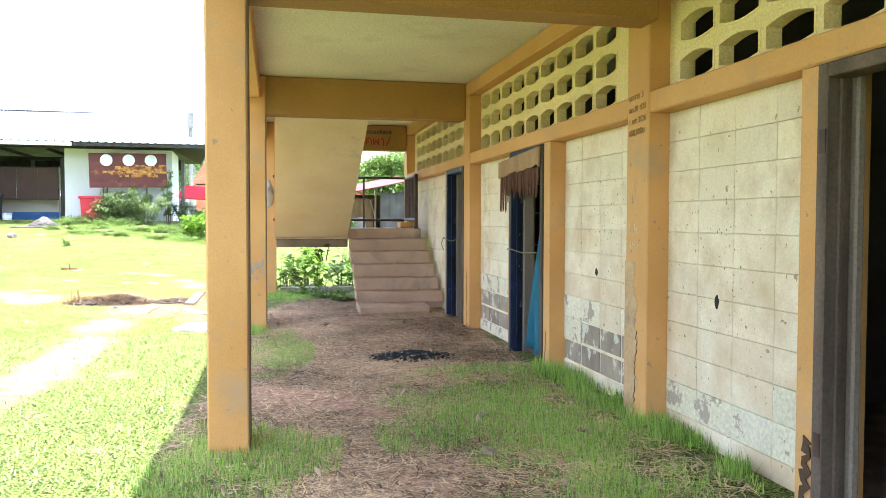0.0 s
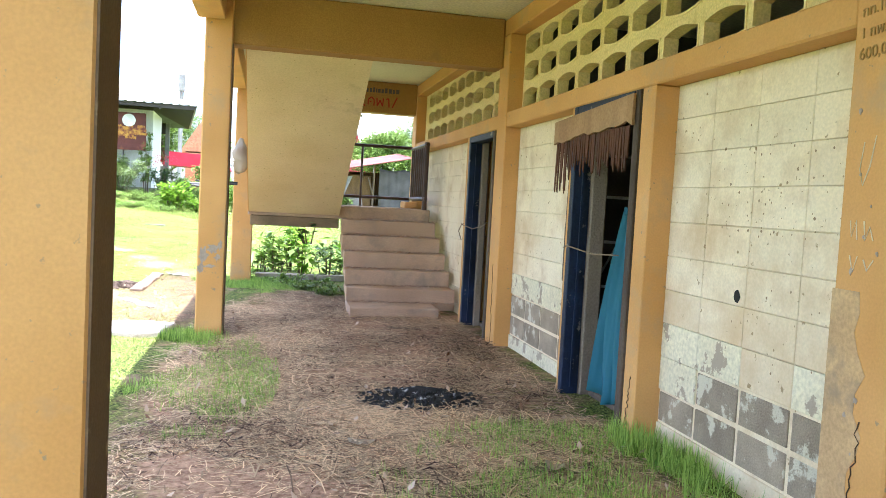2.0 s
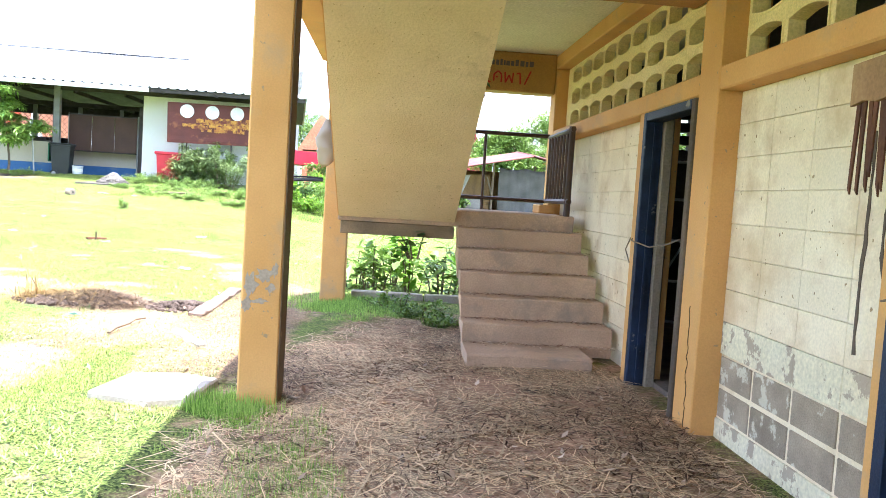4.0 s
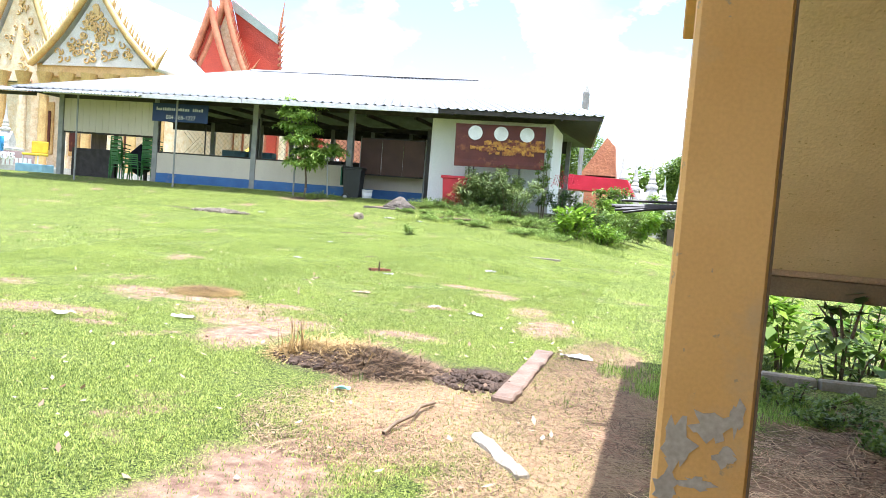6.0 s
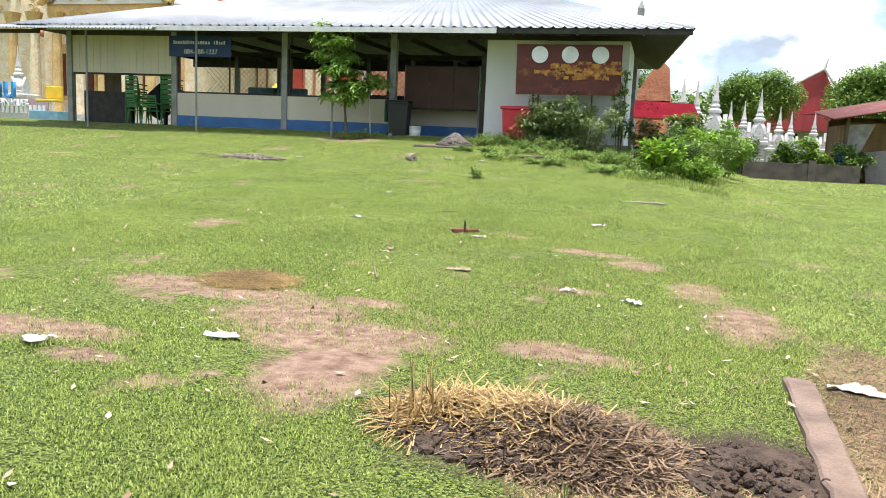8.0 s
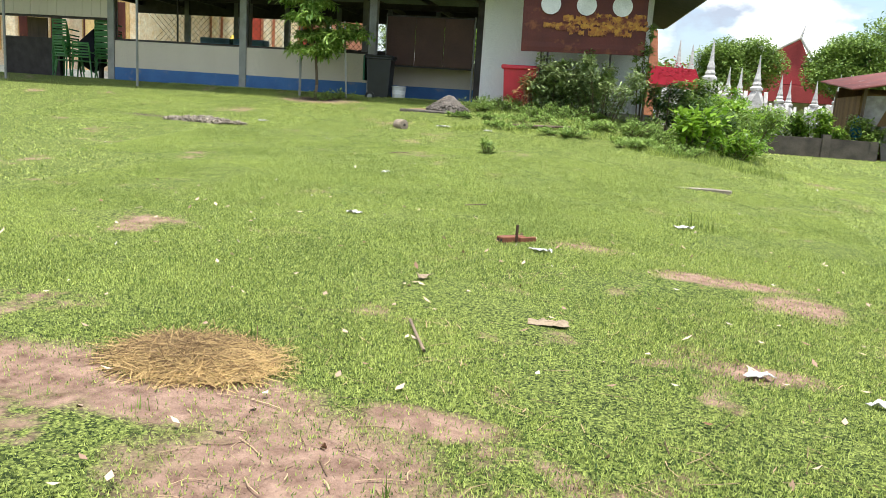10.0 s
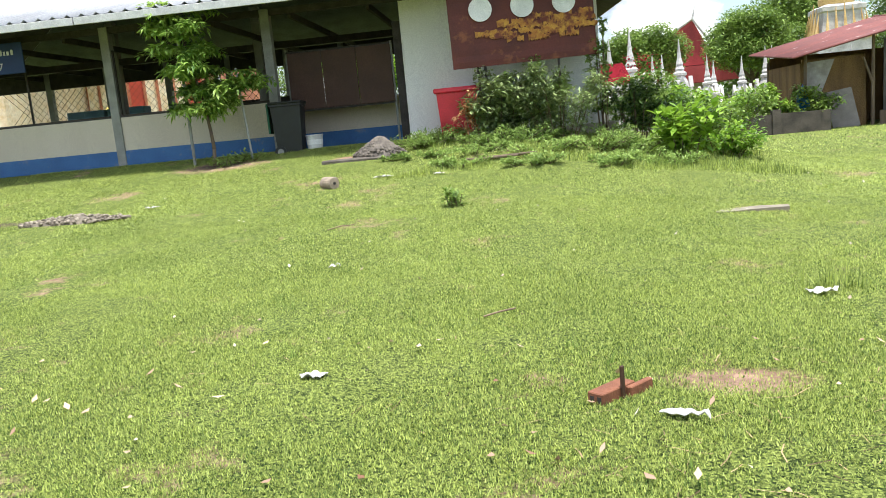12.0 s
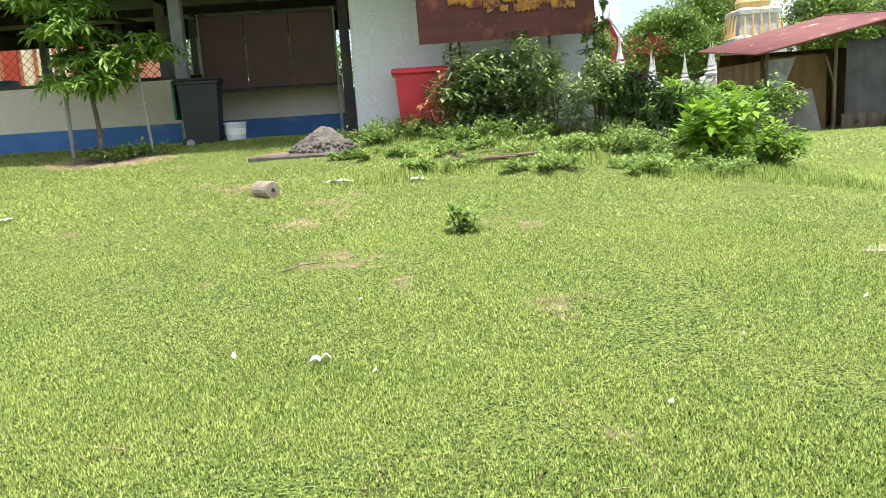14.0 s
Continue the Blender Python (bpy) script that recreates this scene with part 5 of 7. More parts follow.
for y, z, w, h in ((4.20, 0.87, 0.022, 0.042), (5.98, 0.93, 0.028, 0.035)):
    pts = [(y + w * math.cos(a) * random.uniform(0.8, 1.15), z + h * math.sin(a) * random.uniform(0.8, 1.1)) for a in [i * math.pi / 5 for i in range(10)]]
    struct(part("wall_hole", prism(pts, "x", WR - 0.002, WR + 0.02), HOLE), "small broken hole in the block wall", "hole")

# blue net hanging in the second doorway
n, m2 = 26, 16
bm = bmesh.new()
grid = []
for j in range(m2 + 1):
    v = j / m2
    row = []
    half = 0.09 + 0.19 * v ** 0.8
    cy = 7.16 + 0.10 * v + 0.03 * math.sin(4 * v)
    for i in range(n + 1):
        u = i / n * 2 - 1
        fold = 0.05 * math.sin(u * 9 + v * 2) * (0.4 + v) + 0.02 * math.sin(u * 23)
        row.append(bm.verts.new((WR - 0.02 + fold * 0.9, cy + u * half, 1.33 - 1.27 * v - 0.03 * math.sin(u * 4))))
    grid.append(row)
for j in range(m2):
    for i in range(n):
        bm.faces.new((grid[j][i], grid[j][i + 1], grid[j + 1][i + 1], grid[j + 1][i]))
net = part("hanging_net", bm, NET, smooth=True)
net.modifiers.new("thickness", "SOLIDIFY").thickness = 0.003
tagged(net, "crumpled blue plastic net hanging in the open doorway", "net")

# steel rack seen through the doorways
RACK = mat("dull_grey_steel", (0.55, 0.54, 0.52), (0.4, 0.39, 0.37), scale=6, rough=0.6, metal=0.0)


def rack(at, rz, label):
    t = thing("steel_rack", at, label, "rack", "racks in the closed rooms", rz)
    for x in (-0.55, 0.0, 0.55):
        part("upright", rodbm((x, 0, 0), (x, 0, 1.75), 0.014), RACK, t)
    for k, z in enumerate((0.35, 0.7, 1.05, 1.4, 1.72)):
        part("crossbar", rodbm((-0.57, 0, z), (0.57, 0, z), 0.012), RACK, t)
    part("brace", rodbm((-0.55, 0.01, 0.3), (0.0, 0.01, 1.4), 0.01), RACK, t)
    part("brace", rodbm((0.55, 0.01, 0.1), (0.0, 0.01, 1.0), 0.01), RACK, t)
    return t


rack((3.12, 8.15, 0.03), -22, "grey steel rack frame standing in the dark room")
rack((3.2, 11.55, 0.03), -25, "grey steel rack frame leaning in the dark room")
heap = thing("sack", (3.0, 10.4, 0.03), "pale crumpled sack on the room floor", "sack")
bm = bmesh.new()
bmesh.ops.create_icosphere(bm, subdivisions=3, radius=0.2, matrix=Matrix.Diagonal((1.3, 1.1, 0.7, 1)) @ Matrix.Translation((0, 0, 0.17)))
for v in bm.verts:
    v.co += noise.noise_vector(v.co * 7) * 0.05
    v.co.z = max(v.co.z, 0.0)
part("cloth", bm, PAPER, heap, smooth=True)


wire([(W - 0.03, 10.97, 1.10), (W - 0.06, 10.9, 1.09), (W - 0.02, 10.6, 1.06), (W, 10.3, 1.10), (W - 0.02, 10.02, 1.15)], 0.005, TWIG, "tie_wire", "rusty wire tied across the open doorway", "wire")
wire([(W - 0.05, 10.95, 1.11), (W - 0.09, 10.93, 1.02), (W - 0.06, 10.91, 0.92)], 0.005, TWIG, "tie_wire", "rusty wire end dangling from the door frame", "wire")
wire([(W - 0.03, 7.90, 1.04), (W - 0.05, 7.8, 1.06), (W - 0.02, 7.4, 1.03), (W - 0.02, 7.0, 1.05)], 0.005, TWIG, "tie_wire", "rusty wire tied across the open doorway", "wire")
wire([(3.0, 10.25, 1.2), (2.98, 10.22, 0.8), (3.0, 10.28, 0.4), (2.97, 10.2, 0.06)], 0.006, LATH, "loose_wire", "brown wire hanging inside the dark room", "wire")

# ---- writing ----


def on_wall_x(x, y, z, tilt=0.0):
    """Text on a face that looks towards -x: runs towards -y."""
    return Matrix.Translation((x, y, z)) @ Matrix(((0, 0, -1, 0), (-1, 0, 0, 0), (0, 1, 0, 0), (0, 0, 0, 1))) @ pose(0, 0, 0, 0, 0, tilt)


for text, z, size in (("อาคาร 3", 2.165, 0.066), ("กท.10-4/23", 2.085, 0.056), ("1 กพ. 2526", 2.005, 0.056), ("600,000บ", 1.925, 0.062)):
    lettering(text, size, on_wall_x(W - 0.003, 5.085, z, 3), INK, "pillar_writing", "brown handwritten note on the ochre pilaster")


def bars(name, items, face_y, material, label, thick=0.003):
    bm = bmesh.new()
    for x0, x1, z0, z1 in items:
        box(bm, x0, x1, face_y - thick, face_y, z0, z1)
    return tagged(part(name, bm, material), label, "writing")


items, x = [], 1.50
while x < 2.10:
    w = random.uniform(0.02, 0.05)
    items.append((x, x + w, 2.93, 2.985 + random.uniform(0, 0.02)))
    x += w + random.uniform(0.008, 0.02)
bars("beam_writing", items, 14.469, BLUEINK, "faded dark painted letters on the beam")


def brush(strokes, name, label):
    bm = bmesh.new()
    for pts in strokes:
        for (xa, za), (xb, zb) in zip(pts, pts[1:]):
            d = Vector((xb - xa, 0, zb - za))
            nn = Vector((-d.z, 0, d.x)).normalized() * 0.009
            a, b = Vector((xa, 14.465, za)), Vector((xb, 14.465, zb))
            vs = [bm.verts.new(p) for p in (a + nn, b + nn, b - nn, a - nn)]
            bm.faces.new(vs)
    r = bmesh.ops.extrude_face_region(bm, geom=bm.faces[:])
    bmesh.ops.translate(bm, vec=(0, 0.003, 0), verts=[v for v in r["geom"] if isinstance(v, bmesh.types.BMVert)])
    return tagged(part(name, bm, REDPAINT), label, "writing")


S0 = 1.56
brush([[(S0, 2.88), (S0 + 0.03, 2.9), (S0 + 0.06, 2.88), (S0 + 0.02, 2.83), (S0 + 0.03, 2.74), (S0 + 0.06, 2.72)],
       [(S0 + 0.10, 2.74), (S0 + 0.10, 2.82), (S0 + 0.15, 2.86), (S0 + 0.19, 2.82), (S0 + 0.19, 2.73)], [(S0 + 0.12, 2.79), (S0 + 0.15, 2.79)],
       [(S0 + 0.23, 2.85), (S0 + 0.24, 2.73), (S0 + 0.28, 2.82), (S0 + 0.32, 2.73), (S0 + 0.33, 2.85)],
       [(S0 + 0.37, 2.84), (S0 + 0.41, 2.85), (S0 + 0.42, 2.72)], [(S0 + 0.47, 2.72), (S0 + 0.54, 2.88)]], "red_graffiti", "red brush-painted scrawl on the beam")

# ---- railings ----
rail = thing("landing_railing", (1.1, 14.36, 1.21), "brown steel pipe railing along the stair landing", "railing")
rail.matrix_world = Matrix.Identity(4)
RY = 14.36
part("top_rail", rodbm((-0.02, RY, 2.12), (2.36, RY, 2.12), 0.024), BROWN_STEEL, rail)
part("bottom_rail", rodbm((-0.02, RY, 1.35), (2.36, RY, 1.35), 0.024), BROWN_STEEL, rail)
for x in (0.55, 1.60):
    part("post", rodbm((x, RY, 1.20), (x, RY, 2.12), 0.018), BROWN_STEEL, rail)
gate = thing("stair_gate", (2.36, 13.7, 1.21), "brown steel barred gate folded against the wall", "gate")
gate.matrix_world = Matrix.Identity(4)
part("end_post", rodbm((2.34, 13.10, 1.205), (2.34, 13.10, 2.13), 0.034), BROWN_STEEL, gate)
part("top_rail", rodbm((2.34, 13.04, 2.10), (2.36, 14.32, 2.10), 0.028), BROWN_STEEL, gate)
part("bottom_rail", rodbm((2.34, 13.04, 1.36), (2.36, 14.32, 1.36), 0.03), BROWN_STEEL, gate)
for i in range(8):
    y = 13.18 + 0.15 * i
    part("bar", rodbm((2.345, y, 1.36), (2.345, y, 2.10), 0.016, seg=6), BROWN_STEEL, gate)
block = part("plinth_block", boxbm(2.22, 2.40, 14.0, 14.4, 1.212, 1.31, bevel=0.01), OCHRE)
tagged(block, "ochre concrete block on the landing under the gate", "block")

flight_rail = thing("flight_railing", (0.05, 13.0, 1.3), "brown steel railing of the upper stair flight", "railing")
flight_rail.matrix_world = Matrix.Identity(4)
part("handrail", rodbm((0.05, 13.6, 2.06), (0.05, 12.7, 2.40), 0.034), BROWN_STEEL, flight_rail)
part("handrail", rodbm((0.05, 12.72, 2.39), (0.05, 11.5, 3.06), 0.034), BROWN_STEEL, flight_rail)
part("return_rail", rodbm((0.05, 13.6, 2.03), (0.05, 13.0, 2.03), 0.028), BROWN_STEEL, flight_rail)
part("low_rail", rodbm((0.05, 12.80, 1.35), (0.05, 13.66, 1.35), 0.030), BROWN_STEEL, flight_rail)
part("post", rodbm((0.05, 13.42, 1.20), (0.05, 13.42, 2.12), 0.022), BROWN_STEEL, flight_rail)
part("post", rodbm((0.05, 12.98, 1.20), (0.05, 12.80, 2.36), 0.030), BROWN_STEEL, flight_rail)
for i in range(6):
    y = 12.50 - 0.26 * i
    zl, zt = 1.42 + (12.53 - y) * 0.586 - 0.05, min(3.05, 2.39 + (12.72 - y) * 0.55)
    part("bar", rodbm((0.05, y, zl), (0.05, y, zt), 0.026, seg=6), BROWN_STEEL, flight_rail)

bag = bmesh.new()
bmesh.ops.create_uvsphere(bag, u_segments=18, v_segments=16, radius=0.16)
for v in bag.verts:
    k = (v.co.z + 0.16) / 0.32
    v.co.z *= 1.3
    s = 0.95 - 0.55 * max(0, k - 0.55)
    v.co.x *= s * 0.55
    v.co.y *= s * 0.85
    v.co += noise.noise_vector(v.co * 9) * 0.05 + noise.noise_vector(v.co * 25) * 0.015
bmesh.ops.translate(bag, vec=(-0.09, 12.36, 1.73), verts=bag.verts[:])
tagged(part("plastic_bag", bag, BAG, smooth=True), "cloudy plastic bag hanging on the stair railing", "bag")
for i in range(7):
    a = random.uniform(-0.03, 0.03)
    pts = [(-0.12, 12.55 + a, 1.42 + a * 0.5), (-0.3, 12.54 + a, 1.42 + a * 0.7), (-0.45, 12.52 + a * 1.4, 1.41 + a * 0.9), (-0.58 - random.uniform(0, 0.1), 12.5 + a * 2, 1.395 + a * 1.4)]
    wire(pts, 0.009, CABLE, "cable", "black cable end sticking out from the stairs", "cable")["group"] = "bundle of cut cables"

# scraped patch on the middle column
random.seed(17)
for k, (x, z, rx, rz_) in enumerate(((-0.20, 0.80, 0.055, 0.045), (-0.28, 0.74, 0.05, 0.07), (-0.16, 0.72, 0.03, 0.03), (-0.30, 0.62, 0.035, 0.05), (-0.22, 0.64, 0.05, 0.018), (-0.14, 0.83, 0.022, 0.05))):
    pts = [(x + rx * math.cos(a) * random.uniform(0.45, 1.25), z + rz_ * math.sin(a) * random.uniform(0.45, 1.25)) for a in [i * math.pi / 9 for i in range(18)]]
    struct(part("scraped_patch", prism(pts, "y", 9.7965 + 0.0003 * k, 9.802), SCRAPE), "scraped grey patch in the ochre paint", "scrape")

# ---- plants ----


def leaf_cloud(name, centres, normals_up, length, width, material, parent, rng, droop=0.3, spread=0.45):
    """Folded pointed leaves (two tri pairs each) at the given centres, as one mesh."""
    n = len(centres)
    az = rng.uniform(0, 2 * np.pi, n)
    el = rng.normal(normals_up, spread, n)
    L = length * rng.uniform(0.6, 1.3, n)
    Wd = width * rng.uniform(0.7, 1.2, n)
    d = np.stack([np.cos(az) * np.cos(el), np.sin(az) * np.cos(el), np.sin(el)], -1)
    side = np.stack([-np.sin(az), np.cos(az), np.zeros(n)], -1)
    upv = np.cross(side, d)
    c = np.asarray(centres)
    tip_drop = np.zeros((n, 3)); tip_drop[:, 2] = -droop * L
    base = c
    mid = c + d * (L * 0.5)[:, None]
    tip = c + d * L[:, None] + tip_drop
    l = mid + side * (Wd / 2)[:, None] + upv * (Wd * 0.18)[:, None]
    r = mid - side * (Wd / 2)[:, None] + upv * (Wd * 0.18)[:, None]
    V = np.stack([base, l, tip, r], 1).reshape(-1, 3)
    i0 = np.arange(n) * 4
    F = np.concatenate([np.stack([i0, i0 + 1, i0 + 2], -1), np.stack([i0, i0 + 2, i0 + 3], -1)])
    ob = raw_mesh(name, V, F, material, parent, tris=True)
    return ob


def branch_tree(parent, height, r0, rng, levels=2, spread=0.5, material=None, start=0.3, lean=(0, 0), limbs=7):
    """A tapered trunk and limbs; returns the limb tips and stations for leaves."""
    bm = bmesh.new()
    prev = Vector((0, 0, -0.15))
    top = Vector((lean[0], lean[1], height))
    stations = []
    N = 8
    for i in range(1, N + 1):
        u = i / N
        p = Vector((lean[0] * u + 0.03 * height * math.sin(3 * u + 1), lean[1] * u + 0.02 * height * math.sin(4 * u), height * u))
        rod(bm, prev, p, r0 * (1 - 0.75 * (u - 1 / N)), r0 * (1 - 0.75 * u), 7)
        prev = p
        if u > start:
            stations.append(p)
    part("trunk", bm, material or BARK, parent, smooth=True)
    tips = list(stations)
    for k in range(limbs):
        s = stations[k % len(stations)]
        a = rng.uniform(0, 2 * math.pi)
        L = spread * rng.uniform(0.6, 1.1)
        e = s + Vector((math.cos(a) * L, math.sin(a) * L, L * rng.uniform(0.1, 0.7)))
        bm = bmesh.new()
        m_ = (s + e) / 2 + Vector((0, 0, 0.08 * L))
        rod(bm, s, m_, r0 * 0.32, r0 * 0.22, 6)
        rod(bm, m_, e, r0 * 0.22, r0 * 0.1, 6)
        part("limb", bm, material or BARK, parent)
        tips += [m_, e, (m_ + e) / 2]
    return tips


def around(points, per, radius, rng, flat=0.8):
    P = np.array([tuple(p) for p in points])
    i = rng.integers(0, len(P), per)
    off = rng.normal(0, 1, (per, 3))
    off /= np.maximum(np.linalg.norm(off, axis=1)[:, None], 1e-6)
    off *= radius * rng.uniform(0.2, 1, per)[:, None] ** 0.6
    off[:, 2] *= flat
    return P[i] + off


rng = np.random.default_rng(4)
# young tree tied to a stake before the pavilion
t = thing("young_tree", (-10.95, 29.53, 1.14), "slim young tree with drooping pinnate leaves", "tree")
tips = branch_tree(t, 2.75, 0.038, rng, spread=0.46, start=0.36, lean=(-0.25, 0), limbs=20)
tips += [Vector((0.55 + 0.1 * k, 0.05 * k, 1.45 + 0.12 * (k % 3))) for k in range(5)]
fronds = []
for p in tips:
    for _ in range(8):
        a, L = rng.uniform(0, 2 * np.pi), rng.uniform(0.22, 0.42)
        for s in np.linspace(0.15, 1, 9):
            q = Vector(p) + Vector((math.cos(a) * L * s, math.sin(a) * L * s, 0.12 * s - 0.38 * L * s * s * 1.6))
            fronds += [q, q]
leaf_cloud("crown", [tuple(q) for q in fronds], -0.15, 0.15, 0.052, leaf_mat("fresh_tree_leaf", (0.10, 0.22, 0.03), (0.36, 0.50, 0.11), 0.45, 0.4), t, rng)
t = thing("tree_stake", (-10.23, 29.70, 1.16), "grey bamboo stake standing beside the young tree", "stake")
part("pole", rodbm((0, 0, -0.1), (-0.12, 0, 1.75), 0.022), GREYPOST, t)


def shrub(name, at, label, rx, ry, h, count, leaf, material, seed, stems=9, up=0.2, wood=None, category="shrub"):
    rng = np.random.default_rng(seed)
    t = thing(name, at, label, category)
    bm = bmesh.new()
    pts = []
    for k in range(stems):
        a, r = rng.uniform(0, 2 * np.pi), math.sqrt(rng.random())
        e = Vector((rx * r * math.cos(a), ry * r * math.sin(a), h * rng.uniform(0.55, 1.0) * (1 - 0.35 * r)))
        b = Vector((e.x * 0.35, e.y * 0.35, -0.1))
        m_ = b.lerp(e, 0.5) + Vector((0, 0, 0.12 * h))
        rod(bm, b, m_, 0.012, 0.008, 5)
        rod(bm, m_, e, 0.008, 0.004, 5)
        pts += [b.lerp(m_, 0.6), m_, m_.lerp(e, 0.5), e, e]
    tagged(part("stem", bm, wood or BARK, t), kind="stuff")
    c = around(pts, count, min(rx, ry, h) * 0.42, rng)
    c[:, 2] = np.maximum(c[:, 2], 0.02)
    leaf_cloud("foliage", c, up, leaf[0], leaf[1], material, t, rng)
    return t


def gz(x, y):
    return float(ground_z(x, y))


shrub("overgrown_shrub", (-5.63, 29.75, 1.16), "overgrown shrub with pale green leaves against the wall", 0.75, 0.45, 1.35, 3600, (0.12, 0.06), LEAF_GREY, 21, 14)
shrub("overgrown_shrub", (-4.59, 29.62, 1.12), "tangled shrub with dry twigs below the signboard", 0.85, 0.5, 1.55, 6000, (0.085, 0.042), LEAF_GREY, 22, 18, wood=TWIG)
shrub("overgrown_shrub", (-5.05, 30.01, 1.2), "dark leafy shrub against the white wall", 0.95, 0.35, 1.45, 3400, (0.11, 0.055), LEAF_MID, 23, 12)
shrub("climbing_plant", (-3.75, 30.18, 1.1), "climbing plant up the corner of the white wall", 0.28, 0.2, 2.3, 900, (0.10, 0.06), LEAF_MID, 24, 8)
shrub("flowering_shrub", (-3.2, 30.3, 1.0), "dark shrub with clusters of red flowers", 0.5, 0.4, 1.35, 1600, (0.10, 0.05), LEAF_DARK, 25, 10)
fl = thing("red_flowers", (-3.2, 30.1, 1.0), "clusters of small red flowers on the shrub", "flowers")
leaf_cloud("petals", around([Vector((0.1 * k - 0.2, -0.25, 1.2 + 0.05 * (k % 3))) for k in range(5)], 240, 0.25, rng), 0.5, 0.06, 0.04, FLOWER, fl, rng)["kind"] = "stuff"
shrub("broadleaf_plant", (-2.68, 28.4, gz(-2.68, 28.4)), "bright green broad-leaved bush in the sun", 0.50, 0.42, 0.98, 620, (0.22, 0.11), LEAF_BRIGHT, 26, 12, up=0.5)
shrub("broadleaf_plant", (-1.95, 28.95, gz(-1.95, 28.95)), "yellow-green leafy weed bush in the sun", 0.6, 0.45, 0.65, 900, (0.12, 0.06), LEAF_BRIGHT, 27, 12, up=0.4)
shrub("hedge_shrub", (-2.55, 30.01, gz(-2.55, 30.01)), "dense dark green shrub beside the pavilion", 0.7, 0.6, 0.95, 2200, (0.10, 0.05), LEAF_DARK, 28, 12)
shrub("hedge_shrub", (-1.7, 30.3, gz(-1.7, 30.3)), "dense green shrub beside the pavilion", 0.8, 0.6, 1.3, 2000, (0.10, 0.05), LEAF_MID, 29, 12)
shrub("weed_clump", (-5.91, 24.75, 0.53), "small leafy weed clump in the lawn", 0.16, 0.14, 0.28, 140, (0.11, 0.045), LEAF_MID, 30, 6, up=0.6, category="weed")
shrub("weed_clump", (-10.52, 29.53, 1.13), "low weeds round the foot of the young tree", 0.55, 0.3, 0.25, 600, (0.09, 0.04), LEAF_MID, 31, 10, up=0.5, category="weed")
for k, (x, y, rx, h) in enumerate(((-6.03, 28.53, 0.7, 0.16), (-4.87, 28.26, 0.8, 0.2), (-6.73, 29.66, 0.6, 0.28), (-4.01, 28.79, 0.7, 0.3), (-5.38, 29.14, 0.9, 0.3), (-3.91, 27.42, 0.5, 0.15), (-4.99, 27.23, 0.7, 0.14), (-6.16, 27.61, 0.5, 0.12), (-1.91, 29.49, 0.7, 0.35))):
    shrub("weed_patch", (x, y, gz(x, y)), "patch of low green weeds on the bank", rx, 0.45, h, 1100, (0.07, 0.03), LEAF_WEED, 50 + k, 14, up=0.6, category="weeds")
shrub("dry_leaved_twigs", (-6.09, 29.57, gz(-6.09, 29.57)), "twigs with withered orange-brown leaves beside the red bin", 0.28, 0.2, 1.0, 260, (0.11, 0.05), leaf_mat("withered_leaf", (0.26, 0.10, 0.04), (0.62, 0.36, 0.16), 0.6, 0.25), 140, 9, wood=TWIG)
brng = np.random.default_rng(9)
for k in range(16):
    x, y = brng.uniform(-7.1, -2.6), brng.uniform(27.3, 30.0)
    shrub("weed_patch", (x, y, gz(x, y)), "patch of bright green weeds on the bank", brng.uniform(0.4, 0.8), 0.4, brng.uniform(0.10, 0.24), 900, (0.075, 0.03), LEAF_WEED, 200 + k, 12, up=0.6, category="weeds")
for k, (x, y, h, c) in enumerate(((0.35, 15.5, 0.75, 130), (0.85, 15.75, 0.95, 150), (1.25, 15.3, 0.8, 130), (0.6, 16.3, 1.0, 170), (0.1, 16.1, 0.7, 110), (1.6, 16.0, 1.0, 150))):
    shrub("broadleaf_shrub", (x, y, gz(x, y)), "broad-leaved green shrub growing behind the stairs", 0.34, 0.3, h, c, (0.20, 0.10), LEAF_BRIGHT if k % 2 else LEAF_MID, 70 + k, 7, up=0.3)
for k, (x, y, rx, h) in enumerate(((0.95, 13.6, 0.45, 0.15), (0.7, 14.2, 0.5, 0.14), (1.1, 13.0, 0.2, 0.12))):
    shrub("ground_cover", (x, y, 0.0), "dark low ground cover under the landing", rx, 0.35, h, 900, (0.055, 0.03), LEAF_MID, 80 + k, 12, up=0.6, category="weeds")
shrub("dark_moss", (1.19, 11.28, 2.22), "dark mossy growth on the edge of the stair flight", 0.03, 0.25, 0.35, 260, (0.05, 0.03), LEAF_DARK, 91, 6, category="moss")
shrub("hanging_vine", (0.8, 13.08, 0.78), "dark vine leaves hanging below the landing beam", 0.25, 0.06, 0.22, 26, (0.13, 0.08), LEAF_DARK, 90, 4, category="vine")


# ---- grass, straw and litter ----
def spot_d(x, y, spots):
    d = np.full(x.shape, 9.0)
    for cx, cy, rx, ry in spots:
        d = np.minimum(d, np.hypot((x - cx) / rx, (y - cy) / ry))
    return d


def patchy(x, y):
    return np.array([noise.noise((a * 1.1, b * 1.1, 0.3)) + 0.5 * noise.noise((a * 3.1, b * 3.1, 4.3)) for a, b in zip(x, y)])


def clumps(x, y):
    """Small tussocks and gaps, a hand's width across."""
    return np.array([noise.noise((a * 24.0, b * 24.0, 1.7)) for a, b in zip(x, y)])


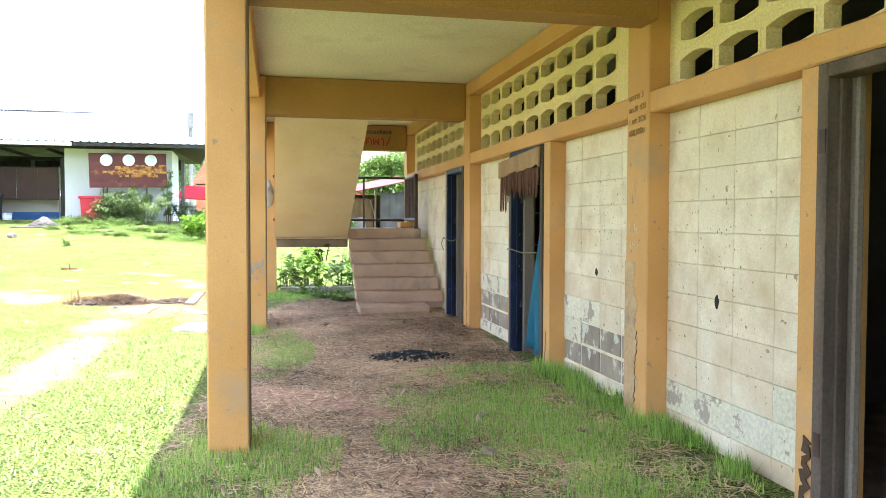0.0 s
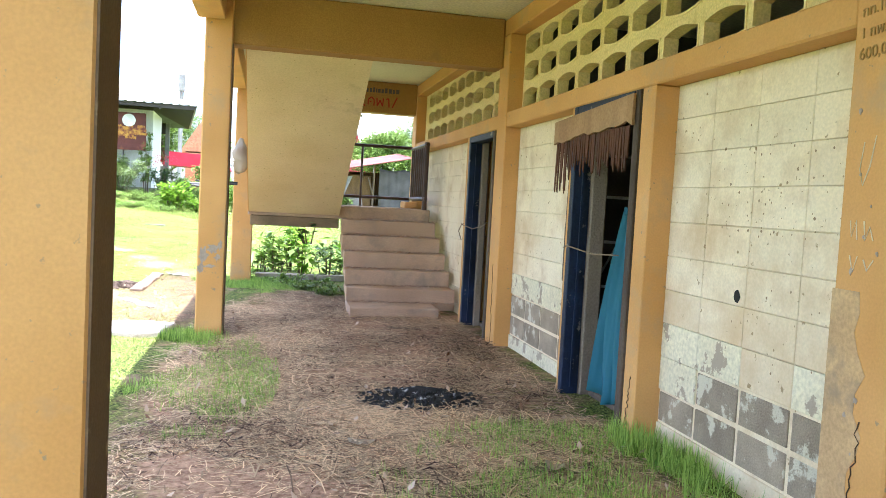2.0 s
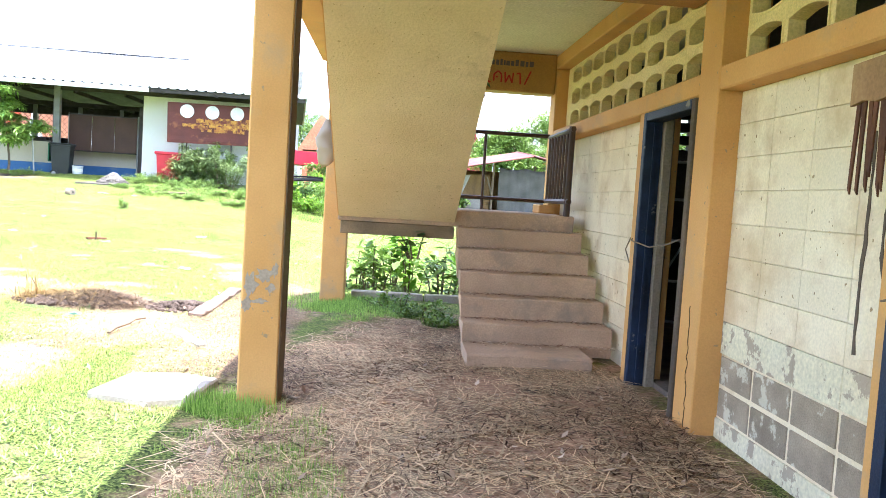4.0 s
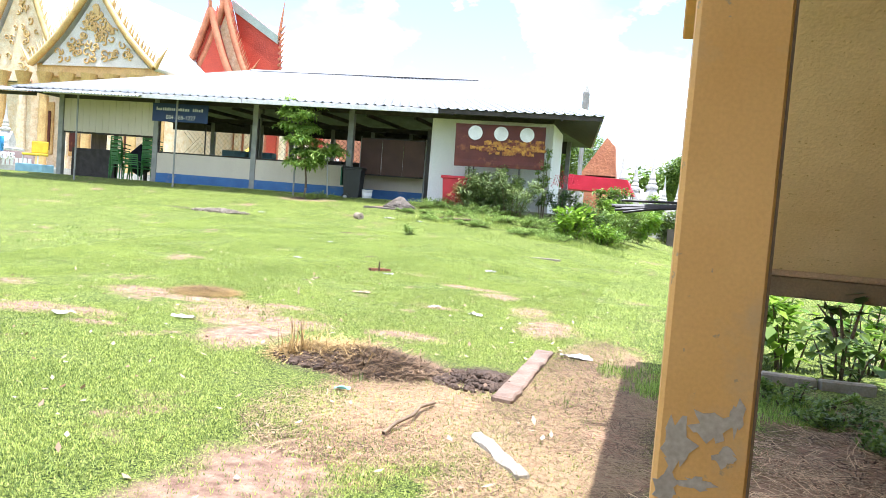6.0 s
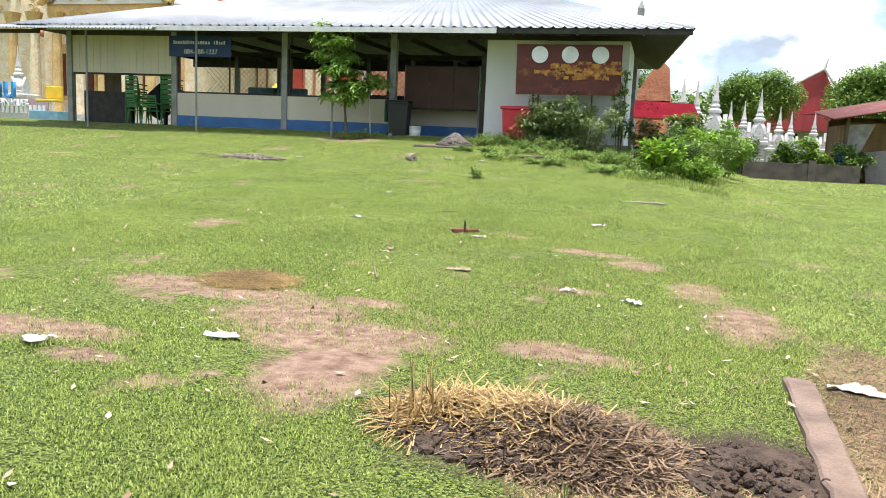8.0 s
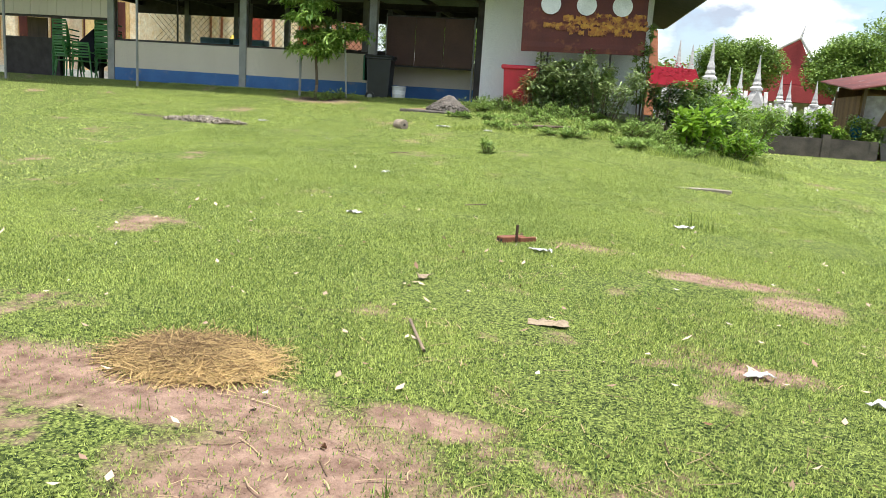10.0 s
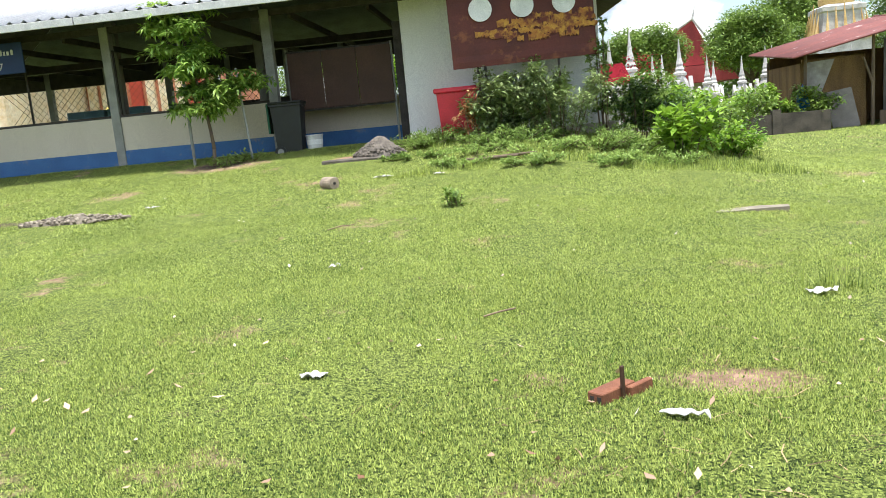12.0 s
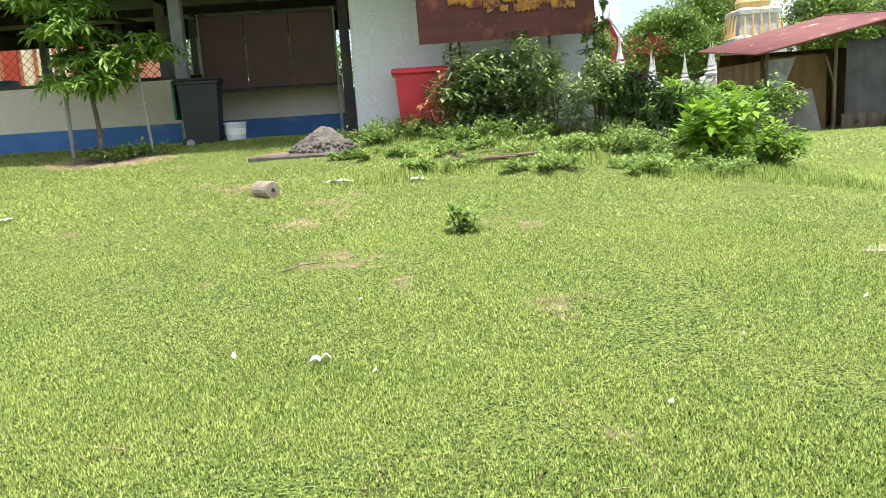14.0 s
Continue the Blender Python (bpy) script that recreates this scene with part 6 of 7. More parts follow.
def blades(name, x, y, h, w, material, rng, label, lean=0.6, z=None):
    n = len(x)
    z = (ground_z(x, y) if z is None else z) - 0.012 + (0.022 * rng.random(n) if lean >= 1 else 0.0 * x)
    az = rng.uniform(0, 2 * np.pi, n)
    ln = np.abs(rng.normal(0, lean, n)) if lean < 1 else np.clip(rng.normal(lean, 0.22, n), 0.2, 1.5)
    H = h * rng.uniform(0.5, 1.35, n)
    base = np.stack([x, y, z], -1)
    side = np.stack([np.cos(az + 1.57), np.sin(az + 1.57), np.zeros(n)], -1) * (w * rng.uniform(0.6, 1.3, n))[:, None] / 2
    tip = base + np.stack([np.cos(az) * np.sin(ln) * H, np.sin(az) * np.sin(ln) * H, np.cos(ln) * H + 0.012], -1)
    V = np.stack([base - side, base + side, tip], 1).reshape(-1, 3)
    F = np.arange(3 * n).reshape(n, 3)
    ob = raw_mesh(name, V, F, material, tris=True)
    return tagged(ob, label, "grass", kind="stuff")


rng = np.random.default_rng(77)


def scatter(n, x0, x1, y0, y1):
    return rng.uniform(x0, x1, n), rng.uniform(y0, y1, n)


def lawn(n, x0, x1, y0, y1, h, w, name):
    x, y = scatter(n, x0, x1, y0, y1)
    edge = rng.normal(0, 0.34, n)
    bare = np.minimum(spot_d(x, y, SOIL_SPOTS), np.minimum(spot_d(x, y, MULCH_SPOTS), spot_d(x, y, DARK_SPOTS)))
    keep = (bare + edge > 1.0) | (rng.random(n) < 0.14)
    keep &= (x < -0.45) | (y > 15.2) | (spot_d(x, y, MULCH_SPOTS) > 9)
    keep &= rng.random(n) < np.clip(1.75 - 2.4 * patchy(x, y), 0.3, 1)
    keep &= rng.random(n) < np.clip(0.86 + 1.0 * clumps(x, y), 0.25, 1)
    worn = np.interp(y, (11.0, 13.0, 15.5, 17.5, 19.5), (0.75, 0.5, 0.55, 0.85, 1.0))
    keep &= rng.random(n) < worn
    blades(name, x[keep], y[keep], h, w, GRASS, rng, "short sunlit green lawn grass", 1.28)


lawn(1000000, -7.5, -0.6, 9.5, 15.0, 0.0125, 0.0062, "lawn_grass")
lawn(1700000, -9.5, -1.2, 15.0, 22.0, 0.0115, 0.0058, "lawn_grass")
lawn(420000, -11.0, -1.2, 22.0, 25.0, 0.0125, 0.0068, "lawn_grass")
lawn(40000, -9.5, -7.5, 9.5, 15.0, 0.03, 0.012, "lawn_grass")
lawn(30000, -1.2, -0.6, 15.0, 19.0, 0.024, 0.008, "lawn_grass")
lawn(300000, -15.0, 1.5, 25.0, 30.7, 0.022, 0.009, "lawn_grass")
lawn(150000, -5.0, -0.6, 1.0, 9.5, 0.036, 0.010, "lawn_grass")
lawn(160000, -22.0, -9.5, 12.0, 29.5, 0.025, 0.014, "lawn_grass")
lawn(30000, -0.6, 2.5, 15.2, 19.0, 0.03, 0.009, "lawn_grass")
lawn(260000, -1.2, 5.0, 19.0, 32.0, 0.022, 0.009, "lawn_grass")
lawn(30000, -2.0, 10.0, 32.0, 44.0, 0.05, 0.03, "lawn_grass")


def tufts(n, cx, cy, rx, ry, h, w, name, label):
    a, r = rng.uniform(0, 2 * np.pi, n), np.sqrt(rng.random(n))
    x, y = cx + rx * r * np.cos(a), cy + ry * r * np.sin(a)
    keep = (rng.random(n) < np.clip(1.0 - r ** 2 + 1.8 * patchy(x * 1.5, y * 1.5), 0, 1)) & (x < np.where((y > 5.14) & (y < 6.68) | (y > 3.3) & (y < 4.78), WR - 0.01, W - 0.02))
    blades(name, x[keep], y[keep], h, w, TALLGRASS, rng, label, 0.85)


tufts(60000, 1.75, 4.9, 1.15, 2.1, 0.065, 0.0055, "shade_grass", "tufty green grass in the shade of the shelter")
tufts(24000, -0.1, 8.2, 0.5, 1.6, 0.055, 0.005, "shade_grass", "tufty green grass between the columns")
tufts(16000, -0.2, 4.6, 0.6, 0.9, 0.06, 0.007, "shade_grass", "tufty green grass round the column")
tufts(6000, -0.2, 9.8, 0.45, 0.35, 0.09, 0.007, "shade_grass", "tufty green grass round the column foot")
tufts(16000, 0.3, 13.9, 0.75, 0.9, 0.06, 0.007, "shade_grass", "tufty green grass by the stairs")
tufts(9000, -0.2, 14.4, 0.6, 0.8, 0.06, 0.007, "shade_grass", "tufty green grass round the far column")
tufts(9000, 2.38, 5.6, 0.22, 1.3, 0.12, 0.008, "wall_weeds", "taller weeds along the foot of the wall")
tufts(5000, 2.42, 4.0, 0.18, 0.8, 0.09, 0.008, "wall_weeds", "taller weeds along the foot of the wall")


def straw(n, cx, cy, rx, ry, length, w, material, name, label, lift=0.012, pile=0.0, drift=0.0):
    a, r = rng.uniform(0, 2 * np.pi, n), np.sqrt(rng.random(n))
    x, y = cx + rx * r * np.cos(a), cy + ry * r * np.sin(a)
    ok = x < W - 0.05
    if drift:
        ok &= rng.random(n) < np.clip(0.55 + drift * patchy(x * 1.7 + 5, y * 1.7), 0.05, 1)
    x, y, r = x[ok], y[ok], r[ok]
    n = len(x)
    az = rng.uniform(0, 2 * np.pi, n)
    L = length * rng.uniform(0.3, 1.5, n)
    bend = rng.normal(0, 0.25, n)
    ww = w * rng.uniform(0.6, 1.4, n) / 2
    z = ground_z(x, y) + rng.uniform(0.004, lift, n) + pile * np.maximum(0, 1 - r ** 1.5) * rng.uniform(0.6, 1, n)
    tilt = rng.normal(0, 0.10 + pile * 1.2, n)
    V = []
    c = np.stack([x, y, z], -1)
    d1 = np.stack([np.cos(az), np.sin(az), tilt], -1)
    d2 = np.stack([np.cos(az + bend), np.sin(az + bend), -tilt * 0.3], -1)
    s = np.stack([-np.sin(az), np.cos(az), np.zeros(n)], -1) * ww[:, None]
    up = np.array([0, 0, 1.0]) * ww[:, None] * 1.2
    p0, p1, p2 = c - d1 * (L / 2)[:, None], c + up, c + d2 * (L / 2)[:, None]
    p0[:, 2] = np.maximum(p0[:, 2], ground_z(p0[:, 0], p0[:, 1]) + 0.002)
    p2[:, 2] = np.maximum(p2[:, 2], ground_z(p2[:, 0], p2[:, 1]) + 0.002)
    V = np.stack([p0 - s, p0 + s, p1 + s, p1 - s, p2 + s, p2 - s], 1).reshape(-1, 3)
    i0 = np.arange(n) * 6
    F = np.concatenate([np.stack([i0, i0 + 1, i0 + 2, i0 + 3], -1), np.stack([i0 + 3, i0 + 2, i0 + 4, i0 + 5], -1)])
    ob = raw_mesh(name, V, F, material)
    return tagged(ob, label, "straw", kind="stuff")


CHAFF = leaf_mat("brown_chaff", (0.045, 0.02, 0.011), (0.60, 0.37, 0.21), 0.85, 0.05)
straw(6500, 1.1, 9.6, 1.6, 3.9, 0.28, 0.0062, STRAW_PALE, "straw_litter", "long pale straw stalks on the bare earth floor", lift=0.03, drift=1.1)
straw(56000, 1.15, 9.4, 1.6, 4.0, 0.13, 0.0050, STRAW_PALE, "straw_litter", "dry straw strewn over the bare earth floor", lift=0.02, drift=0.6)
straw(14000, 0.35, 7.0, 0.85, 3.4, 0.11, 0.0048, STRAW_PALE, "straw_litter", "dry straw strewn between the columns", lift=0.02, drift=0.9)
straw(9000, 1.3, 4.8, 1.2, 2.6, 0.12, 0.005, STRAW_PALE, "straw_litter", "dry straw among the shade grass")
straw(26000, 1.15, 9.6, 1.55, 4.2, 0.075, 0.009, CHAFF, "chaff", "brown chaff and crumbs trodden into the earth floor", lift=0.02, drift=0.8)
straw(12000, 0.5, 4.6, 1.1, 3.4, 0.06, 0.007, CHAFF, "chaff", "brown chaff trodden into the earth floor", lift=0.016, drift=0.8)
straw(11000, 0.5, 4.6, 1.15, 3.4, 0.14, 0.005, STRAW_PALE, "straw_litter", "dry straw strewn over the bare earth floor")
straw(15000, -0.85, 12.9, 0.55, 3.0, 0.13, 0.0036, STRAW, "straw_litter", "dry straw strewn in the sun beside the kerb stone")
straw(6000, -1.9, 12.4, 0.9, 1.2, 0.13, 0.0036, STRAW, "straw_litter", "dry straw strewn on the lawn edge")
straw(1200, -3.0, 16.5, 2.5, 3.0, 0.12, 0.004, STRAW, "straw_litter", "thin dry straw strewn on the lawn")
straw(420, -4.5, 21.5, 3.0, 3.0, 0.12, 0.004, STRAW, "straw_litter", "thin dry straw strewn on the lawn")
straw(2600, -5.5, 15.85, 0.42, 0.30, 0.22, 0.0036, STRAW_GOLD, "straw_heap", "flat patch of golden straw on the lawn", pile=0.035)
straw(1500, -2.80, 13.55, 0.52, 0.30, 0.28, 0.0055, STRAW_GOLD, "straw_heap", "heap of golden straw on dark dung", pile=0.13)
straw(420, -3.02, 13.45, 0.30, 0.26, 0.30, 0.006, STRAW_GOLD, "straw_heap", "loose golden straw spilling off the heap", pile=0.13)
straw(4200, -2.45, 13.40, 0.55, 0.42, 0.20, 0.006, leaf_mat("rotten_straw", (0.045, 0.028, 0.018), (0.36, 0.24, 0.14), 0.8, 0.05), "rotten_straw", "dark rotten straw on the heap", pile=0.14)
straw(800, -2.55, 13.42, 0.5, 0.36, 0.24, 0.006, STRAW_GOLD, "straw_heap", "golden straw stalks lying over the rotten part", pile=0.17)
# upright stubble on the heap's edge
x, y = rng.normal(-3.08, 0.09, 60), rng.normal(13.36, 0.08, 60)
blades("straw_stubble", x, y, 0.26, 0.013, STRAW_GOLD, rng, "upright golden straw stalks on the heap", 0.5, z=0.04)
# dung mounds
DUNG = mat("dark_dung", (0.135, 0.092, 0.066), (0.06, 0.041, 0.03), scale=12, fine=70, rough=0.95, bump=1.0, dist=0.02)
rubble_pile("dung_heap", -2.60, 13.42, 0.66, 0.44, 0.10, 240, 0.032, DUNG, "dark dung heap under loose straw", 31)
rubble_pile("earth_heap", -1.60, 13.38, 0.34, 0.36, 0.05, 220, 0.022, DUNG, "low heap of dark crumbly earth", 32)
rubble_pile("ash_heap", 1.3, 7.55, 0.44, 0.29, 0.04, 280, 0.019, ASH, "black charcoal and ash of a burnt fire", 33)


def fallen_leaves(n, x0, x1, y0, y1, zfun, size, name, label):
    x, y = scatter(n, x0, x1, y0, y1)
    c = np.stack([x, y, zfun(x, y) + rng.uniform(0.004, 0.02, n)], -1)
    ob = leaf_cloud(name, c, 0.1, size, size * 0.5, DRYLEAF, None, rng, 0.05)
    return tagged(ob, label, "leaf litter", kind="stuff")


for (y, z), (y2, z2) in zip(STEPS[:-1], STEPS[1:]):
    k = 260
    x = rng.uniform(SX0 + 0.03, SX1, k)
    yy = y2 - np.abs(rng.normal(0, 0.06, k)) - 0.01
    c = np.stack([x, np.maximum(yy, y + 0.01), np.full(k, z) + rng.uniform(0.003, 0.012, k)], -1)
    ob = leaf_cloud("step_litter", c, 0.04, 0.042, 0.022, DRYLEAF, None, rng, 0.02, 0.14)
    tagged(ob, "small dry leaves swept along a concrete step", "leaf litter", kind="stuff")
fallen_leaves(700, -0.4, 2.35, 1.5, 11.3, lambda x, y: ground_z(x, y) + 0.01, 0.06, "fallen_leaves", "dry brown leaves scattered under the shelter")
fallen_leaves(420, -8.5, -0.6, 10.0, 20.0, lambda x, y: ground_z(x, y) + 0.025, 0.06, "fallen_leaves", "dry brown leaves scattered on the lawn")

# rank grass on the bank below the signboard
x, y = scatter(60000, -7.2, -1.2, 27.0, 30.2)
keep = rng.random(60000) < np.clip(0.5 + 2.2 * patchy(x * 0.8, y * 0.8), 0, 1)
blades("bank_grass", x[keep], y[keep], 0.085, 0.012, GRASS, rng, "rank green grass on the bank", 0.95)
# pale scraps and leaves over the lawn
n = 150
x, y = scatter(n, -12.0, -0.8, 10.5, 27.0)
c = np.stack([x, y, ground_z(x, y) + rng.uniform(0.02, 0.04, n)], -1)
ob = leaf_cloud("pale_scraps", c, 0.05, 0.042, 0.026, leaf_mat("pale_scrap", (0.30, 0.22, 0.14), (0.70, 0.64, 0.54), 0.7, 0.1, 0.3), None, rng, 0.02)
tagged(ob, "small pale scraps and leaves scattered on the lawn", "litter", kind="stuff")
n = 160
x, y = scatter(n, -12.0, -0.8, 10.5, 26.0)
blades("dark_tufts", np.repeat(x, 14) + rng.normal(0, 0.03, n * 14), np.repeat(y, 14) + rng.normal(0, 0.03, n * 14), 0.07, 0.008, LEAF_MID, rng, "small dark weed tufts in the lawn", 0.7)
x, y = rng.normal(-3.0, 0.09, 170), rng.normal(20.9, 0.07, 170)
blades("weed_tuft", x, y, 0.16, 0.008, GRASS, rng, "taller grass tuft in the lawn", 0.5)

# ---- green plastic chairs in the pavilion ----


def plastic_chair(at, rz=0.0, label="green plastic armchair stacked in the pavilion"):
    t = thing("plastic_chair", at, label, "chair", "green chairs in the pavilion", rz)
    part("seat", boxbm(-0.22, 0.22, -0.22, 0.22, 0.40, 0.43, bevel=0.01), GREENCHAIR, t)
    for sx in (-1, 1):
        for sy in (-1, 1):
            part("leg", rodbm((sx * 0.2, sy * 0.2, 0.41), (sx * 0.25, sy * 0.25, 0.0), 0.022, 0.018, 6), GREENCHAIR, t)
        part("back_post", rodbm((sx * 0.21, 0.21, 0.42), (sx * 0.19, 0.30, 0.84), 0.02, 0.018, 6), GREENCHAIR, t)
        part("armrest", rodbm((sx * 0.23, 0.25, 0.64), (sx * 0.24, -0.18, 0.62), 0.018, None, 6), GREENCHAIR, t)
    for k in range(5):
        z = 0.50 + 0.07 * k
        part("back_slat", boxbm(-0.19, 0.19, 0.235 + 0.014 * k, 0.25 + 0.014 * k, z, z + 0.04, bevel=0.005), GREENCHAIR, t)
    part("back_top", boxbm(-0.20, 0.20, 0.29, 0.315, 0.83, 0.88, bevel=0.01), GREENCHAIR, t)
    return t


first = plastic_chair((0, 0, 0))
first.matrix_world = in_pav(-10.35, 0.1, PB, 200)
for k in range(5):
    copy_thing(first, in_pav(-11.05, 0.35, PB + 0.14 * k, 185))
for k in range(6):
    copy_thing(first, in_pav(-9.9, 0.5, PB + 0.15 * k, 175))
for k in range(2):
    copy_thing(first, in_pav(-10.75, 0.05, PB + 0.14 * k, 160))
t = thing("cloth_bundle", (0, 0, 0), "dark cloth bundle piled on the stacked chairs", "bundle")
t.matrix_world = in_pav(-10.5, 0.7, PB)
bm = chunk(0.38, 3.3, 1.6)
bmesh.ops.translate(bm, vec=(0, 0, 0.62), verts=bm.verts[:])
part("cloth", bm, mat("black_cloth", (0.02, 0.02, 0.03), rough=0.9, bump=0.3), t, smooth=True)
LIGHTBLUE = mat("light_blue_board", (0.20, 0.36, 0.44), (0.13, 0.25, 0.32), scale=3, rough=0.6, bump=0.1)
for k, x in enumerate((-9.0, -7.9)):
    t = thing("blue_cabinet", (0, 0, 0), "low pale blue cabinet standing in the hall", "cabinet", "pale blue cabinets")
    t.matrix_world = in_pav(x, 4.6, PB)
    part("body", boxbm(-0.5, 0.5, -0.2, 0.2, 0.0, 1.45, bevel=0.01), LIGHTBLUE, t)
    part("door", boxbm(-0.48, -0.01, -0.222, -0.202, 0.05, 1.40, bevel=0.006), LIGHTBLUE, t)
    part("door", boxbm(0.01, 0.48, -0.222, -0.202, 0.05, 1.40, bevel=0.006), LIGHTBLUE, t)
for k, x in enumerate((-4.9, -3.6)):
    t = thing("dark_table", (0, 0, 0), "dark folding table stacked in the hall", "table", "dark tables")
    t.matrix_world = in_pav(x, 4.0, PB)
    part("tabletop", boxbm(-0.6, 0.6, -0.3, 0.3, 1.0, 1.28, bevel=0.01), DARKTIMBER, t)
    for sx in (-0.5, 0.5):
        part("leg", boxbm(sx - 0.03, sx + 0.03, -0.25, 0.25, 0, 1.0), DARKTIMBER, t)
tx = lettering("084-588-1227", 0.19, PV @ Matrix.Translation((-8.75, -0.626, PB + 2.06)) @ pose(0, 0, 0, 90), GREYPLASTIC, "sign_number", "white telephone number on the navy sign")

# ---- temple buildings beyond ----
GOLD = mat("gold_paint", (0.68, 0.48, 0.20), (0.52, 0.32, 0.12), scale=1.5, fine=12, rough=0.5, bump=0.3, metal=0.2, spec=0.5)
PALEGOLD = mat("cream_and_gold_stucco", (0.80, 0.70, 0.52), (0.68, 0.50, 0.28), scale=2.5, fine=9, rough=0.6, bump=0.5, dist=0.05)
ROOFWHITE = mat("white_roof_tile", (0.70, 0.69, 0.66), (0.56, 0.54, 0.50), scale=1.0, fine=14, rough=0.6, bump=0.4, dist=0.05)
ROOFRED = mat("red_roof_tile", (0.52, 0.08, 0.045), (0.40, 0.06, 0.035), scale=0.8, fine=10, rough=0.5, bump=0.5, dist=0.05)
ROOFGREEN = mat("grey_green_roof_border", (0.32, 0.38, 0.34), (0.25, 0.30, 0.27), scale=1.0, fine=10, rough=0.5, bump=0.3)
PINKSTONE = mat("salmon_stucco", (0.58, 0.24, 0.13), (0.42, 0.15, 0.08), scale=1.3, fine=7, rough=0.7, bump=0.6, dist=0.06)
WHITESTONE = mat("white_stupa_plaster", (0.62, 0.60, 0.56), (0.38, 0.36, 0.33), scale=2.0, fine=12, rough=0.8, bump=0.4, stain=(0.25, 0.23, 0.2), stain_scale=2)


def gable_curve(half, h, n=10, sag=0.16):
    """The concave edge of a temple gable, from the eave to the peak, on the right."""
    return [(half * (1 - i / n), h * (i / n) ** 1.0 - sag * h * math.sin(math.pi * i / n) * 0.55) for i in range(n + 1)]


def temple_gable(t, x, y, z, half, h, depth, roof, field, board, fins=True):
    right = gable_curve(half, h)
    edge = right + [(-a, b) for a, b in reversed(right[:-1])]
    bm = prism([(x + a * 0.86, z + b * 0.88 - 0.0) for a, b in edge], "y", y, y + 0.25)
    part("pediment", bm, field, t)
    for s in (1, -1):
        V, F = [], []
        for a, b in right:
            V += [(x + s * a, y - 0.1, z + b), (x + s * a, y + depth, z + b)]
        n = len(right)
        for i in range(n - 1):
            F.append((2 * i, 2 * i + 1, 2 * i + 3, 2 * i + 2))
        ob = raw_mesh("roof_slope", np.array(V), np.array(F), roof, t)
        ob.modifiers.new("thickness", "SOLIDIFY").thickness = 0.25
        wire([(x + s * a, y - 0.3, z + b) for a, b in right], 0.24, board, "bargeboard", "", "").parent = t
        if fins:
            for (a, b) in right[:-1]:
                for k in range(2):
                    u = k * 0.5
                    aa, bb = a * (1 - u / 10) - 0.0, b + h * 0.05 * k
                    part("flame_fin", rodbm((x + s * aa, y - 0.3, z + bb + 0.1), (x + s * (aa + 0.28), y - 0.3, z + bb + 0.75), 0.12, 0.01, 5), board, t)
            part("eave_finial", rodbm((x + s * half, y - 0.3, z), (x + s * (half + 0.9), y - 0.3, z + 1.3), 0.2, 0.02, 6), board, t)
    part("finial", rodbm((x, y - 0.3, z + h - 0.1), (x, y - 0.8, z + h + 2.0), 0.16, 0.02, 6), board, t)


def scrolls(t, x, y, z, half, h, n, material, seed):
    """Raised gilded scrollwork on a pediment."""
    random.seed(seed)
    for _ in range(n):
        v = random.random()
        u = random.uniform(-1, 1) * half * 0.74 * (1 - v) ** 1.1
        c = Vector((x + u, y - 0.05, z + 0.35 + v * h * 0.62))
        r = random.uniform(0.16, 0.34)
        a0, s = random.uniform(0, 6.3), random.choice((-1, 1))
        pts = [c + Vector((math.cos(a0 + s * i * 0.62), 0, math.sin(a0 + s * i * 0.62))) * r * (1 - i / 11) for i in range(9)]
        wire([tuple(p) for p in pts], 0.055, material, "gilded_scroll", "", "").parent = t


hall = thing("temple_hall", (-37.6, 52, 1.2), "ornate cream and gold temple hall with flame-edged gables", "temple")
hall.matrix_world = Matrix.Identity(4)
part("hall_wall", boxbm(-43.5, -32.0, 53.0, 75, 0.9, 8.2), PALEGOLD, hall)
part("frieze", boxbm(-42.4, -32.9, 52.2, 53.0, 7.9, 8.7), GOLD, hall)
temple_gable(hall, -37.6, 52.0, 8.6, 4.9, 5.6, 22, ROOFWHITE, ROOFWHITE, GOLD)
scrolls(hall, -37.6, 51.98, 8.6, 4.9, 5.6, 110, GOLD, 3)
temple_gable(hall, -37.6, 54.5, 7.0, 7.2, 3.4, 19, ROOFWHITE, PALEGOLD, PINKSTONE)
temple_gable(hall, -47.5, 56.0, 8.0, 4.6, 9.5, 18, ROOFWHITE, PALEGOLD, GOLD)
scrolls(hall, -47.5, 55.98, 8.0, 4.6, 9.5, 40, GOLD, 4)
part("side_wall", boxbm(-52, -43.6, 57.0, 75, 0.9, 8.0), PALEGOLD, hall)
for i in range(8):
    x = -46.2 + 1.75 * i
    part("temple_column", rodbm((x, 51.4, 1.0), (x, 51.4, 8.0), 0.34, 0.28, 10), GOLD if i % 2 else PALEGOLD, hall)
    part("column_capital", rodbm((x, 51.4, 7.1), (x, 51.4, 8.0), 0.30, 0.55, 8), GOLD, hall)
part("terrace", boxbm(-50, -31, 50.2, 53, 0.6, 1.7), WHITESTONE, hall)
for i in range(5):
    x = -41.9 + 2.2 * i
    part("window_case", boxbm(x - 0.45, x + 0.45, 52.85, 53.02, 2.6, 6.2, bevel=0.04), GOLD, hall)
    part("window_shutter", boxbm(x - 0.28, x + 0.28, 52.80, 52.86, 2.9, 5.6), RUSTRED, hall)

